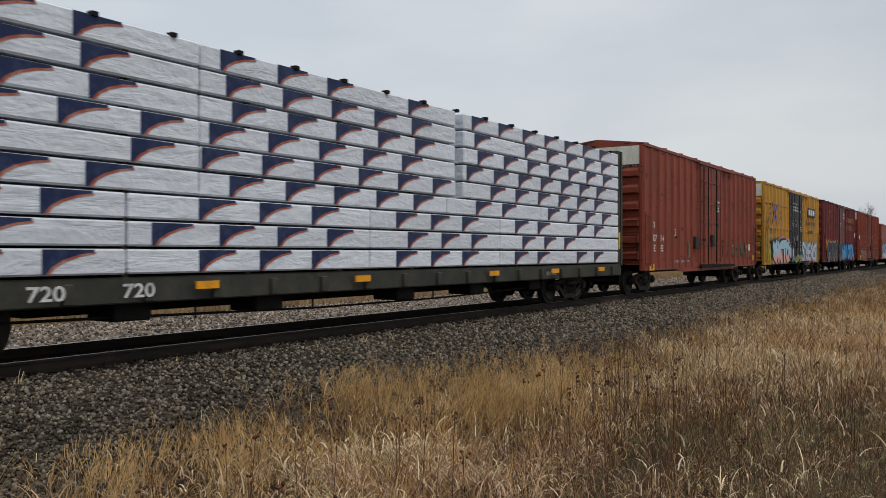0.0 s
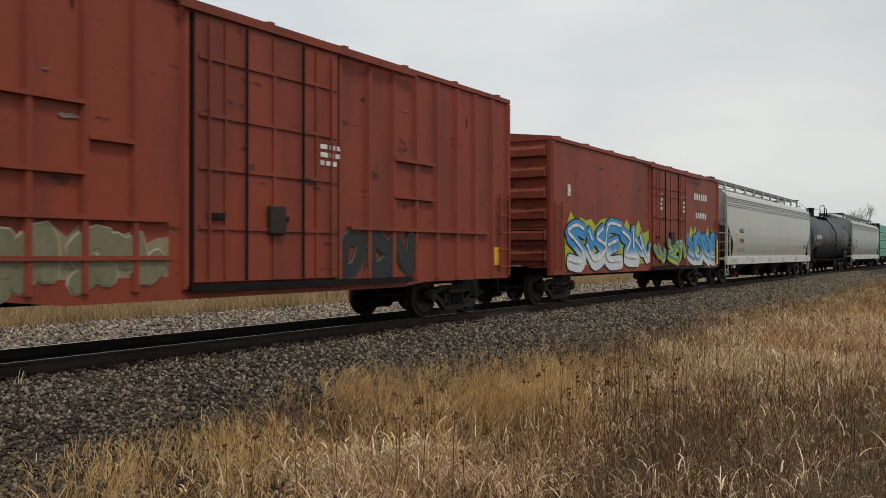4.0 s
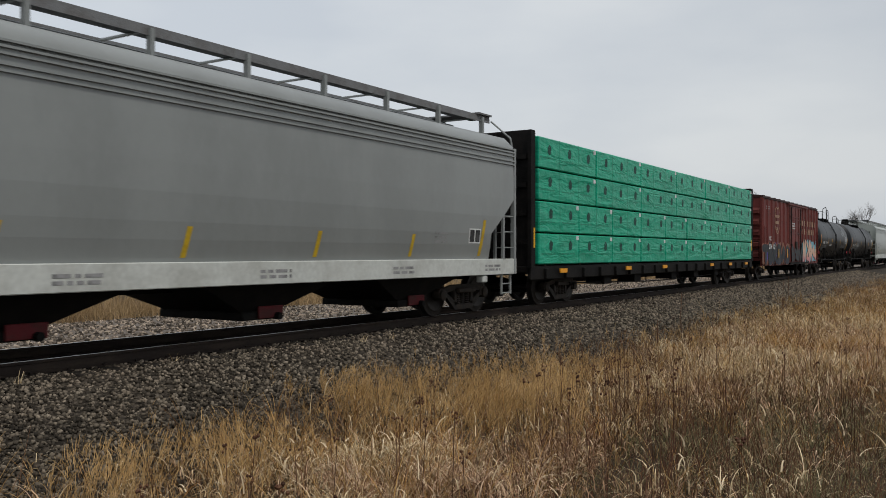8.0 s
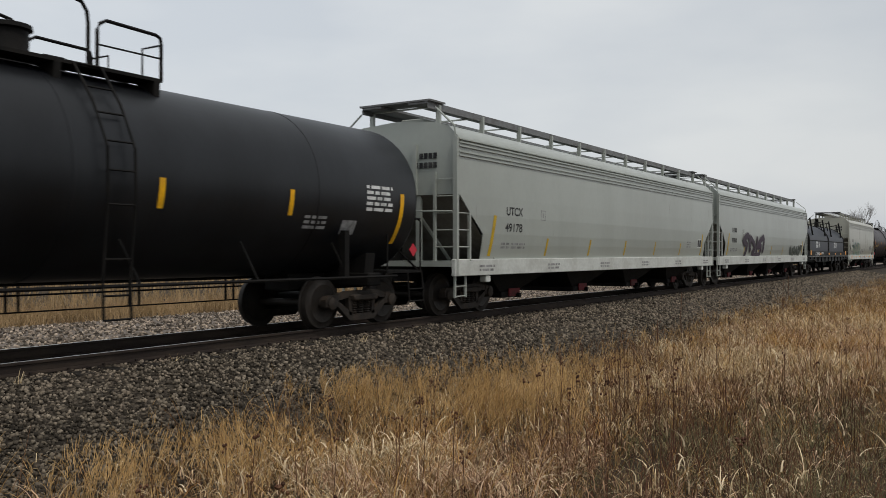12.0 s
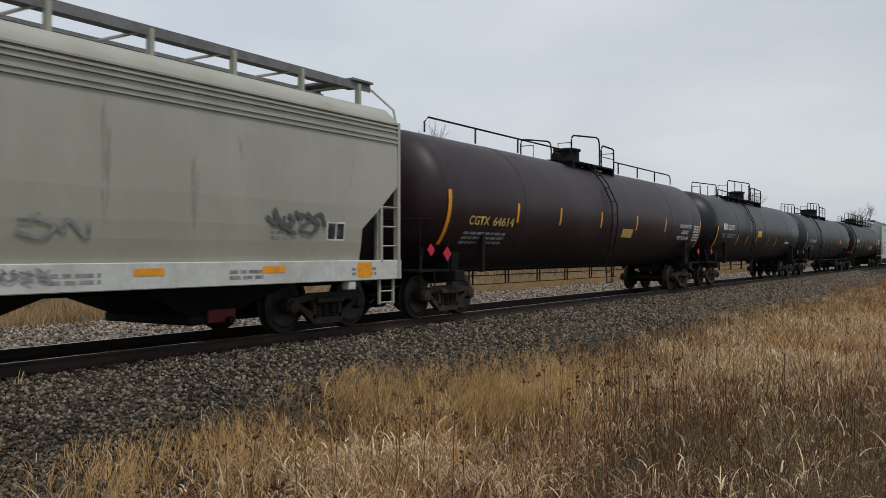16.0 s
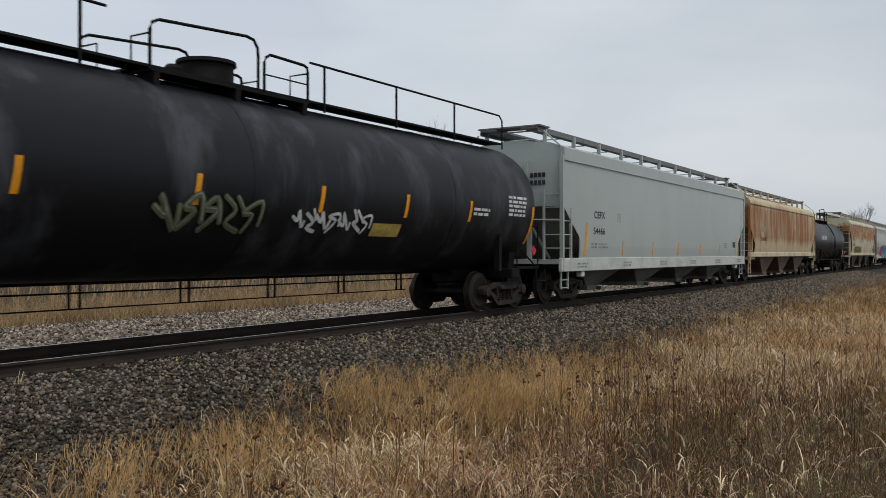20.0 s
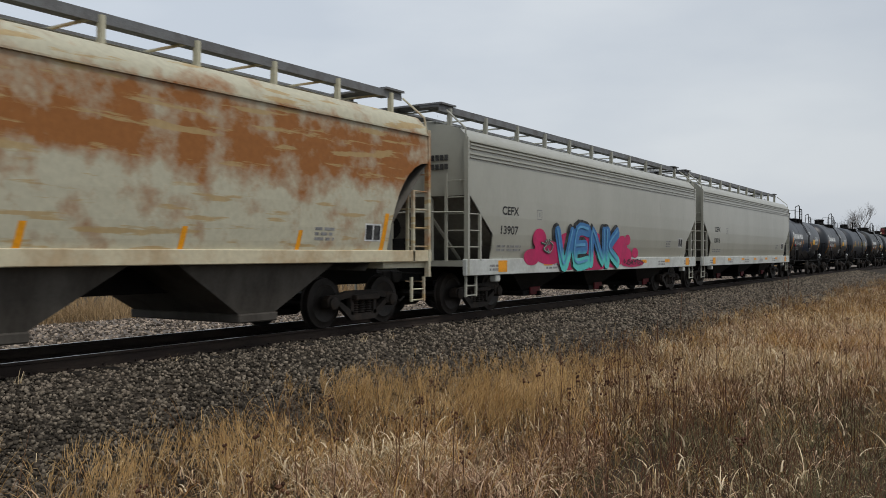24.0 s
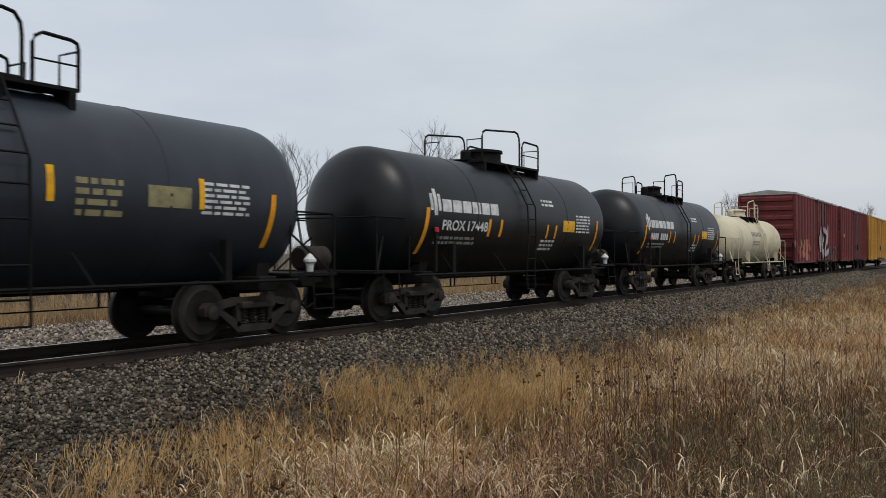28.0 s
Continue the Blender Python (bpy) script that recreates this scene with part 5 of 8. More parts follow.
        g.slot = 2
        g.face([(x1 - 0.2, y1 - 0.001, z1 - 0.14), (x1 - 0.03, y1 - 0.001, z1 - 0.14), (x1 - 0.03, y1 - 0.001, z1 - 0.03), (x1 - 0.2, y1 - 0.001, z1 - 0.03)])

    tiers = 9 if white else 4
    th = (hi - lo) / tiers
    for t in range(tiers):
        z0 = lo + t * th
        if white:
            cuts = [-h + e]
            for q in (4.88, 5.2, 4.88) if t < 3 else (6.1, 6.6, 4.4):
                cuts.append(cuts[-1] + q)
            if t >= 4:
                cuts = [-h + e, -h + e + 6.1, 1.85]
            cuts.append(h - e)
            if t >= 4:
                cuts[-1] = h - e
        else:
            q = 2.47 if t < 2 else 3.7
            cuts = [-h + e]
            while cuts[-1] + q * 1.5 < h - e:
                cuts.append(cuts[-1] + q)
            cuts.append(h - e)
        off = (-7.475, -7.105, -7.495, -6.895, -7.435, -7.285, -6.845, -6.975, -7.085)[t] if white else 0
        for x0, x1 in zip(cuts, cuts[1:]):
            gap = 0.3 if white and t >= 4 and abs(x0 - 1.85) < 0.01 else 0
            mats = [WRAP, WRAPNAVY, WRAPRED, WHITE] if white else [GREEN, GREENINK, WHITE, GREENFAINT]
            dy = rnd.uniform(0, 0.025)
            pack(car, x0 + gap, x1, z0, z0 + th, -1.58 + dy, -0.13, mats, "lumber_pack", wprint(off) if white else gprint, "white plastic-wrapped lumber pack with navy and orange print" if white else "green plastic-wrapped lumber pack with black print")
            g = Geo()
            g.box(x0 + 0.015, x1 - 0.015, 0.13, 1.56, z0 + 0.03, z0 + th - 0.015, 0.025)
            part("lumber_pack", g, mats[0], car)
        x = -h + e + 0.5
        while x < h - e - 0.3:
            again("dunnage", DUNNAGE, car, x, 0, z0)
            x += 2.2
    tie = Geo().tube([(0, -1.6, 0.012), (0, -1.1, 0.02)], 0.012, 4).box(-0.05, 0.05, -1.61, -1.5, -0.03, 0.03).mesh("tie_down_cable", UNDER)
    for i in range(18 if white else 0):
        again("tie_down_cable", tie, car, -h + 1.0 + (2 * h - 2) * i / 17, 0, hi)
    ons = flat(1.52)
    xs = (-9.8, -5.2, -1.6, 3.2, 6.4, 9.5) if white else (-10.1, -5.3, -1.8, 4.1, 7.0, 9.8)
    for x in xs:
        part("reflector_stripe", Geo().box(x, x + 0.42, -1.63, -1.6, 0.86, 0.97), AMBER, car)
    gear(car, h, 2.75, 0.1)
    return car, h, ons


# centre-beam flatcar with white packs
car, h, on = lumber_car(2.0, 25.07, True)
for i, x in enumerate((-7.72, -6.4)):
    words(car, "720", flat(1.605), x, 0.78, 0.19, WHITE, 0.5)
bars(car, on, 6.3, 0.8, 6, 0.1, 0.1, GREYSTEN)

# boxcar with a white end panel
PANELW = surface("white_end_panel", (0.72, 0.72, 0.64), 0.6, (0.42, 0.38, 0.3), 0.6)
car, h, on = boxcar(26.85, 42.5, 4.88, RED1, "brick-red steel boxcar with plug doors and a white end panel", 8, (-0.098, 0.083), end_top=PANELW, deep=0.1)
onp = flat(1.575)
words(car, "TR", onp, -6.9, 2.2, 0.22, WHITE, 0.27)
words(car, "407", onp, -6.92, 1.76, 0.23, WHITE, 0.45)
words(car, "014", onp, -6.14, 1.77, 0.22, WHITE, 0.4)
lines(car, onp, -7.1, 1.6, 3, 0.5, 0.05, WHITE, 4)
for y, z, wd, n in ((0.1, 4.01, 0.22, 2), (0.05, 3.47, 0.5, 2), (0.0, 2.93, 0.75, 1), (0.35, 1.84, 0.35, 1)):
    for k in range(n):
        part("end_mark", Geo().box(-h - 0.084, -h - 0.08, y - wd / 2, y + wd / 2, z - 0.03 - 0.075 * k, z - 0.0 - 0.075 * k), GREYSTEN, car, "faint white stencilled line")
for k in range(8):
    if k != 2:
        part("end_mark", Geo().box(-h + 0.022, -h + 0.028, -1.36 + 0.09 * k, -1.3 + 0.09 * k, 4.19, 4.26), GREYSTEN, car, "faint white stencilled character")
lines(car, onp, -6.3, 1.6, 3, 0.5, 0.05, WHITE, 5)
part("inspection_mark", Geo().patch(onp, -4.75, -4.4, 2.2, 2.23).patch(onp, -4.75, -4.4, 1.99, 2.02).patch(onp, -4.75, -4.72, 2.02, 2.2).patch(onp, -4.43, -4.4, 2.02, 2.2).patch(onp, -4.61, -4.57, 2.05, 2.17), WHITE, car, "white outlined square mark")
part("warning_plate", Geo().patch(flat(1.59), -7.24, -6.75, 0.8, 1.01, 0.006), REFLECT, car, "yellow warning plate")
part("route_box", Geo().box(-2.4, -1.85, -1.72, -1.6, 1.55, 2.0, 0.02), FRAME, car, "grey steel tool box on the side")
lines(car, flat(1.67), 0.55, 3.4, 4, 0.55, 0.07, WHITE, 6)
for x, z in ((h - 0.5, 1.1),):
    part("reflector_stripe", Geo().patch(onp, x - 0.16, x + 0.22, z - 0.15, z + 0.18), REFLECT, car)
OLIVEG = flatpaint("olive_spray", (0.09, 0.1, 0.04))
graffiti(car, onp, 2.9, 6.3, 1.2, 1.9, "35", flatpaint("rust_spray", (0.09, 0.06, 0.03)), OLIVEG, seed=31)
lines(car, onp, -4.6, 1.05, 3, 1.8, 0.07, GREYSTEN, 36)
wear(car, onp, -7.4, 7.4, 2.0, 4.6, 44, (SCUFFD, RUSTSP), 301, (0.1, 0.4))
wear(car, onp, -4.5, 7.2, 1.05, 2.0, 40, (SCUFFD, RUSTSP, SCUFFD), 302, (0.2, 0.75))
for x in (-2.9, 3.55, 6.0):
    part("reflector_stripe", Geo().patch(onp, x, x + 0.14, 1.25, 1.75), REFLECT, car)
part("notice_plate", Geo().patch(onp, -2.95, -2.8, 1.2, 1.85), GREYSTEN, car)
part("data_panel", Geo().patch(onp, 6.4, 6.75, 1.5, 1.8), WHITE, car)
smudge(car, onp, -4.0, 0.98, 2.2, 0.22, GREYSTEN, 303)

# yellow boxcar
car, h, on = boxcar(44.4, 60.2, 4.85, YELLOW, "yellow steel boxcar with a black plug door and graffiti", 7, (-0.114, 0.108), door_mat=surface("black_door_paint", (0.02, 0.02, 0.022), 0.5), end_top=PANELW, bands=True)
onp, ond = flat(1.575), flat(1.67)
for x, z, t in ((-7.04, 3.58, "next"), (-7.04, 3.32, "load"), (-4.5, 3.45, "any"), (-4.5, 3.17, "road")):
    words(car, t, flat(1.65), x, z, 0.2, INK)
EX = -5.53
for mt, d in ((flatpaint("blue_emblem", (0.04, 0.14, 0.42)), 0.075), (flatpaint("orange_emblem", (0.62, 0.13, 0.04)), -0.06)):
    for sx in (-1, 1):
        for sz in (-1, 1):
            part("crossing_emblem", Geo().ribbon([(EX + 0.06 * sx, 3.46 + sz * (0.03 + d)), (EX + 0.36 * sx, 3.46 + sz * (0.23 + d)), (EX + 0.66 * sx, 3.46 + sz * (0.43 + d))], 0.13, flat(1.64), 0.002 if d < 0 else 0.012), mt, car, "arm of the crossed orange and blue track emblem")
part("crossing_emblem", Geo().ribbon([(EX, 3.6), (EX + 0.03, 3.46), (EX, 3.32)], 0.16, flat(1.64), 0.024), MATS["blue_emblem"], car)
for t, x, z in (("FB", -6.85, 2.4), ("OX", -6.04, 2.4), ("50", -6.88, 1.97), ("45", -6.06, 1.98), ("53", -5.23, 1.99)):
    words(car, t, flat(1.65), x, z, 0.24, INK, 0.5)
part("name_board", Geo().patch(flat(1.65), 3.67, 6.2, 3.62, 4.14, 0.01), INK, car, "black name board with white block shapes")
bars(car, flat(1.65), 3.9, 3.7, 3, 0.72, 0.34, WHITE, gap=0.2, o=0.02)
words(car, "Railcar Pooling", flat(1.635), 3.31, 3.02, 0.34, INK, 3.1)
words(car, "Experts", flat(1.635), 4.06, 2.52, 0.32, INK, 1.5)
lines(car, ond, -0.9, 4.1, 3, 1.3, 0.1, WHITE, 8)
lines(car, ond, 0.6, 3.75, 1, 0.7, 0.06, WHITE, 9)
lines(car, ond, -1.2, 3.0, 3, 0.35, 0.06, WHITE, 10)
lines(car, ond, 1.0, 2.85, 3, 0.55, 0.06, WHITE, 12)
for k, (x, z) in enumerate(((-0.75, 2.2), (0.05, 2.3), (1.0, 2.0), (-0.6, 1.9), (0.3, 1.85), (1.1, 1.7))):
    lines(car, ond, x, z, 3, 0.3, 0.06, WHITE, 20 + k)
graffiti(car, ond, -1.3, 1.2, 2.86, 3.28, "ogik", flatpaint("grey_spray", (0.45, 0.45, 0.45)), None, seed=41, thick=0.09, loose=0.06)
PINK, TEAL, LILAC, SKYB = flatpaint("pink_spray", (0.62, 0.2, 0.27)), flatpaint("aqua_spray", (0.16, 0.45, 0.55)), flatpaint("lilac_spray", (0.5, 0.46, 0.58)), flatpaint("sky_spray", (0.12, 0.36, 0.6))
CHARG = flatpaint("slate_spray", (0.1, 0.11, 0.13))
PINK2 = flatpaint("dusty_pink_spray", (0.6, 0.33, 0.3))
graffiti(car, onp, -7.6, -6.1, 0.9, 1.95, "26", flatpaint("leaf_spray", (0.3, 0.4, 0.08)), flatpaint("ash_spray", (0.3, 0.3, 0.22)), None, flatpaint("pale_lime_mist", (0.4, 0.4, 0.14)), 46)
smudge(car, onp, -6.6, 2.05, 2.0, 0.7, flatpaint("pale_lime_mist", (0.4, 0.38, 0.12)), 423)
smudge(car, flat(1.632), -3.4, 1.9, 4.6, 0.9, flatpaint("pink_mist", (0.52, 0.2, 0.3)), 421)
smudge(car, flat(1.632), -0.9, 1.8, 1.4, 0.5, flatpaint("pale_green_mist", (0.4, 0.42, 0.2)), 422)
graffiti(car, flat(1.64), -6.0, -0.9, 0.8, 2.15, "4kto2", two_tone("blue_over_pink_spray", (0.34, 0.5, 0.6), (0.62, 0.32, 0.3), 1.3), INK, None, PINK2, 42, 0.3, loose=0.08, shadow=0.07)
graffiti(car, flat(1.70), -1.3, 1.4, 0.82, 1.3, "266", flatpaint("lime_spray", (0.35, 0.42, 0.06)), INK, PINK, SKYB, 43)
graffiti(car, flat(1.64), 1.6, 6.7, 0.84, 2.1, "s5e3s", two_tone("lilac_over_pink_spray", (0.55, 0.53, 0.62), (0.62, 0.3, 0.42), 1.0), CHARG, WHITE, TEAL, 44, 0.2, loose=0.1)
graffiti(car, onp, 2.2, 6.6, 0.86, 1.2, "363", PINK, None, None, None, 45, 0.5)

wear(car, onp, -7.6, 7.6, 2.0, 4.6, 22, (RUSTSP, SCUFFD), 304, (0.08, 0.3))
graffiti(car, flat(1.65), -7.8, -6.9, 2.6, 3.3, "24", INK, None, None, None, 305, 0.08)

# maroon boxcar with shield and large graffiti
car, h, on = boxcar(62.2, 77.9, 4.87, BROWN, "maroon steel boxcar with a yellow shield outline and large graffiti", 8, (-0.108, 0.123), plug=False, roof_mat=ROOFBR)
onp = flat(1.575)


def shield(car, x, z, s, mat):
    g = Geo()
    half = [(0, 1.0), (0.18, 0.95), (0.38, 1.06), (0.62, 0.92), (0.6, 0.6), (0.72, 0.1), (0.66, -0.4), (0.4, -0.72), (0.0, -0.95)]
    pts = half + [(-a, b) for a, b in reversed(half[:-1])]
    g.ribbon([(x + a * s, z + b * s * 0.84) for a, b in pts], 0.055 * s, flat(1.66), 0.0)
    part("shield_outline", g, mat, car, "yellow shield outline")


shield(car, -5.7, 3.64, 0.76, OCHRE)
bars(car, onp, -h + 0.75, 2.4, 2, 0.2, 0.2, WHITE)
bars(car, onp, -h + 0.75, 2.1, 4, 0.16, 0.2, WHITE)
for i, x in enumerate([2.2, 3.0, 3.45, 4.05, 4.65, 5.25, 5.85, 6.2, 6.6]):
    bars(car, flat(1.60), x, 3.78, 1, 0.25, 0.34, OCHRE, gap=0.15)
for i, x in enumerate([2.35, 3.05, 3.75, 4.4, 5.1, 5.85, 6.45]):
    bars(car, flat(1.60), x, 3.2, 1, 0.25, 0.34, OCHRE, gap=0.15)
lines(car, flat(1.67), 0.6, 4.3, 4, 0.75, 0.07, WHITE, 51)
lines(car, flat(1.67), -0.7, 3.55, 3, 0.3, 0.06, WHITE, 52)
part("reflector_stripe", Geo().patch(onp, -h + 0.45, -h + 0.6, 0.95, 1.9), REFLECT, car)
part("reflector_stripe", Geo().patch(onp, h - 0.6, h - 0.45, 0.95, 1.75), REFLECT, car)
ORANGE, BLUE = flatpaint("orange_spray", (0.5, 0.15, 0.015)), flatpaint("blue_spray", (0.03, 0.26, 0.55))
CHAR = flatpaint("charcoal_spray", (0.03, 0.032, 0.036))
graffiti(car, onp, -6.9, -2.2, 1.5, 2.35, "3535", ORANGE, None, None, ORANGE, 53, 0.5)
smudge(car, flat(1.632), 7.36, 2.8, 0.4, 0.7, WHITE, 531)
part("reflector_stripe", Geo().patch(flat(1.635), 6.25, 6.7, 1.1, 1.28), REFLECT, car)
UTO = two_tone("black_to_grey_spray", (0.02, 0.021, 0.024), (0.09, 0.095, 0.1), 1.15)
NOTA = two_tone("blue_to_grey_spray", (0.035, 0.25, 0.52), (0.17, 0.18, 0.34), 1.1)
graffiti(car, flat(1.64), -6.35, -1.7, 0.8, 2.3, "utoy", UTO, WHITE, None, None, 54, 0.32, loose=0.05)
graffiti(car, flat(1.7), -1.6, -0.2, 0.84, 2.2, "s", UTO, GREYSTEN, None, None, 56, 0.3, loose=0.04)
graffiti(car, flat(1.7), -0.2, 1.85, 0.84, 2.1, "sn", NOTA, CHAR, None, None, 57, 0.3, loose=0.05)
graffiti(car, flat(1.66), 2.05, 6.15, 0.82, 2.15, "iota", NOTA, CHAR, None, None, 55, 0.3, loose=0.06)

wear(car, onp, -7.4, 7.4, 2.3, 4.6, 40, (SCUFFD, RUSTSP), 307, (0.08, 0.35))
wear(car, onp, -7.4, 7.4, 1.0, 2.0, 16, (SCUFFG, SCUFFD), 308, (0.15, 0.5))

# orange-red boxcar with a white end panel
car, h, on = boxcar(80.05, 95.7, 4.86, RED2, "orange-red steel boxcar with a white end panel", 8, (-0.102, 0.097), end_top=PANELW, bands=False, deep=0.08)
for t, x, z, w_ in (("DW", -6.92, 2.43, 0.52), ("C", -6.15, 2.43, 0.24), ("40", -6.92, 2.04, 0.5), ("97", -6.16, 2.04, 0.48), ("14", -5.42, 2.04, 0.4)):
    words(car, t, onp, x, z, 0.26, WHITE, w_)
lines(car, onp, -h + 0.8, 1.75, 3, 0.5, 0.07, WHITE, 61)
lines(car, onp, -h + 1.6, 1.75, 3, 0.5, 0.07, WHITE, 62)
lines(car, flat(1.67), 1.05, 3.1, 3, 0.5, 0.08, WHITE, 63)
g = Geo()
for x0, x1, z in ((-5.6, -4.75, 2.85), (-4.71, -3.31, 3.2), (-4.71, -3.31, 2.33), (-3.26, -2.6, 2.78), (-6.2, -2.0, 1.78), (-6.2, -2.0, 1.27), (3.2, 4.6, 3.1), (3.2, 4.6, 2.4), (1.9, 6.8, 1.78)):
    g.box(x0, x1, -1.65, -1.55, z, z + 0.06)
part("side_stiffener", g, RED2, car)
part("reflector_stripe", Geo().patch(flat(1.635), -7.11, -6.64, 0.86, 1.23), REFLECT, car)
part("reflector_stripe", Geo().patch(onp, h - 0.7, h - 0.45, 1.1, 1.5), REFLECT, car)
graffiti(car, onp, -5.7, -2.1, 0.82, 1.75, "35662", flatpaint("olive_grey_spray", (0.2, 0.19, 0.12)), flatpaint("bone_spray", (0.5, 0.45, 0.35)), None, flatpaint("drab_spray", (0.26, 0.23, 0.14)), 64, 0.3)
graffiti(car, onp, 1.7, 3.9, 0.9, 1.8, "ddn", CHAR, flatpaint("dull_green_spray", (0.12, 0.2, 0.14)), None, None, 65, 0.3)
graffiti(car, flat(1.632), -h + 0.05, -h + 0.7, 2.5, 3.0, "2", WHITE, WHITE, None, None, 66, 0.35)

wear(car, onp, -7.4, 7.4, 1.0, 4.5, 40, (SCUFFD, SCUFFG, RUSTSP), 309, (0.1, 0.45))

# lower boxcar with blue graffiti
car, h, on = boxcar(98.0, 113.85, 4.3, RED2, "faded red low boxcar with blue and green graffiti", 1, (-0.02, 0.21), plug=True)
onp = flat(1.575)
bars(car, onp, -h + 1.0, 2.9, 1, 0.3, 0.3, WHITE)
bars(car, onp, 4.6, 3.4, 6, 0.3, 0.25, WHITE)
bars(car, onp, 4.8, 2.7, 5, 0.3, 0.22, WHITE)
for x in (0.3, 2.9):
    lines(car, flat(1.67), x, 3.3, 4, 0.3, 0.09, WHITE, 71)
LIME = flatpaint("yellow_green_spray", (0.42, 0.47, 0.04))
graffiti(car, onp, -6.9, -0.3, 0.84, 2.35, "s4e52", two_tone("blue_over_white_spray", (0.04, 0.24, 0.5), (0.5, 0.55, 0.58), 1.4), INK, WHITE, LIME, 72, 0.3, loose=0.08)
graffiti(car, flat(1.70), -0.2, 3.2, 0.9, 1.9, "256", LIME, SKYB, BLUE, None, 73)
graffiti(car, onp, 3.5, 7.7, 0.84, 2.3, "5o3e", MATS["blue_over_white_spray"], INK, SKYB, LIME, 74, 0.3, loose=0.08)
part("reflector_stripe", Geo().patch(flat(1.7), h - 0.62, h - 0.47, 0.95, 1.9), REFLECT, car)


def hopper_marks(car, on, ons, h, ink=INK, n=(4, 5), x=2.2, z=(2.28, 1.84), amber=False, stripes=7, text=None, stripe_mat=None):
    if text:
        words(car, text[0], on, -h + x + 0.05, z[0], 0.2, ink, 0.205 * len(text[0]))
        words(car, text[1], on, -h + x, z[1], 0.2, ink, 0.172 * len(text[1]))
    else:
        bars(car, on, -h + x + 0.05, z[0], n[0], 0.205, 0.2, ink)
        bars(car, on, -h + x, z[1], n[1], 0.18, 0.2, ink)
    stripe_mat = stripe_mat or AMBER
    lines(car, on, -h + x - 0.15, z[1] - 0.3, 2, 0.4, 0.05, GREYSTEN, 81)
    lines(car, on, -h + x + 0.35, z[1] - 0.3, 2, 0.7, 0.05, GREYSTEN, 82)
    fx, fz = -h + x + 1.85, z[0] - 0.06
    part("small_print", Geo().patch(on, fx, fx + 0.26, fz, fz + 0.02).patch(on, fx, fx + 0.26, fz + 0.23, fz + 0.25).patch(on, fx, fx + 0.02, fz + 0.02, fz + 0.23).patch(on, fx + 0.24, fx + 0.26, fz + 0.02, fz + 0.23).patch(on, fx + 0.1, fx + 0.16, fz + 0.07, fz + 0.18), GREYSTEN, car, "small outlined square mark")
    part("data_plate", Geo().patch(on, h - 2.15, h - 1.67, 1.58, 1.9, 0.005), WHITE, car, "white-edged data plate with two black panels")
    part("data_panel", Geo().patch(on, h - 2.12, h - 1.93, 1.61, 1.87, 0.008), INK, car)
    part("data_panel", Geo().patch(on, h - 1.89, h - 1.7, 1.61, 1.87, 0.008), INK, car)
    for i in range(9):
        y0, z0 = -1.05 + 0.12 * (i % 4 if i < 4 else i - 4), 3.4 if i < 4 else 3.2
        part("end_mark", Geo().box(-h + 0.115, -h + 0.138, y0, y0 + 0.08, z0, z0 + 0.12), ink, car, "small dark character on the end wall")
    lines(car, on, h - 3.5, 1.75, 3, 0.5, 0.05, GREYSTEN, 83)
    for i in range(6 if ons else 0):
        lines(car, ons, -h + 1.0 + i * (2 * h - 2.5) / 5, 1.06, 2, 0.7, 0.05, GREYSTEN, 84 + i)
    if not amber:
        part("reflector_stripe", Geo().patch(on, -h + 1.47, -h + 1.6, 1.3, 2.22, 0.006, 3, 0.2), stripe_mat, car)
        part("reflector_stripe", Geo().patch(on, h - 1.72, h - 1.6, 1.3, 2.1, 0.006, 3, 0.2), stripe_mat, car)
        for i in range(1, stripes - 1):
            xx = (h - 1.6) * (2 * i / (stripes - 1) - 1)
            part("reflector_stripe", Geo().patch(on, xx, xx + 0.1, 1.3, 1.74, 0.006, 2, 0.2), stripe_mat, car)
    else:
        for i in range(stripes):
            xx = -h + 1.4 + (2 * h - 2.75) * i / (stripes - 1)
            part("reflector_stripe", Geo().patch(ons, xx, xx + (0.5 if i not in (0, stripes - 1) else 0.42), 1.06 if i not in (0, stripes - 1) else 0.94, 1.16 if i not in (0, stripes - 1) else 1.2, 0.006), AMBER, car)
    if not ons:
        return
    part("jacking_pad", Geo().box(-h + 1.35, -h + 1.55, -1.58, -1.4, 0.72, 0.87, 0.02), SILL, car)
    part("jacking_pad", Geo().box(h - 1.55, h - 1.35, -1.58, -1.4, 0.72, 0.87, 0.02), SILL, car)


# pale hopper, then a black tank car, then another hopper
car, h, on, ons = hopper(115.2, 135.15, GREYL, bays=4, label="pale grey curved-side covered hopper with a white sill")
hopper_marks(car, on, ons, h, text=("MLLX", "11096"))
car, h, on = tank(135.7, 153.9, (137.77, 151.85), 1.53, 2.47, BLOTCHED, "slate-grey tank car with faded streaks", dome=0.0, ladder_x=0.5, plat=(-1.0, 1.9), dome_r=0.26, dome_h=0.55, dish=0.3)
bars(car, on, -6.75, 2.3, 4, 0.2, 0.27, WHITE)
bars(car, on, -5.9, 2.3, 6, 0.2, 0.27, WHITE)
lines(car, on, -6.75, 2.1, 3, 2.0, 0.06, GREYSTEN, 91)
stripe(car, on, (-7.3,), 1.5, 2.5, AMBER, 0.13)
stripe(car, on, (-4.5, -2.1, 1.3, 4.4), 2.05, 2.5, AMBER, 0.1, 0.12)
stripe(car, on, (6.9,), 1.6, 2.45, AMBER, 0.1)
part("faded_patch", Geo().patch(on, 3.3, 4.0, 2.1, 2.38, 0.004, 3), INK, car)
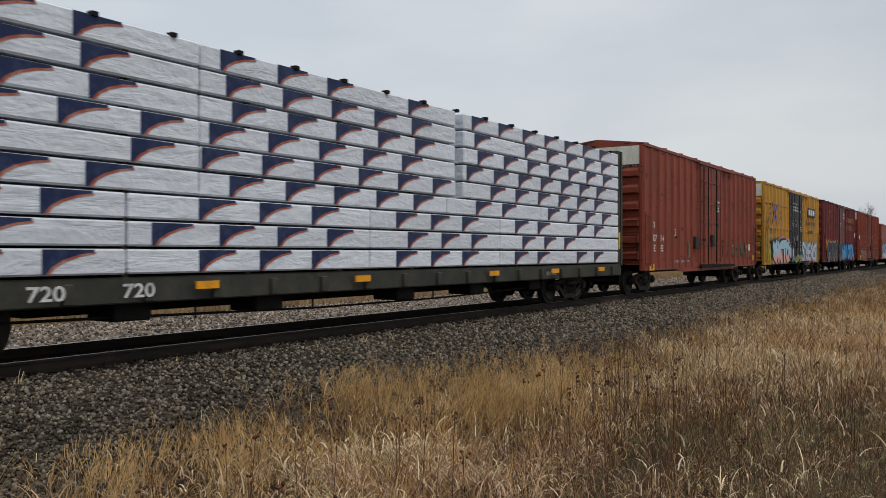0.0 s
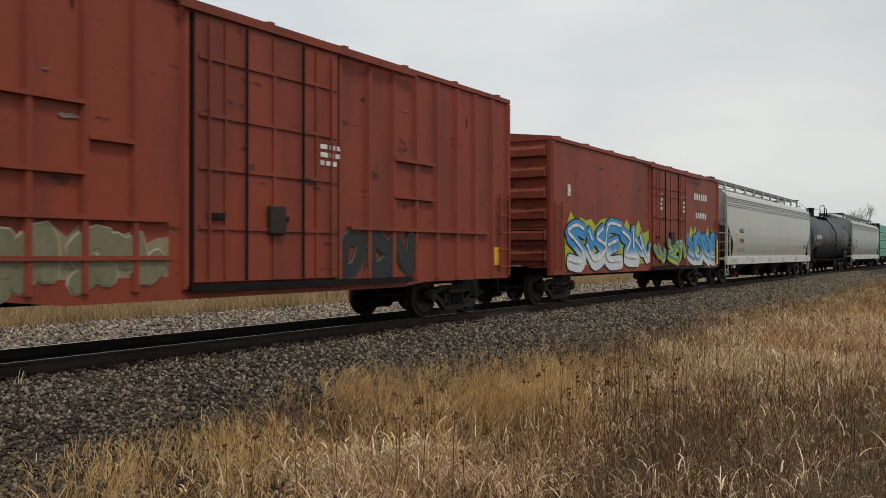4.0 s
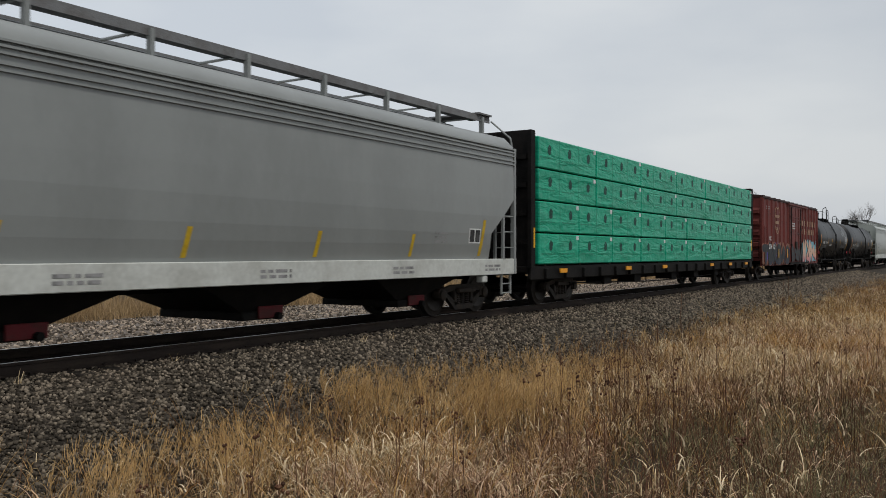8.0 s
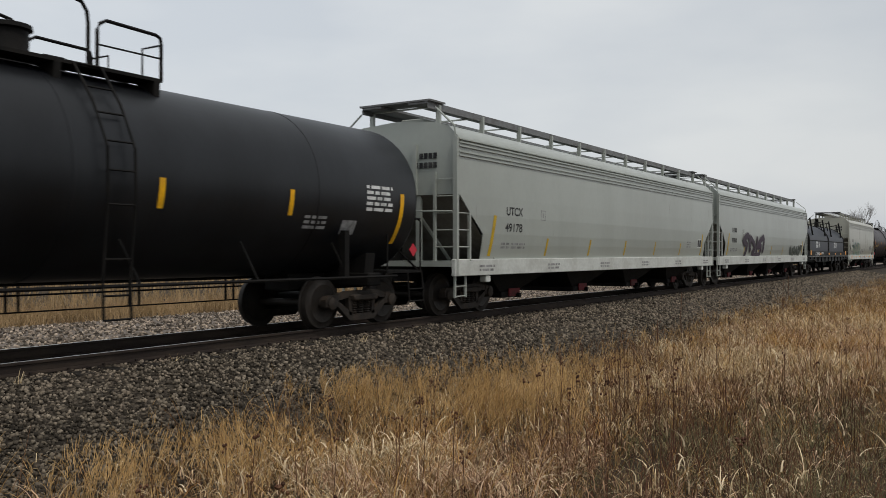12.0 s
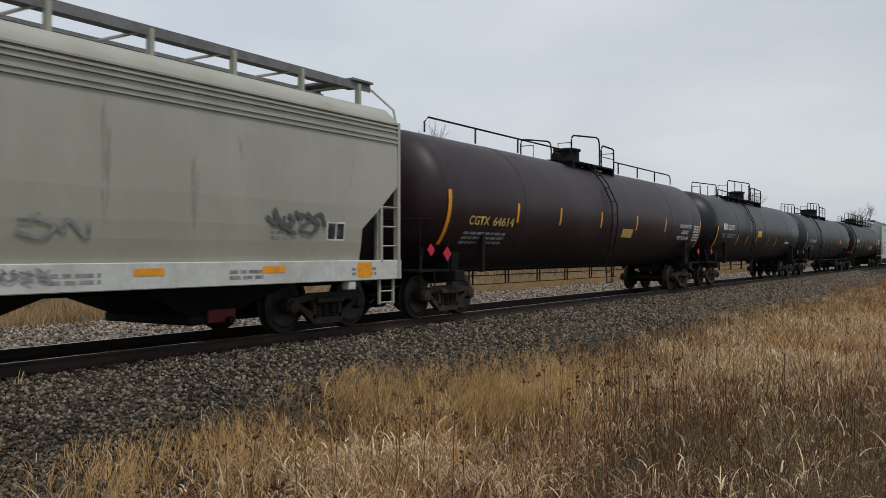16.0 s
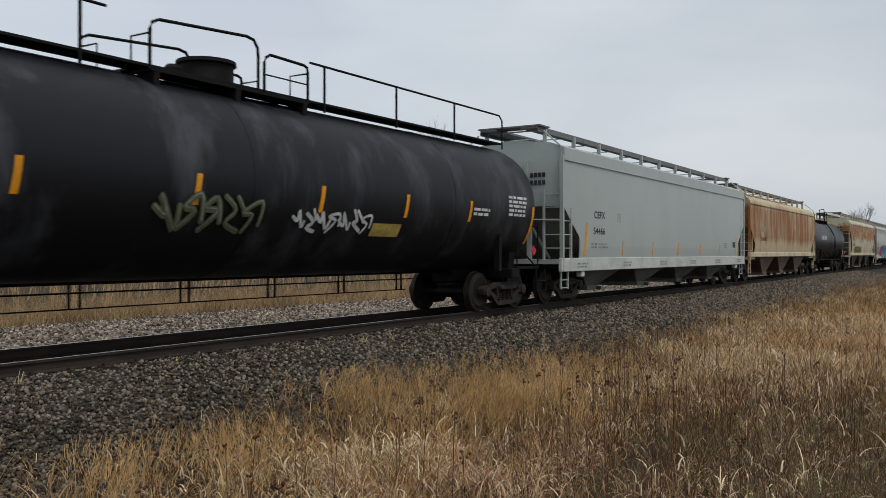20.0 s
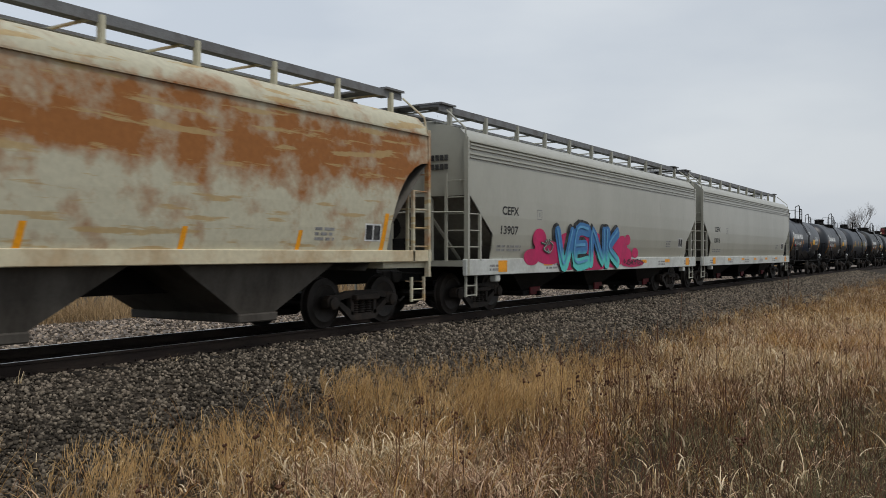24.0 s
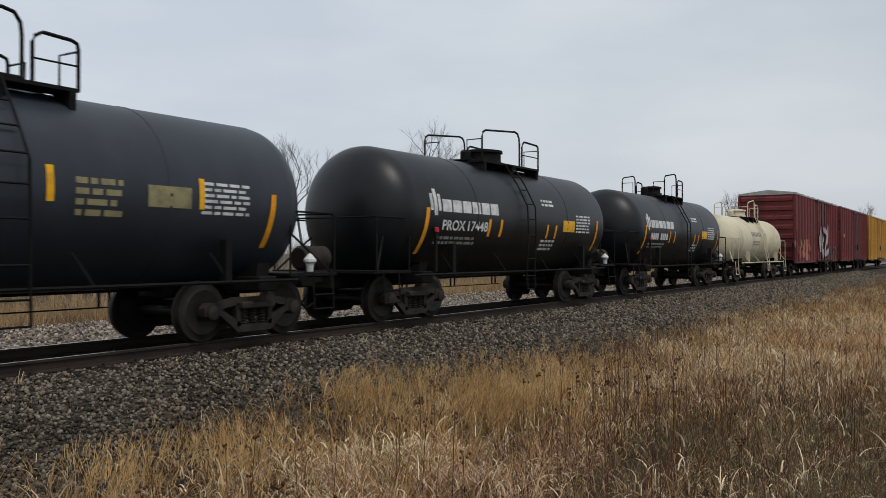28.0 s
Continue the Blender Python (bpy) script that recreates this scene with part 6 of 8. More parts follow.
lines(car, on, 5.6, 2.4, 5, 0.8, 0.06, GREYSTEN, 92)
car, h, on, ons = hopper(154.2, 174.05, GREYD, bays=4, label="cool grey curved-side covered hopper with a white sill")
hopper_marks(car, on, ons, h, stripe_mat=OLDYEL)

# centre-beam flatcar with green packs
car, h, on = lumber_car(174.95, 198.15, False)

# maroon boxcar with black and pink graffiti
car, h, on = boxcar(200.05, 215.75, 4.14, BROWN2, "faded maroon boxcar with a shield outline and graffiti", 6, (-0.093, 0.103), roofribs=True, plug=False, sill=0.74, roof_mat=ROOFBR)
onp = flat(1.575)
shield(car, -4.78, 3.03, 0.81, SANDY)
bars(car, flat(1.66), -5.2, 3.22, 5, 0.18, 0.14, SANDY)
bars(car, flat(1.66), -5.2, 2.9, 5, 0.18, 0.14, SANDY)
bars(car, flat(1.66), -4.98, 2.58, 2, 0.2, 0.14, SANDY)
for t, x, z, w_ in (("WC", -6.88, 2.0, 0.46), ("274", -6.96, 1.59, 0.71), ("12", -5.91, 1.59, 0.4)):
    words(car, t, flat(1.695), x, z, 0.23, WHITE, w_)
for i in range(9):
    bars(car, flat(1.60), 2.0 + i * 0.57, 2.99, 1, 0.27, 0.32, SANDY, gap=0.15)
for i in range(7):
    bars(car, flat(1.60), 2.66 + i * 0.58, 2.5, 1, 0.27, 0.32, SANDY, gap=0.15)
lines(car, flat(1.67), -0.9, 3.0, 3, 0.9, 0.08, WHITE, 95)
for x in (-h + 0.4, h - 0.5):
    part("reflector_stripe", Geo().patch(onp, x, x + 0.13, 0.95, 1.85), REFLECT, car)
for x in (-4.7, -2.45):
    part("reflector_stripe", Geo().patch(flat(1.66), x, x + 0.13, 1.15, 1.6, 0.05), REFLECT, car)
VIOLET, CORAL = flatpaint("violet_spray", (0.12, 0.1, 0.4)), flatpaint("coral_spray", (0.55, 0.2, 0.14))
smudge(car, onp, -4.8, 1.45, 1.4, 1.4, VIOLET, 961)
graffiti(car, flat(1.64), -8.0, -1.5, 0.76, 1.88, "tbrbad", two_tone("black_over_navy_spray", (0.016, 0.018, 0.022), (0.02, 0.024, 0.04), 1.0), CORAL, None, flatpaint("burnt_orange_spray", (0.26, 0.11, 0.06)), 96, 0.33, loose=0.05)
for x in (-7.2, -5.0, -2.9, -1.7):
    smudge(car, flat(1.646), x, 1.3 + 0.15 * math.sin(3 * x), 0.6, 0.6, VIOLET, 965 + int(x))
graffiti(car, flat(1.70), -1.3, 1.7, 0.9, 1.75, "b3n", CHAR, BROWN2, None, None, 97, 0.3, loose=0.06)
graffiti(car, flat(1.64), 2.4, 6.75, 0.8, 2.2, "n5a2", two_tone("peach_over_rose_spray", (0.62, 0.4, 0.3), (0.58, 0.24, 0.24), 1.2), INK, None, TEAL, 98, 0.2, loose=0.1)
wear(car, onp, -7.4, 7.4, 1.1, 3.9, 46, (SCUFFD, RUSTSP), 310, (0.06, 0.28))
lines(car, onp, -7.0, 3.7, 2, 0.9, 0.06, GREYSTEN, 311)

# two black tank cars
for a, b, tr, r, zc, seed, txt, st, gx, lx, pl in (
        (217.0, 232.0, (219.05, 229.85), 1.46, 2.43, 101, -5.3, (-3.15, -1.55, 0.4, 2.45), (3.0, 4.4, 2.6, 3.15), -0.75, (-1.5, 0.9)),
        (232.0, 249.05, (234.05, 246.85), 1.47, 2.43, 111, -6.4, (-4.3, -1.3, 1.3, 3.9), (-4.5, -3.2, 1.65, 2.25), 0.4, (-1.5, 1.85))):
    car, h, on = tank(a, b, tr, r, zc, BLACK, "black tank car with white stencils and yellow stripes", dome=0.25 if seed == 101 else 0.0, ladder_x=lx, dish=0.5 if seed == 101 else 0.3, plat=pl, dome_r=0.27)
    bars(car, on, txt, 2.03 if seed == 101 else 1.96, 4, 0.21, 0.17, WHITE)
    words(car, "31241" if seed == 101 else "88834", on, txt + (1.1 if seed == 101 else 1.0), 2.03 if seed == 101 else 1.96, 0.18, WHITE, 0.9)
    lines(car, on, txt - 0.1, 1.85, 3, 1.9, 0.06, GREYSTEN, seed)
    lines(car, on, txt + 2.9, 2.0, 2, 0.9, 0.05, WHITE, seed + 1)
    stripe(car, on, (-h + 1.3,), 1.5, 2.65, AMBER, 0.13)
    stripe(car, on, st, 1.98, 2.4, REFLECT, 0.1)
    stripe(car, on, (h - 1.55,), 1.55, 2.5, REFLECT, 0.12)
    lines(car, on, h - 2.6, 2.55, 5, 0.8, 0.06, WHITE, seed + 2)
    lines(car, on, h - 4.2, 1.95, 3, 0.6, 0.05, GREYSTEN, seed + 3)
    part("weld_patch", Geo().patch(on, h - 3.2, h - 2.8, 1.7, 1.95, 0.004, 2), GREYSTEN, car)
    graffiti(car, on, *gx, "2565", flatpaint("silver_spray", (0.42, 0.45, 0.45)), None, None, None, seed + 4, 0.11)

# two grey hoppers
car, h, on, ons = hopper(249.3, 269.1, GREY, bays=4, label="pale grey curved-side covered hopper with a white sill")
hopper_marks(car, on, ons, h, text=("UTCX", "49178"), z=(2.24, 1.86), stripe_mat=OLDYEL)
car, h, on, ons = hopper(269.9, 290.15, GREY, bays=4, label="pale grey covered hopper with dark graffiti")
hopper_marks(car, on, ons, h, stripe_mat=OLDYEL)
graffiti(car, on, -h + 4.2, -h + 8.6, 1.0, 2.35, "656", flatpaint("plum_spray", (0.05, 0.03, 0.05)), GREYSTEN, None, None, 121, 0.2)
graffiti(car, on, h - 5.4, h - 2.0, 1.0, 1.9, "2623", flatpaint("dim_green_spray", (0.1, 0.12, 0.1)), GREYSTEN, None, None, 122, 0.18)


# coil car
GIRDER = surface("black_girder_paint", (0.008, 0.0085, 0.0095), 0.6, (0.022, 0.02, 0.018), 0.6, (1, 1, 1), 2, 14, 0.1)


def coil_car(a, b):
    car, h = begin("coil_car", a, b, "dark navy coil car with two rounded steel covers", "coil car")
    hb = h - 0.45
    for s in (-1, 1):
        g = Geo()
        g.prism([(-hb, 1.5), (-hb, 0.95), (-hb + 2.2, 0.95), (-hb + 3.0, 0.82), (hb - 3.0, 0.82), (hb - 2.2, 0.95), (hb, 0.95), (hb, 1.5)], s * 1.36, s * 1.5)
        g.box(-hb, hb, min(s * 1.3, s * 1.57), max(s * 1.3, s * 1.57), 1.12, 1.165)
        part("side_girder", g, GIRDER, car)
        part("girder_edge", Geo().box(-hb, hb, min(s * 1.5, s * 1.585), max(s * 1.5, s * 1.585), 1.165, 1.195), GREYSTEN, car, "pale edge strip")
        for i in range(12):
            x = -hb + 0.6 + (2 * hb - 1.2) * i / 11
            part("girder_rib", Geo().box(x - 0.04, x + 0.04, min(s * 1.48, s * 1.56), max(s * 1.48, s * 1.56), 0.84 if abs(x) < hb - 3 else 1.0, 1.16), GIRDER, car)
    g = Geo()
    g.box(-hb, hb, -1.4, 1.4, 0.85, 1.05).box(-hb - 0.1, -hb + 0.1, -1.5, 1.5, 0.9, 1.55).box(hb - 0.1, hb + 0.1, -1.5, 1.5, 0.9, 1.55)
    part("floor", g, UNDER, car)
    L = 2 * hb
    for x0, x1 in ((-7.5, -0.1), (0.1, 7.3)):
        sec = [(-1.42, 1.5), (-1.42, 2.2)] + [(-1.42 * math.cos(t), 2.2 + 1.12 * math.sin(t)) for t in (math.pi * k / 16 for k in range(1, 16))] + [(1.42, 2.2), (1.42, 1.5)]
        g = Geo()
        g.prism(sec, x0, x1, "yz")
        cov = part("coil_cover", g, NAVY, car, "rounded navy steel hood", smooth=True)
        g = Geo()
        for x in (x0 + 0.02, x1 - 0.02):
            g.prism([(-1.45, 1.48), (-1.45, 2.2)] + [(-1.45 * math.cos(t), 2.2 + 1.15 * math.sin(t)) for t in (math.pi * k / 16 for k in range(1, 16))] + [(1.45, 2.2), (1.45, 1.48)], x - 0.075, x + 0.075, "yz")
        g.box(x0, x1, -1.44, -1.41, 2.16, 2.22)
        part("cover_rib", g, UNDER, cov, "raised edge bands of the hood")
        xm = (x0 + x1) / 2 + 0.36
        g = Geo()
        for d in (-0.56, 0.0):
            g.tube([(xm + d, 0, 3.3), (xm + d + 0.02, 0, 3.72), (xm + d + 0.14, 0, 3.92), (xm + d + 0.42, 0, 3.92), (xm + d + 0.54, 0, 3.72), (xm + d + 0.56, 0, 3.3)], 0.065, 8)
        g.box(xm - 1.5, xm + 1.4, -0.3, 0.3, 3.3, 3.38)
        part("lifting_lug", g, UNDER, cov)
        for x in (x0 + 1.4, x1 - 1.1):
            g = Geo()
            g.tube([(x - 0.08, -1.4, 2.55), (x + 0.05, -1.2, 3.66)], 0.05, 6)
            g.tube([(x, -1.22, 3.55), (x - 0.4, -0.9, 3.45), (x - 0.9, -0.4, 3.34)], 0.03, 6)
            g.tube([(x - 0.25, -1.2, 2.95), (x - 0.2, -1.08, 3.48)], 0.03, 6)
            part("stacking_guide", g, UNDER, cov)
    on = flat(1.42)
    for x in (-5.05, 2.42):
        bars(car, on, x, 2.0, 7, 0.12, 0.2, WHITE, 0.2)
        bars(car, on, x, 1.75, 7, 0.12, 0.2, WHITE, 0.2)
        g = Geo()
        for i, w_ in enumerate((0.1, 0.2, 0.26, 0.28, 0.24, 0.16, 0.08)):
            g.patch(on, x + 1.2 - w_ / 2 + 0.1, x + 1.2 + w_ / 2 + 0.1, 1.74 + i * 0.068, 1.78 + i * 0.068, 0.004)
        part("tree_emblem", g, WHITE, car, "white striped oval emblem")
    eg = Geo()
    for r_, z_ in ((7, 2.75), (7, 2.45)):
        for i in range(7):
            eg.box(-7.622, -7.6, -0.72 + i * 0.2, -0.58 + i * 0.2, z_, z_ + 0.24)
    part("lettering", eg, WHITE, car)
    og = flat(1.56)
    words(car, "IC", og, -6.12, 1.24, 0.23, WHITE, 0.3)
    words(car, "299600", og, -5.63, 1.24, 0.23, WHITE, 1.12)
    lines(car, og, -3.9, 1.4, 2, 0.9, 0.05, WHITE, 131)
    for x in (-7.95, -4.4, -0.9, 2.0, 4.6, 7.1):
        part("reflector_stripe", Geo().patch(og, x, x + 0.45, 1.28, 1.4 if abs(x) < 7 else 1.55, 0.006), AMBER, car)
    part("end_railing", Geo().tube([(-hb - 0.1, -1.4, 1.5), (-hb - 0.1, -1.4, 2.0), (-hb - 0.1, 1.4, 2.0), (-hb - 0.1, 1.4, 1.5)], 0.02, 6), UNDER, car)
    c = (a + b) / 2
    for t, s in ((293.4 - c, -1), (305.9 - c, 1)):
        bogie(car, t)
        again("coupler", COUPLER, car, s * (h - 0.72), rz=0 if s > 0 else 180)
    part("centre_sill", Geo().box(-h + 0.5, h - 0.5, -0.3, 0.3, 0.68, 0.9).box(-1.5, -0.6, -0.8, -0.3, 0.45, 0.7).box(1.0, 2.4, -0.9, -0.3, 0.5, 0.72), UNDER, car)


coil_car(290.6, 308.3)

# cream-grey hopper with pale graffiti
car, h, on, ons = hopper(308.5, 325.35, CREAMG, "cream-grey covered hopper with pale green graffiti", bays=3, under=UNDER)
hopper_marks(car, on, ons, h, x=1.7, z=(2.3, 1.86), amber=True, text=("CEFX", "11840"))
graffiti(car, on, -5.9, -1.75, 1.0, 2.3, "26233", flatpaint("mint_spray", (0.34, 0.44, 0.3)), flatpaint("dusty_teal_spray", (0.1, 0.24, 0.26)), flatpaint("mauve_spray", (0.42, 0.3, 0.36)), flatpaint("haze_blue_spray", (0.32, 0.42, 0.43)), 141, 0.2)
graffiti(car, on, -1.7, 0.5, 1.3, 1.8, "2364", GREYSTEN, None, None, None, 142, 0.13)
graffiti(car, on, 0.8, 1.75, 1.5, 1.85, "42", GREYSTEN, None, None, None, 143, 0.12)
graffiti(car, ons, 0.4, 1.2, 1.0, 1.2, "2435", GREYSTEN, None, None, None, 144, 0.16)
for x, z, hh in ((1.95, 2.5, 1.9), (3.4, 2.2, 1.2), (-2.2, 2.9, 1.3)):
    smudge(car, on, x, z, 0.16, hh, STREAKG, 145, "faint vertical rain streak")
graffiti(car, on, 4.9, 6.2, 1.65, 2.1, "2336", flatpaint("grey_tag_spray", (0.12, 0.13, 0.13)), None, None, None, 143, 0.14)

# four long tank cars
car, h, on = tank(325.8, 346.8, (327.9, 344.85), 1.56, 2.51, MAROON, "long maroon tank car with yellow stencils", long_walk=1, walk_h=0.24, dome=0.2, ladder_x=-0.35, dish=0.5, dome_r=0.36, plat=(-1.35, 1.95), belly=False, struts=False)
words(car, "CGTX", on, -8.25, 1.99, 0.2, YSTEN, 0.88)
words(car, "64614", on, -7.2, 1.99, 0.2, YSTEN, 1.0)
lines(car, on, -8.35, 1.78, 3, 1.9, 0.06, GREYSTEN, 151)
stripe(car, on, (-9.2,), 1.55, 2.7, AMBER, 0.13)
stripe(car, on, (-6.1, -3.7, -0.9, 2.05, 4.9), 2.1, 2.55, AMBER, 0.1)
stripe(car, on, (9.05,), 1.6, 2.6, AMBER, 0.1)
part("yellow_sign", Geo().patch(on, 0.95, 1.85, 1.86, 2.12, 0.006, 2), YSTEN, car, "yellow sign with worn print")
words(car, "NON ODORIZED", on, 6.6, 2.3, 0.13, WHITE)
words(car, "LIQUEFIED", on, 6.85, 2.08, 0.13, WHITE)
words(car, "PETROLEUM GAS", on, 6.5, 1.87, 0.13, WHITE)
lines(car, on, 8.3, 2.35, 6, 0.7, 0.06, WHITE, 152)
part("faded_patch", Geo().patch(on, 8.2, 9.2, 2.5, 2.95, 0.004, 4), SLATE, car, "faded blue-grey paint patch")
part("placard", Geo().prism([(-9.15, 1.2), (-9.0, 1.35), (-9.15, 1.5), (-9.3, 1.35)], -1.5, -1.48), PLACARD, car)

car, h, on = tank(346.8, 367.4, (348.85, 365.4), 1.51, 2.5, BLACK, "long black tank car with a yellow sign", dome=0.25, ladder_x=-3.2, dish=0.6, dome_r=0.38, plat=(-4.7, 2.05), belly=False, struts=False)
bars(car, on, -8.0, 2.38, 4, 0.19, 0.26, WHITE)
words(car, "201977", on, -7.15, 2.38, 0.22, WHITE, 1.0)
lines(car, on, -8.1, 2.15, 2, 0.5, 0.06, GREYSTEN, 161)
lines(car, on, -7.3, 2.15, 2, 1.3, 0.06, GREYSTEN, 162)
stripe(car, on, (-9.1,), 1.6, 2.5, AMBER, 0.13, 0.15)
stripe(car, on, (-5.5, -3.7, -1.85, 0.85, 2.65, 5.15), 1.75, 2.2, REFLECT, 0.1, 0.18)
part("yellow_sign", Geo().patch(on, -1.6, -0.8, 2.16, 2.45, 0.006, 2), REFLECT, car, "plain yellow sign")
part("data_plate", Geo().patch(on, 5.2, 6.2, 1.9, 2.0, 0.006), WHITE, car, "white strip plate")
lines(car, on, 6.9, 2.7, 5, 0.9, 0.06, GREYSTEN, 163)
lines(car, on, -3.2, 2.6, 3, 0.4, 0.06, GREYSTEN, 164)

car, h, on = tank(367.4, 388.75, (369.4, 386.6), 1.5, 2.48, SLATE, "long slate-grey tank car with side ladder", dome=0.08, ladder_x=-5.0, dish=0.6, dome_r=0.52, plat=(-5.3, 1.9))
words(car, "CGTX", on, -8.15, 2.06, 0.19, WHITE, 0.92)
words(car, "64820", on, -7.05, 2.06, 0.19, WHITE, 1.0)
lines(car, on, -8.3, 1.85, 3, 2.2, 0.06, GREYSTEN, 171)
stripe(car, on, (-9.3,), 1.6, 2.65, AMBER, 0.13)
stripe(car, on, (-5.95, -2.7, 0.4, 3.2, 5.8), 2.1, 2.5, REFLECT, 0.1)
stripe(car, on, (9.2,), 1.7, 2.6, REFLECT, 0.11)
part("yellow_sign", Geo().patch(on, 4.4, 5.0, 2.05, 2.36, 0.006, 2), AMBER, car, "plain amber sign")
lines(car, on, 6.4, 2.1, 3, 0.8, 0.06, GREYSTEN, 172)
lines(car, on, 8.0, 2.5, 5, 0.9, 0.06, GREYSTEN, 173)

car, h, on = tank(388.75, 410.4, (390.95, 408.5), 1.55, 2.5, STREAKED, "long black tank car with grey streaks and a full-length walkway", long_walk=2, walk_h=0.72, dome=0.4, ladder_x=-9.6, dish=0.5, dome_r=0.45, plat=(-1.4, 2.0), belly=False, struts=False)
bars(car, on, -8.0, 2.3, 4, 0.2, 0.25, WHITE)
bars(car, on, -7.05, 2.3, 5, 0.2, 0.25, WHITE)
lines(car, on, -8.1, 2.05, 2, 2.2, 0.07, GREYSTEN, 181)
stripe(car, on, (-9.2,), 1.55, 2.6, AMBER, 0.13)
stripe(car, on, (-3.9, -1.2, 1.5, 4.0, 6.4), 2.05, 2.5, AMBER, 0.1, 0.08)
stripe(car, on, (9.4,), 1.6, 2.5, AMBER, 0.11)
part("yellow_sign", Geo().patch(on, 3.1, 4.0, 1.68, 1.92, 0.006, 2), YSTEN, car, "yellow sign with worn print")
lines(car, on, 8.2, 2.65, 5, 0.9, 0.06, WHITE, 182)
lines(car, on, 6.6, 2.3, 2, 0.7, 0.06, WHITE, 185)
graffiti(car, on, -5.6, -4.4, 1.7, 2.3, "25", GREYSTEN, None, None, None, 186, 0.12)
graffiti(car, on, -1.8, 0.2, 1.65, 2.25, "26636", flatpaint("dull_lime_spray", (0.14, 0.16, 0.08)), None, GREYSTEN, None, 183, 0.15)
graffiti(car, on, 0.9, 3.0, 1.7, 2.15, "2326236", WHITE, None, None, None, 184, 0.13)

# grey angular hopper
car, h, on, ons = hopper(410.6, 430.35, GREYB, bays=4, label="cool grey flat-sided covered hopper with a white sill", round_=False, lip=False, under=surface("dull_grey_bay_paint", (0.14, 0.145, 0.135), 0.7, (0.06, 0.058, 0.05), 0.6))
hopper_marks(car, on, ons, h, x=2.15, z=(2.36, 1.9), text=("CEFX", "54466"))

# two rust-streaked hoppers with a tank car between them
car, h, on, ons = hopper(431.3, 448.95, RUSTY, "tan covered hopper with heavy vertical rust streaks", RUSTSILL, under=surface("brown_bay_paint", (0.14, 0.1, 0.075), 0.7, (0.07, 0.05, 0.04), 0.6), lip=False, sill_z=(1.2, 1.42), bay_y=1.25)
words(car, "516043", on, -6.45, 1.98, 0.2, INK, 1.2)
part("data_plate", Geo().patch(on, -6.35, -5.5, 2.42, 2.66, 0.006), GREYSTEN, car)
car, h, on = tank(449.3, 464.7, (451.7, 462.3), 1.42, 2.3, BLACK, "short black tank car with white stencils", dome=-0.2, ladder_x=0.4, dish=0.5)
bars(car, on, -4.3, 2.3, 10, 0.22, 0.28, WHITE, skip=(4,))
# bay paint darkened for the shade below the sill, besides its dirt
car, h, on, ons = hopper(464.9, 482.4, RUSTY2, "pale covered hopper with broad bands of rust", RUSTSILL, under=surface("shade_darkened_bay_paint", (0.085, 0.077, 0.066), 0.7, (0.03, 0.025, 0.02), 0.7), lip=False, arch=3.15, sill_z=(1.2, 1.42), bay_y=1.25)
hopper_marks(car, on, None, h, x=2.0, z=(2.43, 2.0), text=("NAHX", "516286"))
graffiti(car, on, -5.7, -1.6, 1.3, 1.97, "266624", flatpaint("olive_gold_spray", (0.22, 0.2, 0.02)), flatpaint("dark_olive_spray", (0.05, 0.045, 0.01)), None, flatpaint("crimson_spray", (0.35, 0.02, 0.03)), 191, 0.26)

# two cream-grey hoppers
car, h, on, ons = hopper(483.75, 500.7, CREAMG, "cream-grey covered hopper with pink and blue graffiti")
hopper_marks(car, on, ons, h, x=1.55, z=(2.25, 1.8), amber=True, text=("CEFX", "13907"))
MAGENTA = flatpaint("magenta_spray", (0.55, 0.02, 0.12))
for k, (x, z, a, b) in enumerate(((-4.95, 1.72, 0.38, 0.26), (-5.4, 1.27, 0.42, 0.2), (-4.4, 1.38, 0.9, 0.3), (-3.2, 1.42, 0.9, 0.5), (-1.6, 1.4, 1.5, 0.55), (0.0, 1.42, 0.9, 0.48), (0.7, 1.55, 0.4, 0.35), (1.15, 1.78, 0.24, 0.16), (1.0, 1.3, 0.5, 0.24), (1.8, 1.38, 0.28, 0.16), (1.6, 1.06, 1.0, 0.12))):
    g = Geo()
    ring = [(x + a * math.cos(t), max(z + b * math.sin(t), 0.9)) for t in (2 * math.pi * q / 28 for q in range(28))]
    for p, q in zip(ring, ring[1:] + ring[:1]):
        g.face([ons(x, z, 0.006 + 0.0008 * k), ons(*p, 0.006 + 0.0008 * k), ons(*q, 0.006 + 0.0008 * k)])
    part("spray_cloud", g, MAGENTA, car, "rounded magenta spray-paint cloud")
graffiti(car, ons, 0.75, 2.6, 1.0, 1.2, "243652", INK, None, None, None, 193, 0.14)
graffiti(car, ons, -4.9, -4.2, 1.35, 1.75, "34", flatpaint("dark_green_tag_spray", (0.03, 0.08, 0.06)), None, WHITE, None, 194, 0.12)
graffiti(car, ons, -4.0, 0.45, 0.9, 2.2, "venk", two_tone("blue_to_aqua_spray", (0.045, 0.16, 0.36), (0.1, 0.5, 0.47), 1.35), INK, SKYB, None, 192, 0.3, loose=0.04, shadow=0.05)
car, h, on, ons = hopper(501.6, 518.6, CREAMG, "cream-grey covered hopper with amber sill reflectors")
hopper_marks(car, on, ons, h, x=1.7, z=(2.24, 1.8), amber=True, text=("CEFX", "13816"))

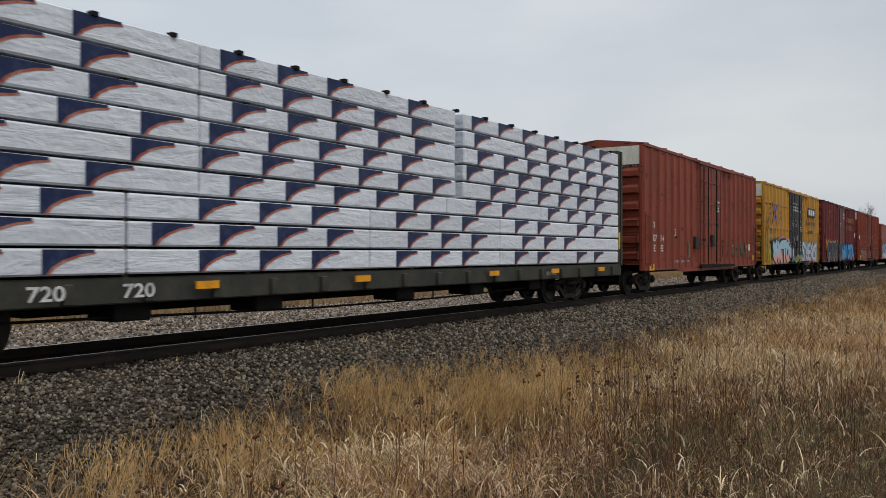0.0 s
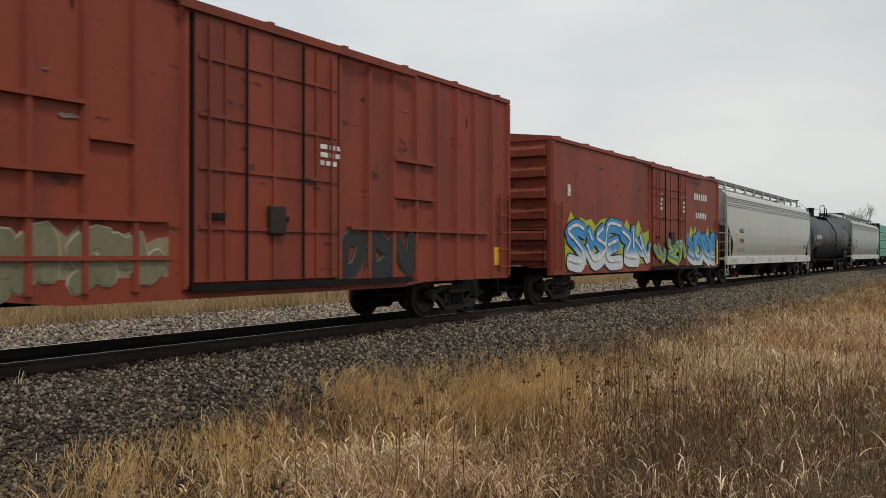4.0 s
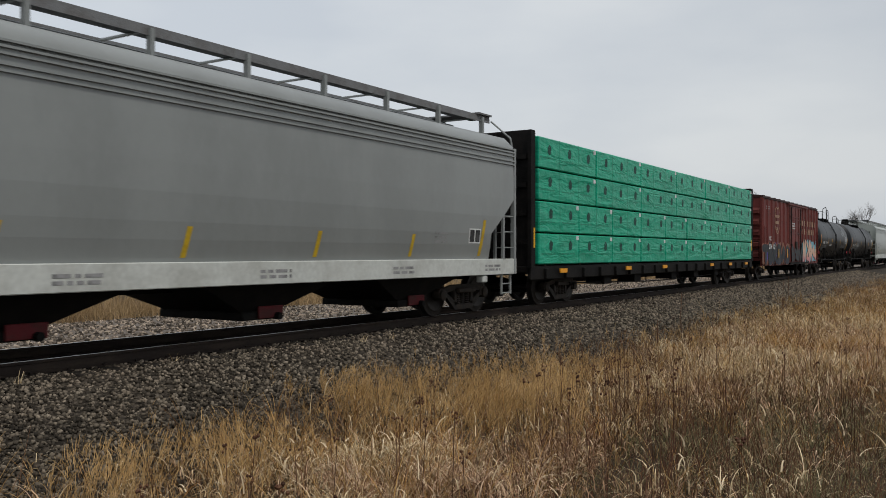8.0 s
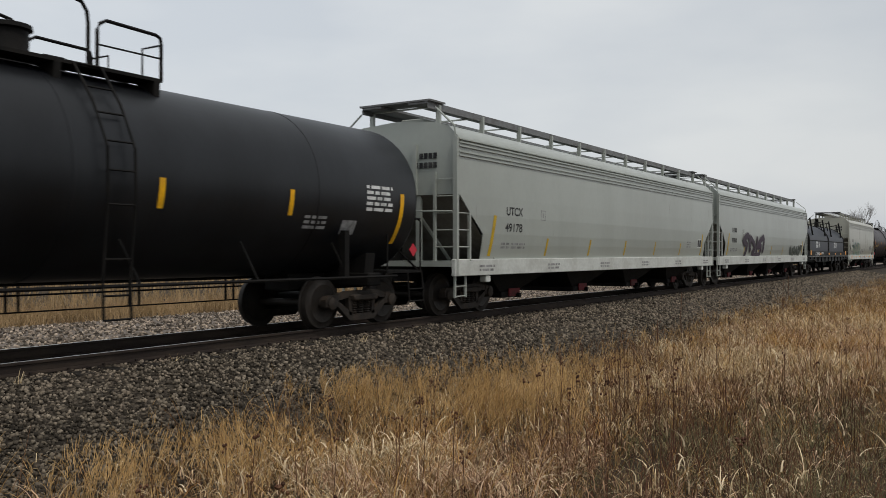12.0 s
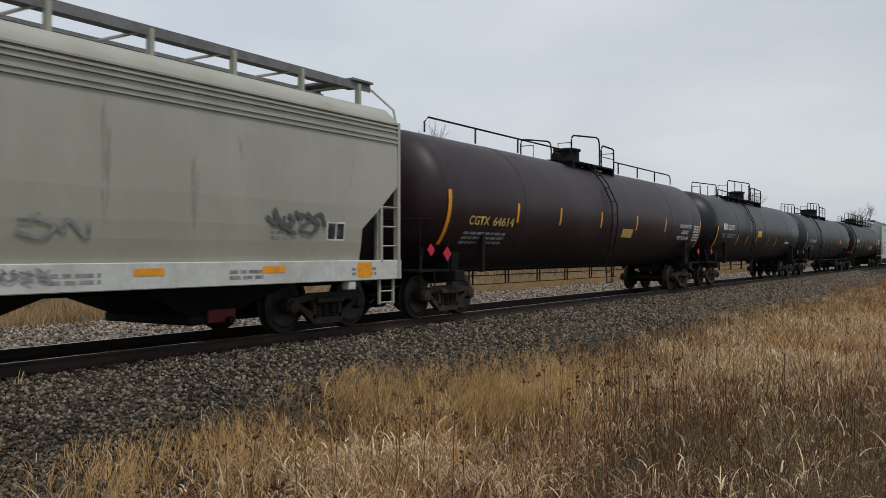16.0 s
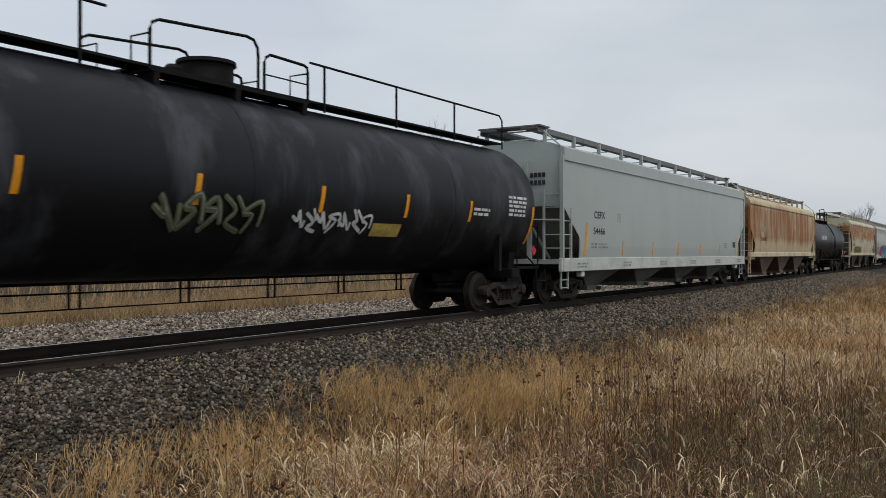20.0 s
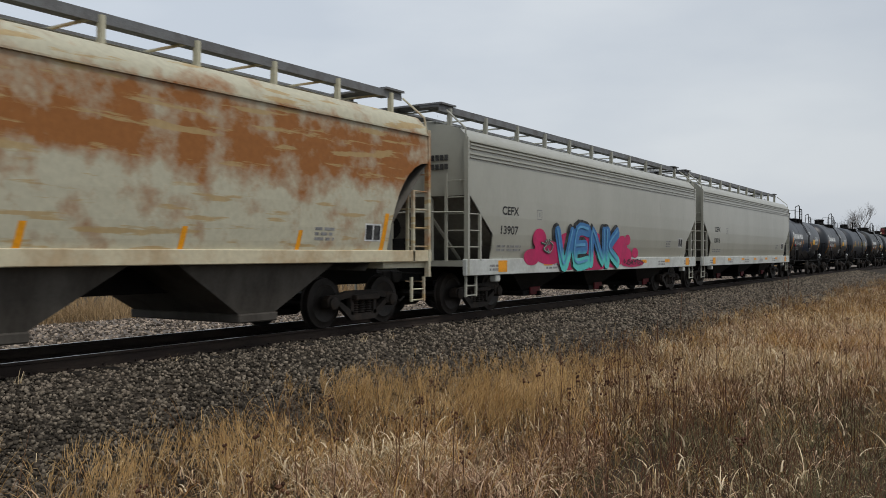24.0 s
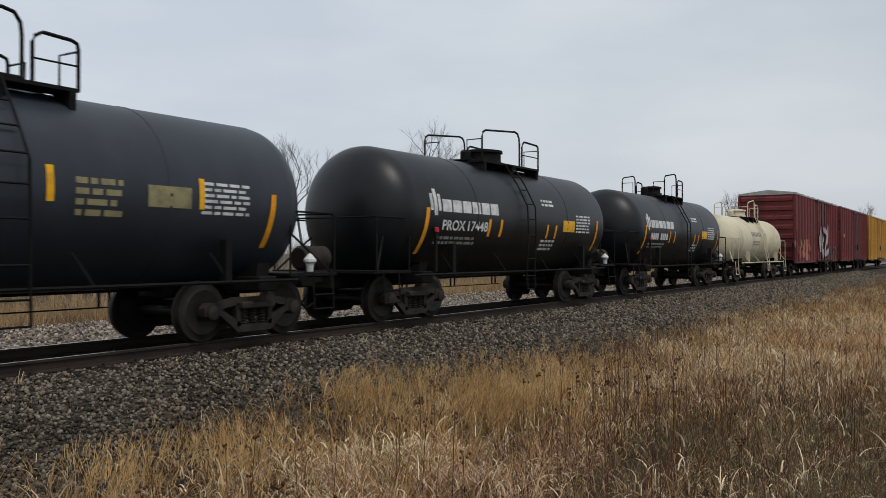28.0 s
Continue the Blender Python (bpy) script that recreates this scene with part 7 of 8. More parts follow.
# short black tank cars with block-letter names
for k, (a, b, tr, paint) in enumerate(((519.0, 532.1, (521.45, 529.85), BLUEBLACK), (532.1, 545.1, (534.4, 542.85), BLUEBLACK), (545.1, 558.35, (547.35, 556.05), SLATE2), (558.35, 571.7, (560.65, 569.35), BLACK), (571.7, 584.8, (574.1, 582.4), BLACK))):
    r, zc = (1.36, 2.18) if k != 3 else (1.4, 2.2)
    car, h, on = tank(a, b, tr, r, zc, paint, ("black short tank car with white block lettering" if k != 2 else "slate short tank car with patchy stencils"), short=True, dome=0.15, ladder_x=-0.2, dish=0.62, shell=1.0, dome_r=0.5 if k == 3 else 0.3, plat=(-1.25, 1.75) if k == 3 else None)
    if k != 2:
        g = Geo()
        for dx, w_, z0, z1 in ((-4.35, 0.1, 2.25, 2.6), (-4.21, 0.12, 2.15, 2.7), (-4.05, 0.1, 2.25, 2.6)):
            g.patch(on, dx, dx + w_, z0, z1, 0.005, 3)
        part("figure_emblem", g, WHITE, car, "white upright emblem")
        bars(car, on, -3.88, 2.24, 6, 0.41, 0.26, WHITE, 0.14)
        if k == 4:
            bars(car, on, -3.9, 1.84, 9, 0.2, 0.22, WHITE, 0.18, (4,))
        else:
            words(car, "PROX", on, -3.87, 1.85, 0.22, WHITE, 0.92)
            words(car, ("14180", "14112", "", "17448")[k], on, -2.83, 1.85, 0.22, WHITE, 0.87)
        part("marker_post", Geo().box(-4.2, -4.13, -1.42, -1.37, 0.98, 1.85), UNDER, car)
        part("marker_lamp", Geo().box(-4.22, -4.1, -1.44, -1.4, 1.8, 1.9, 0.01), PLACARD, car, "small red marker on a post")
        lines(car, on, -4.1, 1.66, 2, 1.7, 0.06, GREYSTEN, 201 + k)
        stripe(car, on, (-1.95, -1.4), 1.75, 2.15, AMBER, 0.11, 0.08)
        stripe(car, on, (1.1, 1.6), 1.75, 2.1, AMBER, 0.1, 0.08)
        lines(car, on, 0.9, 1.65, 3, 0.8, 0.06, WHITE, 211 + k)
        part("yellow_sign", Geo().patch(on, 2.1, 2.85, 1.94, 2.24, 0.006, 3), REFLECT, car, "plain yellow sign")
        lines(car, on, 0.9, 2.68, 2, 0.7, 0.06, WHITE, 221 + k)
    else:
        bars(car, on, -4.5, 1.9, 9, 0.2, 0.22, DIMYEL, skip=(4,))
        stripe(car, on, (-3.55, -1.45, 0.5, 2.9), 2.0, 2.45, REFLECT, 0.1)
        lines(car, on, 0.9, 2.25, 4, 0.7, 0.08, DIMYEL, 204)
        part("yellow_sign", Geo().patch(on, 2.0, 2.75, 2.0, 2.3, 0.006, 5), DIMYEL, car)
    lines(car, on, 2.95, 2.36, 6, 0.95, 0.045, WHITE, 231 + k, 1.9)
    stripe(car, on, (-4.62,), 1.35, 2.3, AMBER, 0.13, 0.12)
    stripe(car, on, (4.3,), 1.45, 2.3, AMBER, 0.11, 0.1)
    g = Geo()
    g.lathe([(h - 0.95, 0.18), (h - 0.9, 0.22), (h - 0.3, 0.22), (h - 0.25, 0.18)], "x", (0, -0.75, 1.28), 14)
    part("air_reservoir", g, FRAME, car, "grey cylinder on the end platform", smooth=True)
    g = Geo()
    g.lathe([(1.05, 0.06), (1.18, 0.07), (1.22, 0.11), (1.26, 0.11), (1.36, 0.02)], "z", (h - 1.15, -1.2, 0), 12)
    part("vent_cap", g, WHITE, car, "white capped vent")
    if k == 0:
        graffiti(car, on, -1.3, 1.2, 1.45, 2.05, "2623", flatpaint("dim_blue_spray", (0.03, 0.06, 0.12)), None, None, None, 241, 0.16)
car, h, on = tank(584.8, 597.6, (587.2, 595.2), 1.2, 2.0, CREAM, "cream-painted short tank car with railed dome", short=True, dome=0.1, ladder_x=0.5, dish=0.6, rail_mat=CREAM, dome_r=0.45)
bars(car, on, -1.6, 2.2, 7, 0.3, 0.22, GREYSTEN)
lines(car, on, -1.4, 1.9, 2, 1.5, 0.08, GREYSTEN, 251)

# last boxcars
car, h, on = boxcar(598.5, 614.5, 4.8, BROWN, "dull maroon boxcar with orange and white graffiti", 7, (-0.06, 0.14), roof_mat=ROOFG)
graffiti(car, onp, -h + 0.2, -h + 4.2, 0.95, 2.3, "253", CORAL, flatpaint("ash_spray", (0.4, 0.36, 0.36)), ORANGE, None, 261)
graffiti(car, flat(1.70), -0.6, 2.6, 0.95, 3.3, "25", flatpaint("ash_pink_spray", (0.5, 0.42, 0.44)), CHAR, None, None, 262, 0.16)
graffiti(car, onp, 3.2, 7.2, 0.95, 1.9, "353", CHAR, LILAC, None, None, 263)
car, h, on = boxcar(616.2, 632.1, 4.8, BROWN, "dull maroon boxcar with ribbed sides", 7, (-0.06, 0.14))
bars(car, onp, -h + 1.2, 2.6, 4, 0.3, 0.28, WHITE)
car, h, on = boxcar(633.8, 649.6, 4.8, YELLOW, "yellow boxcar at the tail of the view", 6, (-0.08, 0.12), bands=True)
bars(car, onp, -h + 1.2, 2.6, 4, 0.3, 0.28, INK)


# ---- trees and brush ----
def limb(g, p, d, length, r, depth, rnd, spread):
    n = 3
    pts, q = [p], Vector(p)
    dd = Vector(d)
    for i in range(n):
        dd = (dd + Vector((rnd.uniform(-1, 1), rnd.uniform(-1, 1), rnd.uniform(-0.5, 0.9))) * 0.16).normalized()
        q = q + dd * length / n
        pts.append(tuple(q))
    g.tube(pts, r, 5 if depth > 2 else 4 if depth > 1 else 3, r * 0.55)
    if depth == 0:
        return
    for i in range(rnd.choice((2, 3, 3, 4) if depth > 1 else (2, 3, 4))):
        t = rnd.uniform(0.35, 1.0)
        k = min(int(t * n), n - 1)
        s = Vector(pts[k]).lerp(Vector(pts[k + 1]), t * n - k)
        nd = (dd + Vector((rnd.uniform(-1, 1), rnd.uniform(-1, 1), rnd.uniform(-0.2, 0.8))) * spread).normalized()
        limb(g, tuple(s), nd, length * rnd.uniform(0.55, 0.8), r * 0.55, depth - 1, rnd, spread)


def bare_tree(x, y, tall, seed, depth=4, mat=None, r=None, label="bare leafless tree beyond the railway"):
    rnd = random.Random(seed)
    z = height(x, y) - 0.1
    tree = new("tree")
    tree.location = (x, y, z)
    tagged(tree, label, "tree", "bare trees")
    r = r or tall * 0.016
    g = Geo()
    p1 = (rnd.uniform(-0.1, 0.1) * tall * 0.3, rnd.uniform(-0.05, 0.05) * tall, tall * 0.36)
    p2 = (p1[0] + rnd.uniform(-0.3, 0.3), p1[1] + rnd.uniform(-0.3, 0.3), tall * 0.6)
    g.tube([(0, 0, 0), (p1[0] * 0.4, p1[1] * 0.4, tall * 0.15), p1, p2], r, 8, r * 0.5)
    part("trunk", g, mat or BARK, tree)
    g = Geo()
    for i in range(7):
        t = rnd.uniform(0.3, 1.0)
        s = Vector(p1).lerp(Vector(p2), t)
        a = rnd.uniform(0, 2 * math.pi)
        limb(g, tuple(s), (math.cos(a) * 0.6, math.sin(a) * 0.6, rnd.uniform(0.6, 1.3)), tall * rnd.uniform(0.16, 0.24), r * 0.42, depth - 1, rnd, 0.75)
    part("crown", g, mat or BARK, tree)
    return tree


for x, y, tall, seed in ((22.8, 27.6, 9.2, 301), (22.2, 15.8, 5.6, 302), (36.4, 21.0, 9.3, 303), (38.8, 14.2, 9.4, 304), (31.0, 33.0, 7.0, 309)):
    bare_tree(x, y, tall, seed, 5, r=tall * 0.011)
for x, y, tall, seed in ((147, 23, 13.6, 305), (155, 27, 13.0, 310), (229, 15.5, 15.0, 306), (240, 19, 13.0, 307), (262, 21, 13.0, 308)):
    bare_tree(x, y, tall, seed, 5, HAZEBARK, tall * 0.012, "distant bare tree with haze greyed into its colour")


# ---- stems, leaves and stones, made in bulk ----
def fast_mesh(name, verts, quads, mat):
    me = bpy.data.meshes.new(name)
    n, k = len(verts), len(quads)
    me.vertices.add(n)
    me.vertices.foreach_set("co", verts.astype(np.float32).ravel())
    me.loops.add(k * 4)
    me.loops.foreach_set("vertex_index", quads.astype(np.int32).ravel())
    me.polygons.add(k)
    me.polygons.foreach_set("loop_start", np.arange(k, dtype=np.int32) * 4)
    me.polygons.foreach_set("loop_total", np.full(k, 4, np.int32))
    me.materials.append(mat)
    me.update(calc_edges=True)
    me.validate()
    return me


def blades(name, base, tall, width, lean, curl, mat, label, category, seg=4, seed=1, flop=0.0, az=None):
    """Ribbon-like stems that rise from base, lean and curl over."""
    rng = np.random.default_rng(seed)
    n = len(base)
    if az is None:
        az = np.array([6.5 * noise.noise((a * 0.7, b_ * 0.7, 50 + seed)) for a, b_ in base[:, :2]]) + rng.normal(0, 1.1, n)
    d = np.stack([np.cos(az), np.sin(az)], 1)
    turn = rng.uniform(0, np.pi, n)
    side = np.stack([np.cos(turn), np.sin(turn), np.zeros(n)], 1)
    ang = rng.uniform(0, 1, n) * lean
    bend = rng.uniform(0.2, 1, n) * curl + (rng.random(n) < 0.3) * flop
    p = base.copy()
    rows = []
    for i in range(seg + 1):
        t = i / seg
        w = (width * (1 - t) ** 0.7 + 0.0008)[:, None]
        rows.append(np.stack([p - side * w, p + side * w], 1))
        a = ang + bend * t * 1.6
        st = (tall / seg)[:, None]
        p = p + np.concatenate([d * np.sin(a)[:, None], np.cos(a)[:, None]], 1) * st
    v = np.stack(rows, 1).reshape(n, -1, 3)
    k = (seg + 1) * 2
    quad = np.array([[2 * i, 2 * i + 1, 2 * i + 3, 2 * i + 2] for i in range(seg)])
    q = (np.arange(n)[:, None, None] * k + quad[None]).reshape(-1, 4)
    ob = new(name, fast_mesh(name, v.reshape(-1, 3), q, mat))
    return tagged(ob, label, category, kind="stuff")


def strip(n, x0, x1, y0, y1, rng, near=1.0):
    """Random spots, thinning out with distance along the track."""
    u = rng.random(n)
    x = x0 + (x1 - x0) * u ** near
    y = y0 + (y1 - y0) * rng.random(n)
    return x, y


def bed_z(y):
    return np.interp(y, [-5.2, -4.7, -3.2, -1.95, -1.45, -0.9, 0.9, 1.4, 2.0, 3.0, 3.6], [-0.9, -0.79, -0.54, -0.3, -0.215, -0.195, -0.25, -0.24, -0.32, -0.52, -0.6])


def verge(n, x1, near, seed, edge=-4.25, keep=None):
    """Spots in the grass of the near verge."""
    rng = np.random.default_rng(seed)
    x, y = strip(n, 0.5, x1, -12.0, edge + 0.6, rng, near)
    ok = (y > EYE[1] - 0.3 + 0.06 * x) & (np.hypot(x, y - EYE[1]) > 4.6)
    wob = np.array([0.5 * noise.noise((a * 0.35, 0, 7)) + 0.35 * noise.noise((a * 1.3, 3, 7)) for a in x])
    ok &= y < edge + 0.5 * np.exp(-((x - 9.2) / 2.8) ** 2) + wob - 0.5 * rng.random(n) + (rng.random(n) ** 4) * 0.9
    dens = np.array([noise.noise((a * 0.9, c * 0.9, 30 + seed)) for a, c in zip(x, y)])
    ok &= rng.random(n) < 0.62 + 0.75 * dens
    if keep is not None:
        ok &= keep(x, y)
    x, y = x[ok], y[ok]
    return np.stack([x, y, np.maximum(-0.84, bed_z(y) - 0.02)], 1), rng


def clump(x, y, s, o):
    return np.array([noise.noise((a * s, b * s, o)) for a, b in zip(x, y)])


def spots(x, y, places):
    """Weight of a kind of grass round the places where it grows."""
    return sum(np.exp(-((x - px) ** 2 + (y - py) ** 2) / r ** 2) for px, py, r in places)


STRAW_AT = ((5.5, -6.2, 1.0), (6.9, -6.0, 0.7), (13.8, -7.2, 1.2), (4.6, -7.3, 0.6), (11.5, -6.4, 0.8), (17.0, -7.2, 2.2), (8.2, -9.3, 0.5), (7.0, -9.0, 0.4), (27, -7, 4))
ROSY_AT = ((6.2, -7.0, 1.2), (5.6, -7.9, 1.0), (7.6, -7.3, 0.8), (13.5, -8.2, 1.4), (18.5, -9.0, 2.0), (24, -8, 4))
TAWNY_AT = ((7.3, -6.0, 0.8), (20, -8.0, 3.0), (30, -7.5, 5.0), (9.6, -5.4, 0.9))
GOLD_AT = ((4.6, -5.25, 0.42), (9.4, -5.9, 1.15), (8.5, -4.8, 0.8), (5.4, -5.2, 0.5), (12.4, -5.3, 1.0), (11.0, -5.2, 0.9))
DARK_AT = ((4.7, -5.6, 0.5), (6.0, -9.1, 0.9), (3.6, -6.0, 0.7), (7.4, -9.7, 1.5), (9.2, -9.4, 1.5), (12.5, -10.2, 2.2), (7.6, -8.7, 0.9), (9.6, -8.9, 0.8),)
OLIVE_AT = ((9.6, -8.2, 0.9), (11.0, -9.3, 1.6), (7.6, -9.9, 1.2), (14.0, -8.6, 1.2), (10.5, -6.2, 0.7))
EVERY = ((0.0, 0.0, 1.0),)
LITTER_AT = ((8.0, -9.5, 4.0), (12.0, -10.0, 4.0))
STEM_AT = ((8.2, -8.0, 1.2), (10.5, -7.2, 1.5), (7.4, -9.6, 1.4), (12.5, -9.6, 2.0), (15, -5.2, 2.0))


def sown(n, far, near, seed, edge, places, base, gain):
    """Spots on the verge for one kind of grass, thick where it grows."""
    b, rng = verge(n, far, near, seed, edge)
    c = np.array([noise.noise((a * 0.8, c_ * 0.8, seed)) for a, c_ in b[:, :2]])
    w = base + gain * np.minimum(1.0, spots(b[:, 0], b[:, 1], places)) + 0.5 * base * c
    w = w * np.clip(0.75 + 1.5 * clump(b[:, 0], b[:, 1], 1.7, 61.0), 0.12, 1.35)
    fringe = np.clip((b[:, 1] + 6.8) / 1.2, 0, 1) * np.clip((b[:, 0] - 9.5) / 2.0, 0, 1)
    if places is STRAW_AT or places is ROSY_AT:
        w = w * (0.5 + 0.5 * np.clip((np.hypot(b[:, 0], b[:, 1] - EYE[1]) - 6.5) / 6, 0, 1))
    if places is not STEM_AT and places is not LITTER_AT and places is not OLIVE_AT:
        w = w * (1 - 0.4 * fringe)
        w = w * (1 - 0.82 * np.minimum(1.0, spots(b[:, 0], b[:, 1], DARK_AT)))
    b = b[rng.random(len(b)) < w]
    return b, rng, len(b)


def up(n, rng, lo, hi):
    return np.stack([np.zeros(n), np.zeros(n), rng.uniform(lo, hi, n)], 1)


def tussocks(name, n, far, near, seed, edge, places, base, gain, k, tall, width, lean, curl, mat, label, spread=0.08, lift=0.0, seg=5):
    """Tufts of one grass: leaves fan out from each crown and arch over, with gaps between the tufts."""
    b, rng, m = sown(n, far, near, seed, edge, places, base, gain)
    size = rng.uniform(0.55, 1.25, m) * (1 + 0.35 * clump(b[:, 0], b[:, 1], 1.1, seed))
    i = np.repeat(np.arange(m), k)
    q = m * k
    az, out = rng.uniform(0, 2 * np.pi, q), np.sqrt(rng.random(q))
    p = b[i] + np.stack([np.cos(az) * out, np.sin(az) * out, np.zeros(q)], 1) * (spread * (0.6 + 0.6 * size[i]))[:, None]
    p[:, 2] += lift * rng.random(q) * size[i]
    far_ = 1 + b[i, 0] * 0.02
    blades(name, p, rng.uniform(*tall, q) * size[i], rng.uniform(*width, q) * far_, lean * (0.25 + 0.75 * out), curl, mat, label, "grass", seg, seed + 1, 0.9, az + rng.normal(0, 0.5, q))


tussocks("tall_dry_grass", 26000, 90, 1.75, 401, -4.15, EVERY, 0.42, 0.0, 12, (0.26, 0.62), (0.0018, 0.0042), 0.75, 0.9, DRY, "tall tan dry grass on the verge", 0.11)
tussocks("tawny_grass", 22000, 60, 1.7, 403, -4.4, TAWNY_AT, 0.1, 0.8, 13, (0.22, 0.55), (0.002, 0.0045), 0.7, 0.9, TAWNY, "tawny orange-brown dry grass")
tussocks("pale_curled_leaves", 70000, 55, 1.7, 411, -4.5, STRAW_AT, 0.06, 0.85, 13, (0.12, 0.34), (0.003, 0.0068), 1.5, 2.1, PALE, "pale curled dead grass leaves", 0.09, 0.22)
tussocks("rosy_dead_grass", 74000, 55, 1.7, 413, -4.9, ROSY_AT, 0.08, 0.85, 13, (0.12, 0.32), (0.0028, 0.006), 1.5, 2.0, ROSY, "rosy tan dead grass lying over", 0.09, 0.2)
tussocks("olive_grass", 34000, 40, 1.6, 417, -5.2, OLIVE_AT, 0.05, 0.75, 12, (0.12, 0.34), (0.002, 0.0042), 1.1, 1.4, OLIVE, "grey-green grass low in the tangle", 0.09, 0.08)
tussocks("grass_litter", 26000, 50, 1.7, 419, -4.6, LITTER_AT, 0.4, 0.6, 7, (0.06, 0.18), (0.002, 0.005), 1.9, 1.2, LITTER, "brown broken grass lying in the tangle", 0.14, 0.16, 3)
b, rng, n = sown(120000, 60, 1.7, 421, -4.4, STEM_AT, 0.09, 0.65)
blades("dark_weed_stems", b, rng.uniform(0.25, 0.8, n) * (1 + 0.3 * clump(b[:, 0], b[:, 1], 1.3, 3.0)), rng.uniform(0.0014, 0.003, n), 0.45, 0.3, STEM, "thin reddish-brown dead weed stems", "weeds", 3, 422)
b, rng = verge(1700, 25, 1.5, 415, -4.8)
n = len(b)
blades("broad_dead_leaves", b + up(n, rng, 0.15, 0.42), rng.uniform(0.15, 0.36, n), rng.uniform(0.005, 0.009, n), 1.3, 2.3, STRAWP, "broad bent straw-coloured leaves", "grass", 6, 416, 0.8)


def panicles():
    """Feathery golden tops: short hairs round the upper part of a stem, in patches."""
    b, rng, n = sown(120000, 35, 1.5, 425, -4.2, GOLD_AT, 0.02, 0.8)
    k = 13
    top = b + np.stack([rng.normal(0, 0.04, n), rng.normal(0, 0.04, n), rng.uniform(0.3, 0.66, n)], 1)
    hair = np.repeat(top, k, 0) + np.stack([rng.normal(0, 0.014, n * k), rng.normal(0, 0.014, n * k), rng.uniform(-0.2, 0.02, n * k)], 1)
    blades("golden_grass_tops", hair, rng.uniform(0.05, 0.13, n * k), rng.uniform(0.0009, 0.0019, n * k), 0.8, 0.6, GOLD, "feathery golden grass tops in patches", "grass", 2, 426)


panicles()
b, rng = verge(6000, 30, 1.6, 431, -5.0, lambda x, y: np.array([noise.noise((a * 0.5, c_ * 0.5, 20)) > 0.2 for a, c_ in zip(x, y)]))
n = len(b)
blades("green_grass_tufts", b, rng.uniform(0.15, 0.35, n), rng.uniform(0.002, 0.004, n), 0.6, 1.0, GREENB, "low green grass among the dead stems", "grass", 4, 432)


def seed_heads():
    rnd = random.Random(441)
    g = Geo()
    for i in range(150):
        x = 2.5 + 26 * rnd.random() ** 1.5
        y = rnd.uniform(max(-11.0 + 0.09 * x, -10.2), -5.3)
        if i % 3 == 0:
            x, y = rnd.gauss(9.3, 1.1), rnd.gauss(-7.4, 0.5)
        z = rnd.uniform(-0.12, 0.1)
        s = rnd.uniform(0.008, 0.016)
        g.tube([(x, y, -0.84), (x + rnd.uniform(-0.05, 0.05), y + rnd.uniform(-0.05, 0.05), z)], 0.003, 3)
        top = g.v[-1]
        for k in range(rnd.choice((2, 3, 5, 8))):
            ox, oy, oz = (rnd.uniform(-0.035, 0.035) for _ in range(3))
            g.lathe([(-s, s * 0.3), (0, s * 0.9), (s * 0.8, s * 0.3)], "z", (top[0] + ox, top[1] + oy, top[2] + oz), 5)
    tagged(new("weed_seed_heads", g.mesh("weed_seed_heads", STEM)), "dark dried weed seed heads on thin stems", "weeds", kind="stuff")


seed_heads()


def weed_stalk(x, y, tall, seed):
    rnd = random.Random(seed)
    z = max(-0.84, float(bed_z(y)))
    ob = tagged(new("weed_stalk"), "single tall dark dead weed stalk", "weed", "tall weed stalks")
    ob.location = (x, y, z - 0.03)
    part("stem", Geo().tube([(0, 0, 0), (rnd.uniform(-0.03, 0.03), 0.01, tall * 0.5), (rnd.uniform(-0.05, 0.05), 0.0, tall)], 0.011, 5, 0.006), STEM, ob)
    for i in range(4):
        a, zz = rnd.uniform(0, 6.3), tall * rnd.uniform(0.55, 0.95)
        part("twig", Geo().tube([(0, 0, zz), (0.1 * math.cos(a), 0.1 * math.sin(a), zz + 0.12)], 0.005, 4, 0.003), STEM, ob)


for x, y, tall, seed in ((21.6, -4.43, 1.15, 1), (34.9, -4.3, 1.1, 2), (36.5, -4.2, 1.2, 3), (17.5, -5.2, 0.85, 4), (26.0, -6.0, 0.95, 5)):
    weed_stalk(x, y, tall, seed)

# field beyond the gravel
rng = np.random.default_rng(451)
x, y = strip(42000, 8, 120, 10.1, 16.0, rng, 1.3)
b = np.stack([x, y, np.full(len(x), -0.72)], 1)
blades("field_grass", b, rng.uniform(0.35, 1.15, len(x)), rng.uniform(0.005, 0.009, len(x)), 0.9, 0.9, FIELD, "tall tan grass along the far side of the gravel", "grass", 2, 452)
x, y = strip(9000, 10, 300, 16, 60, rng, 1.4)
b = np.stack([x, y, np.full(len(x), -0.8)], 1)
blades("far_field_grass", b, rng.uniform(0.7, 1.4, len(x)), rng.uniform(0.02, 0.05, len(x)), 0.4, 0.5, FIELD, "tan field grass in the distance", "grass", 2, 453)
x, y = strip(16000, 5, 420, 58, 75, rng, 1.2)
b = np.stack([x, y, np.full(len(x), -0.8)], 1)
blades("brush_thicket", b, rng.uniform(3.0, 5.6, len(x)), rng.uniform(0.02, 0.05, len(x)), 0.5, 0.35, HAZEBRUSH, "leafless brush along the edge of the field, haze greyed into its colour", "brush", 3, 454)
x, y = strip(9000, 215, 700, 14, 60, rng, 1.2)
b = np.stack([x, y, np.full(len(x), -0.8)], 1)
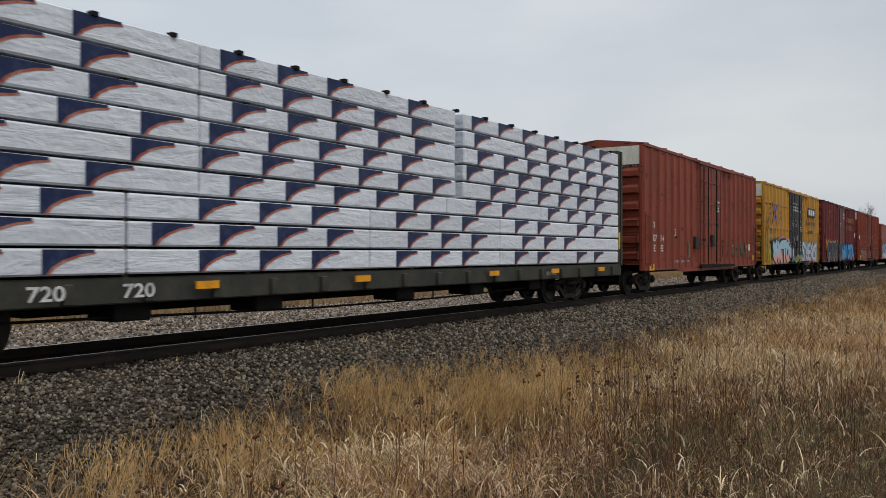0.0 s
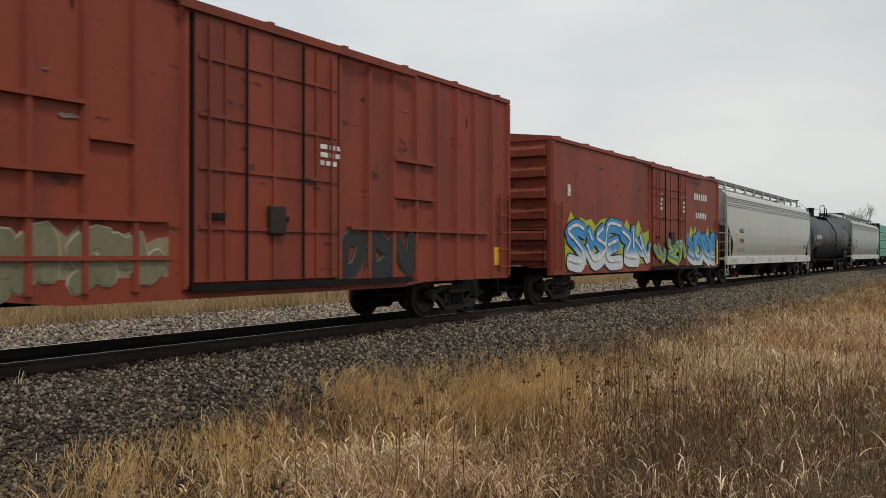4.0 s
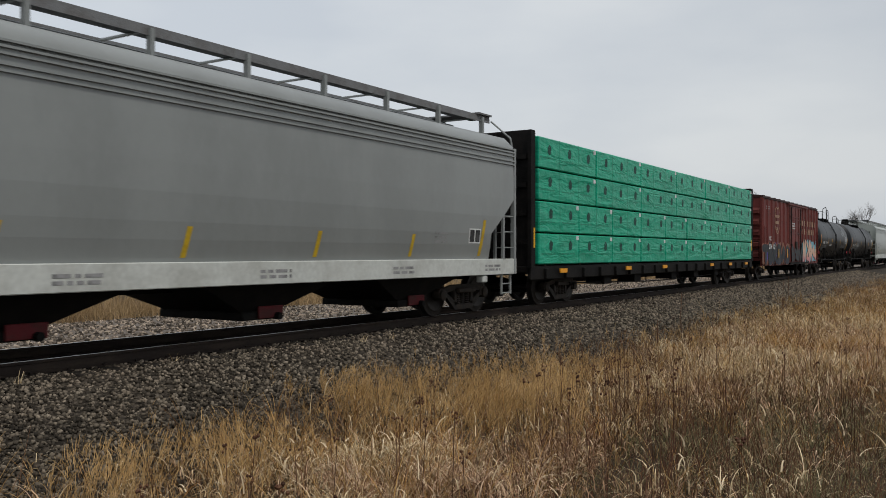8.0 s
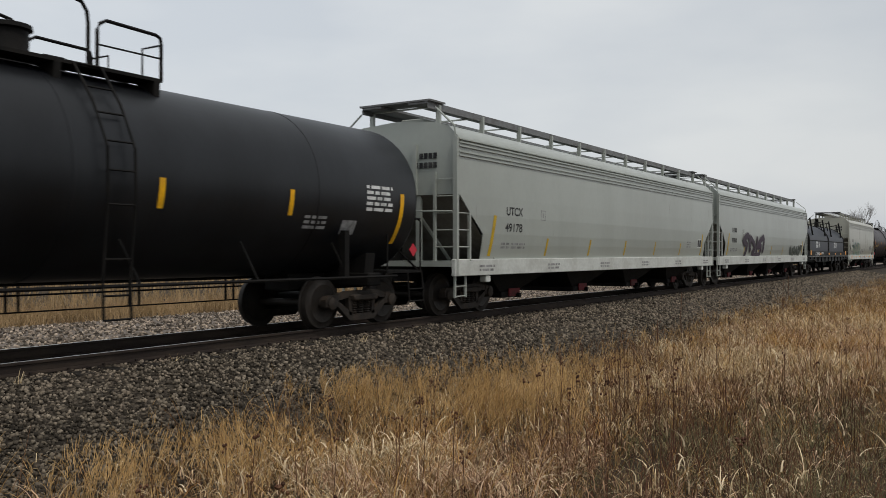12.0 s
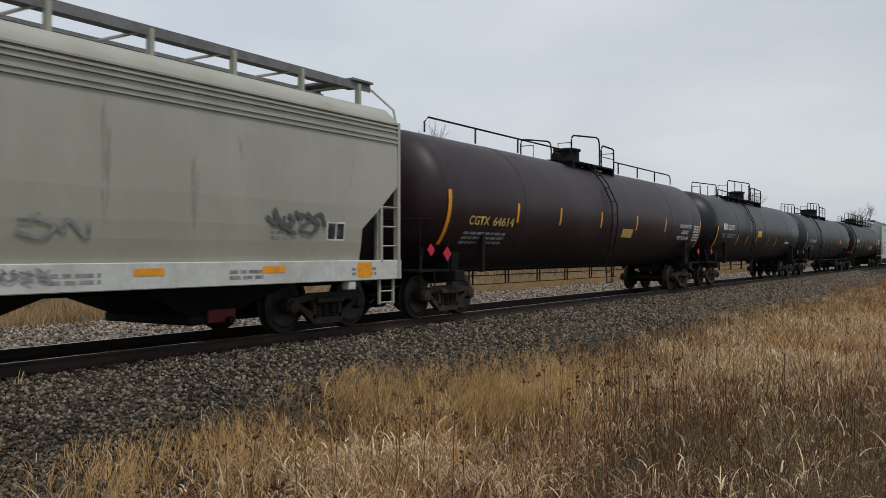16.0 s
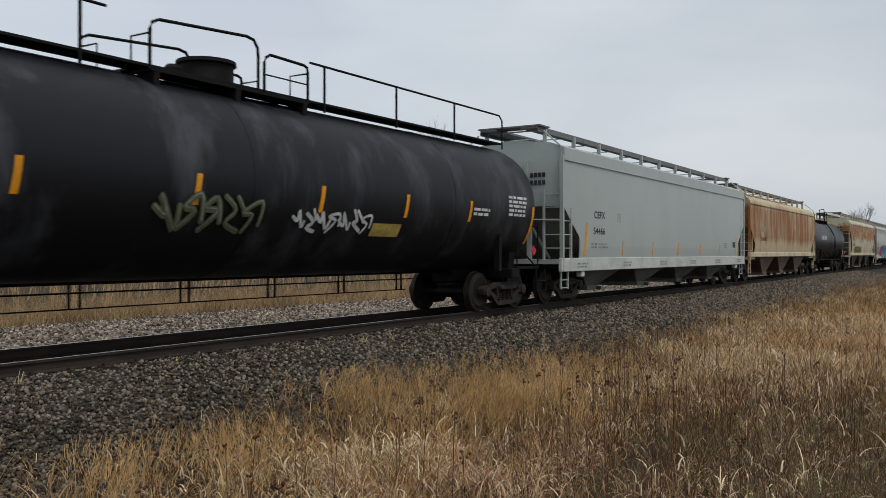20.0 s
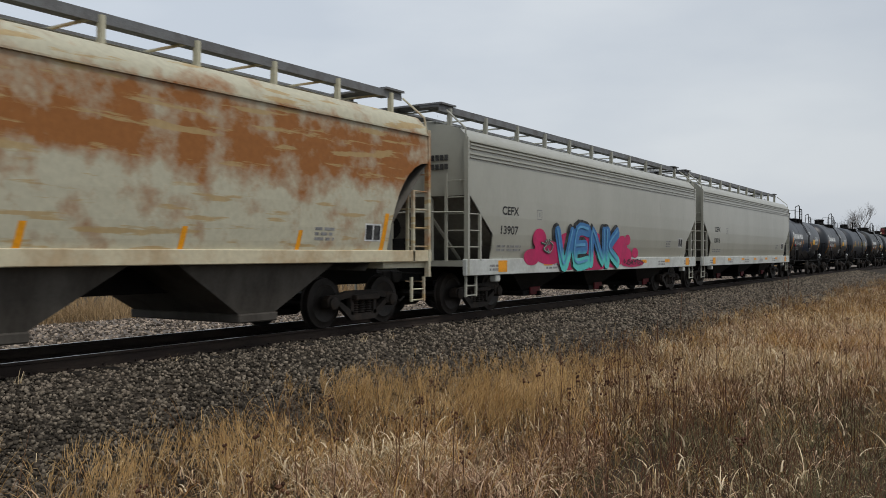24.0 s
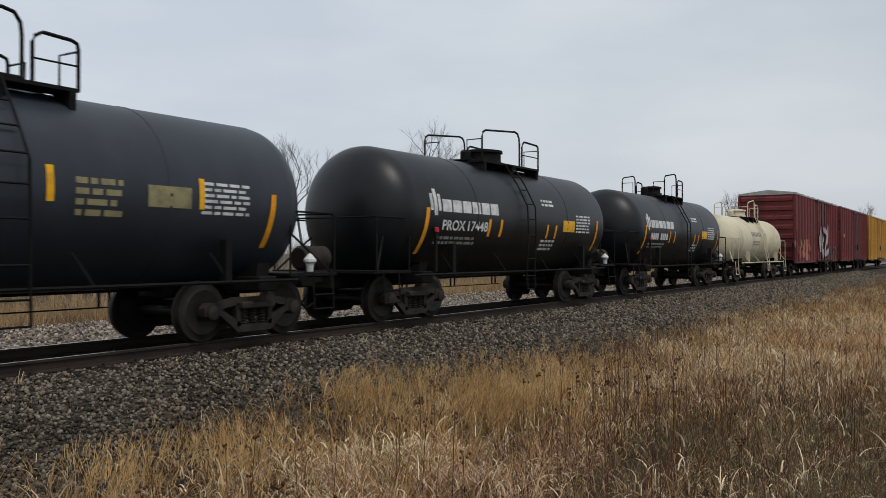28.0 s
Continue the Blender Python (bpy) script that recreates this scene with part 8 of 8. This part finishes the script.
blades("far_woods", b, rng.uniform(6, 12, len(x)), rng.uniform(0.03, 0.09, len(x)), 0.35, 0.3, HAZEBRUSH, "distant bare woods with haze greyed into their colour", "woods", 3, 455)


def stones(name, x, y, z, size, mat, label, seed):
    """Angular stones: boxes pushed out of shape, joined."""
    rng = np.random.default_rng(seed)
    n = len(x)
    corner = np.array([(i, j, k) for i in (-1, 1) for j in (-1, 1) for k in (-1, 1)], float)
    v = corner[None] * rng.uniform(0.5, 1.1, (n, 8, 3)) * 0.5
    v *= rng.uniform(0.6, 1.3, (n, 1, 3))
    q = rng.normal(size=(n, 4))
    q /= np.linalg.norm(q, axis=1)[:, None]
    w, a, b_, c_ = q.T
    m = np.stack([1 - 2 * (b_ * b_ + c_ * c_), 2 * (a * b_ - c_ * w), 2 * (a * c_ + b_ * w), 2 * (a * b_ + c_ * w), 1 - 2 * (a * a + c_ * c_), 2 * (b_ * c_ - a * w), 2 * (a * c_ - b_ * w), 2 * (b_ * c_ + a * w), 1 - 2 * (a * a + b_ * b_)], 1).reshape(n, 3, 3)
    v = np.einsum("nij,nkj->nki", m, v) * size[:, None, None] + np.stack([x, y, z], 1)[:, None]
    fs = np.array([(0, 1, 3, 2), (4, 6, 7, 5), (0, 4, 5, 1), (2, 3, 7, 6), (0, 2, 6, 4), (1, 5, 7, 3)])
    quads = (np.arange(n)[:, None, None] * 8 + fs[None]).reshape(-1, 4)
    tagged(new(name, fast_mesh(name, v.reshape(-1, 3), quads, mat)), label, "stones", kind="stuff")


rng = np.random.default_rng(461)
x, y = strip(92000, 2.0, 85, -5.2, -0.86, rng, 2.1)
low = y + 0.5 * rng.normal(size=len(y)) + 0.07 * x < -2.2
for pick, mat, label, seed in ((~low, STONE, "angular grey ballast stones", 462), (low, DIRTSTONE, "dirty brown ballast stones at the foot of the shoulder", 466)):
    xs, ys = x[pick], y[pick]
    stones("ballast_stones", xs, ys, bed_z(ys) + rng.uniform(-0.02, 0.03, len(xs)), rng.uniform(0.02, 0.047, len(xs)) * (1 + 0.016 * xs), mat, label, seed)
x, y = strip(13000, 3, 60, 0.9, 3.2, rng, 1.5)
stones("ballast_stones", x, y, bed_z(y) + rng.uniform(-0.005, 0.03, len(x)), rng.uniform(0.04, 0.07, len(x)), STONE, "angular grey ballast stones beyond the rails", 463)
x, y = strip(25000, 6, 90, 3.0, 10.3, rng, 1.5)
stones("gravel_stones", x, y, np.interp(y, [2.9, 3.3, 6.5, 10.0, 10.6], [-0.6, -0.56, -0.5, -0.54, -0.7]) + rng.uniform(0.0, 0.02, len(x)), rng.uniform(0.04, 0.075, len(x)), GRAVEL, "pale loose gravel on the service road", 464)
x, y = strip(4000, 3, 45, -0.66, 0.66, rng, 1.3)
stones("ballast_stones", x, y, np.full(len(x), -0.24), rng.uniform(0.05, 0.09, len(x)), STONE, "ballast stones between the rails", 465)

# small weeds beside the rail
rng = np.random.default_rng(471)
spots = np.array([(5.9, -1.35, -0.2), (8.3, -1.25, -0.2), (12.2, -1.6, -0.22), (12.9, -1.7, -0.22), (8.0, -2.9, -0.42), (6.7, -3.6, -0.55)])
b = np.repeat(spots, 7, 0) + rng.normal(0, 0.035, (42, 3)) * (1, 1, 0)
blades("rail_weeds", b, rng.uniform(0.08, 0.2, 42), rng.uniform(0.003, 0.006, 42), 0.5, 0.8, PALE, "small dry weeds growing in the ballast", "weeds", 4, 472)

# sleepers
tm = Geo().box(-0.115, 0.115, -1.3, 1.3, -0.36, -0.176, 0.012).mesh("sleeper", TIEWOOD)
for i in range(290):
    again("sleeper", tm, track, -8 + i * 0.53, random.Random(i).uniform(-0.03, 0.03), 0, random.Random(i + 999).uniform(-0.6, 0.6))
pm = Geo().box(-0.09, 0.09, -0.17, 0.17, -0.178, -0.165).box(-0.05, -0.02, 0.075, 0.11, -0.17, -0.135).box(0.02, 0.05, -0.11, -0.075, -0.17, -0.135).mesh("tie_plate", RAIL)
for i in range(18, 110):
    again("tie_plate", pm, track, -8 + i * 0.53, -0.7525)


# ---- movement ----
def motions():
    for car, mid in TRAIN:
        walk(car, [(t, pose(mid - SPEED * t, 0, 0)) for t in (0.0, 7.0, 14.0, 21.0, 28.0)])
    turn = math.degrees(SPEED / FPS / R_WHEEL)
    for group, d in zip(WHEELSETS, (-0.9, 0.9)):
        walk(group[0], [(k / FPS, pose(d, 0, R_WHEEL, 0, -(k * turn) % 360, 0)) for k in range(frame(28.0))])
        keys = group[0].animation_data
        for w in group[1:]:
            w.rotation_mode = "QUATERNION"
            mine = w.animation_data_create()
            mine.action, mine.action_slot = keys.action, keys.action_slot


motions()
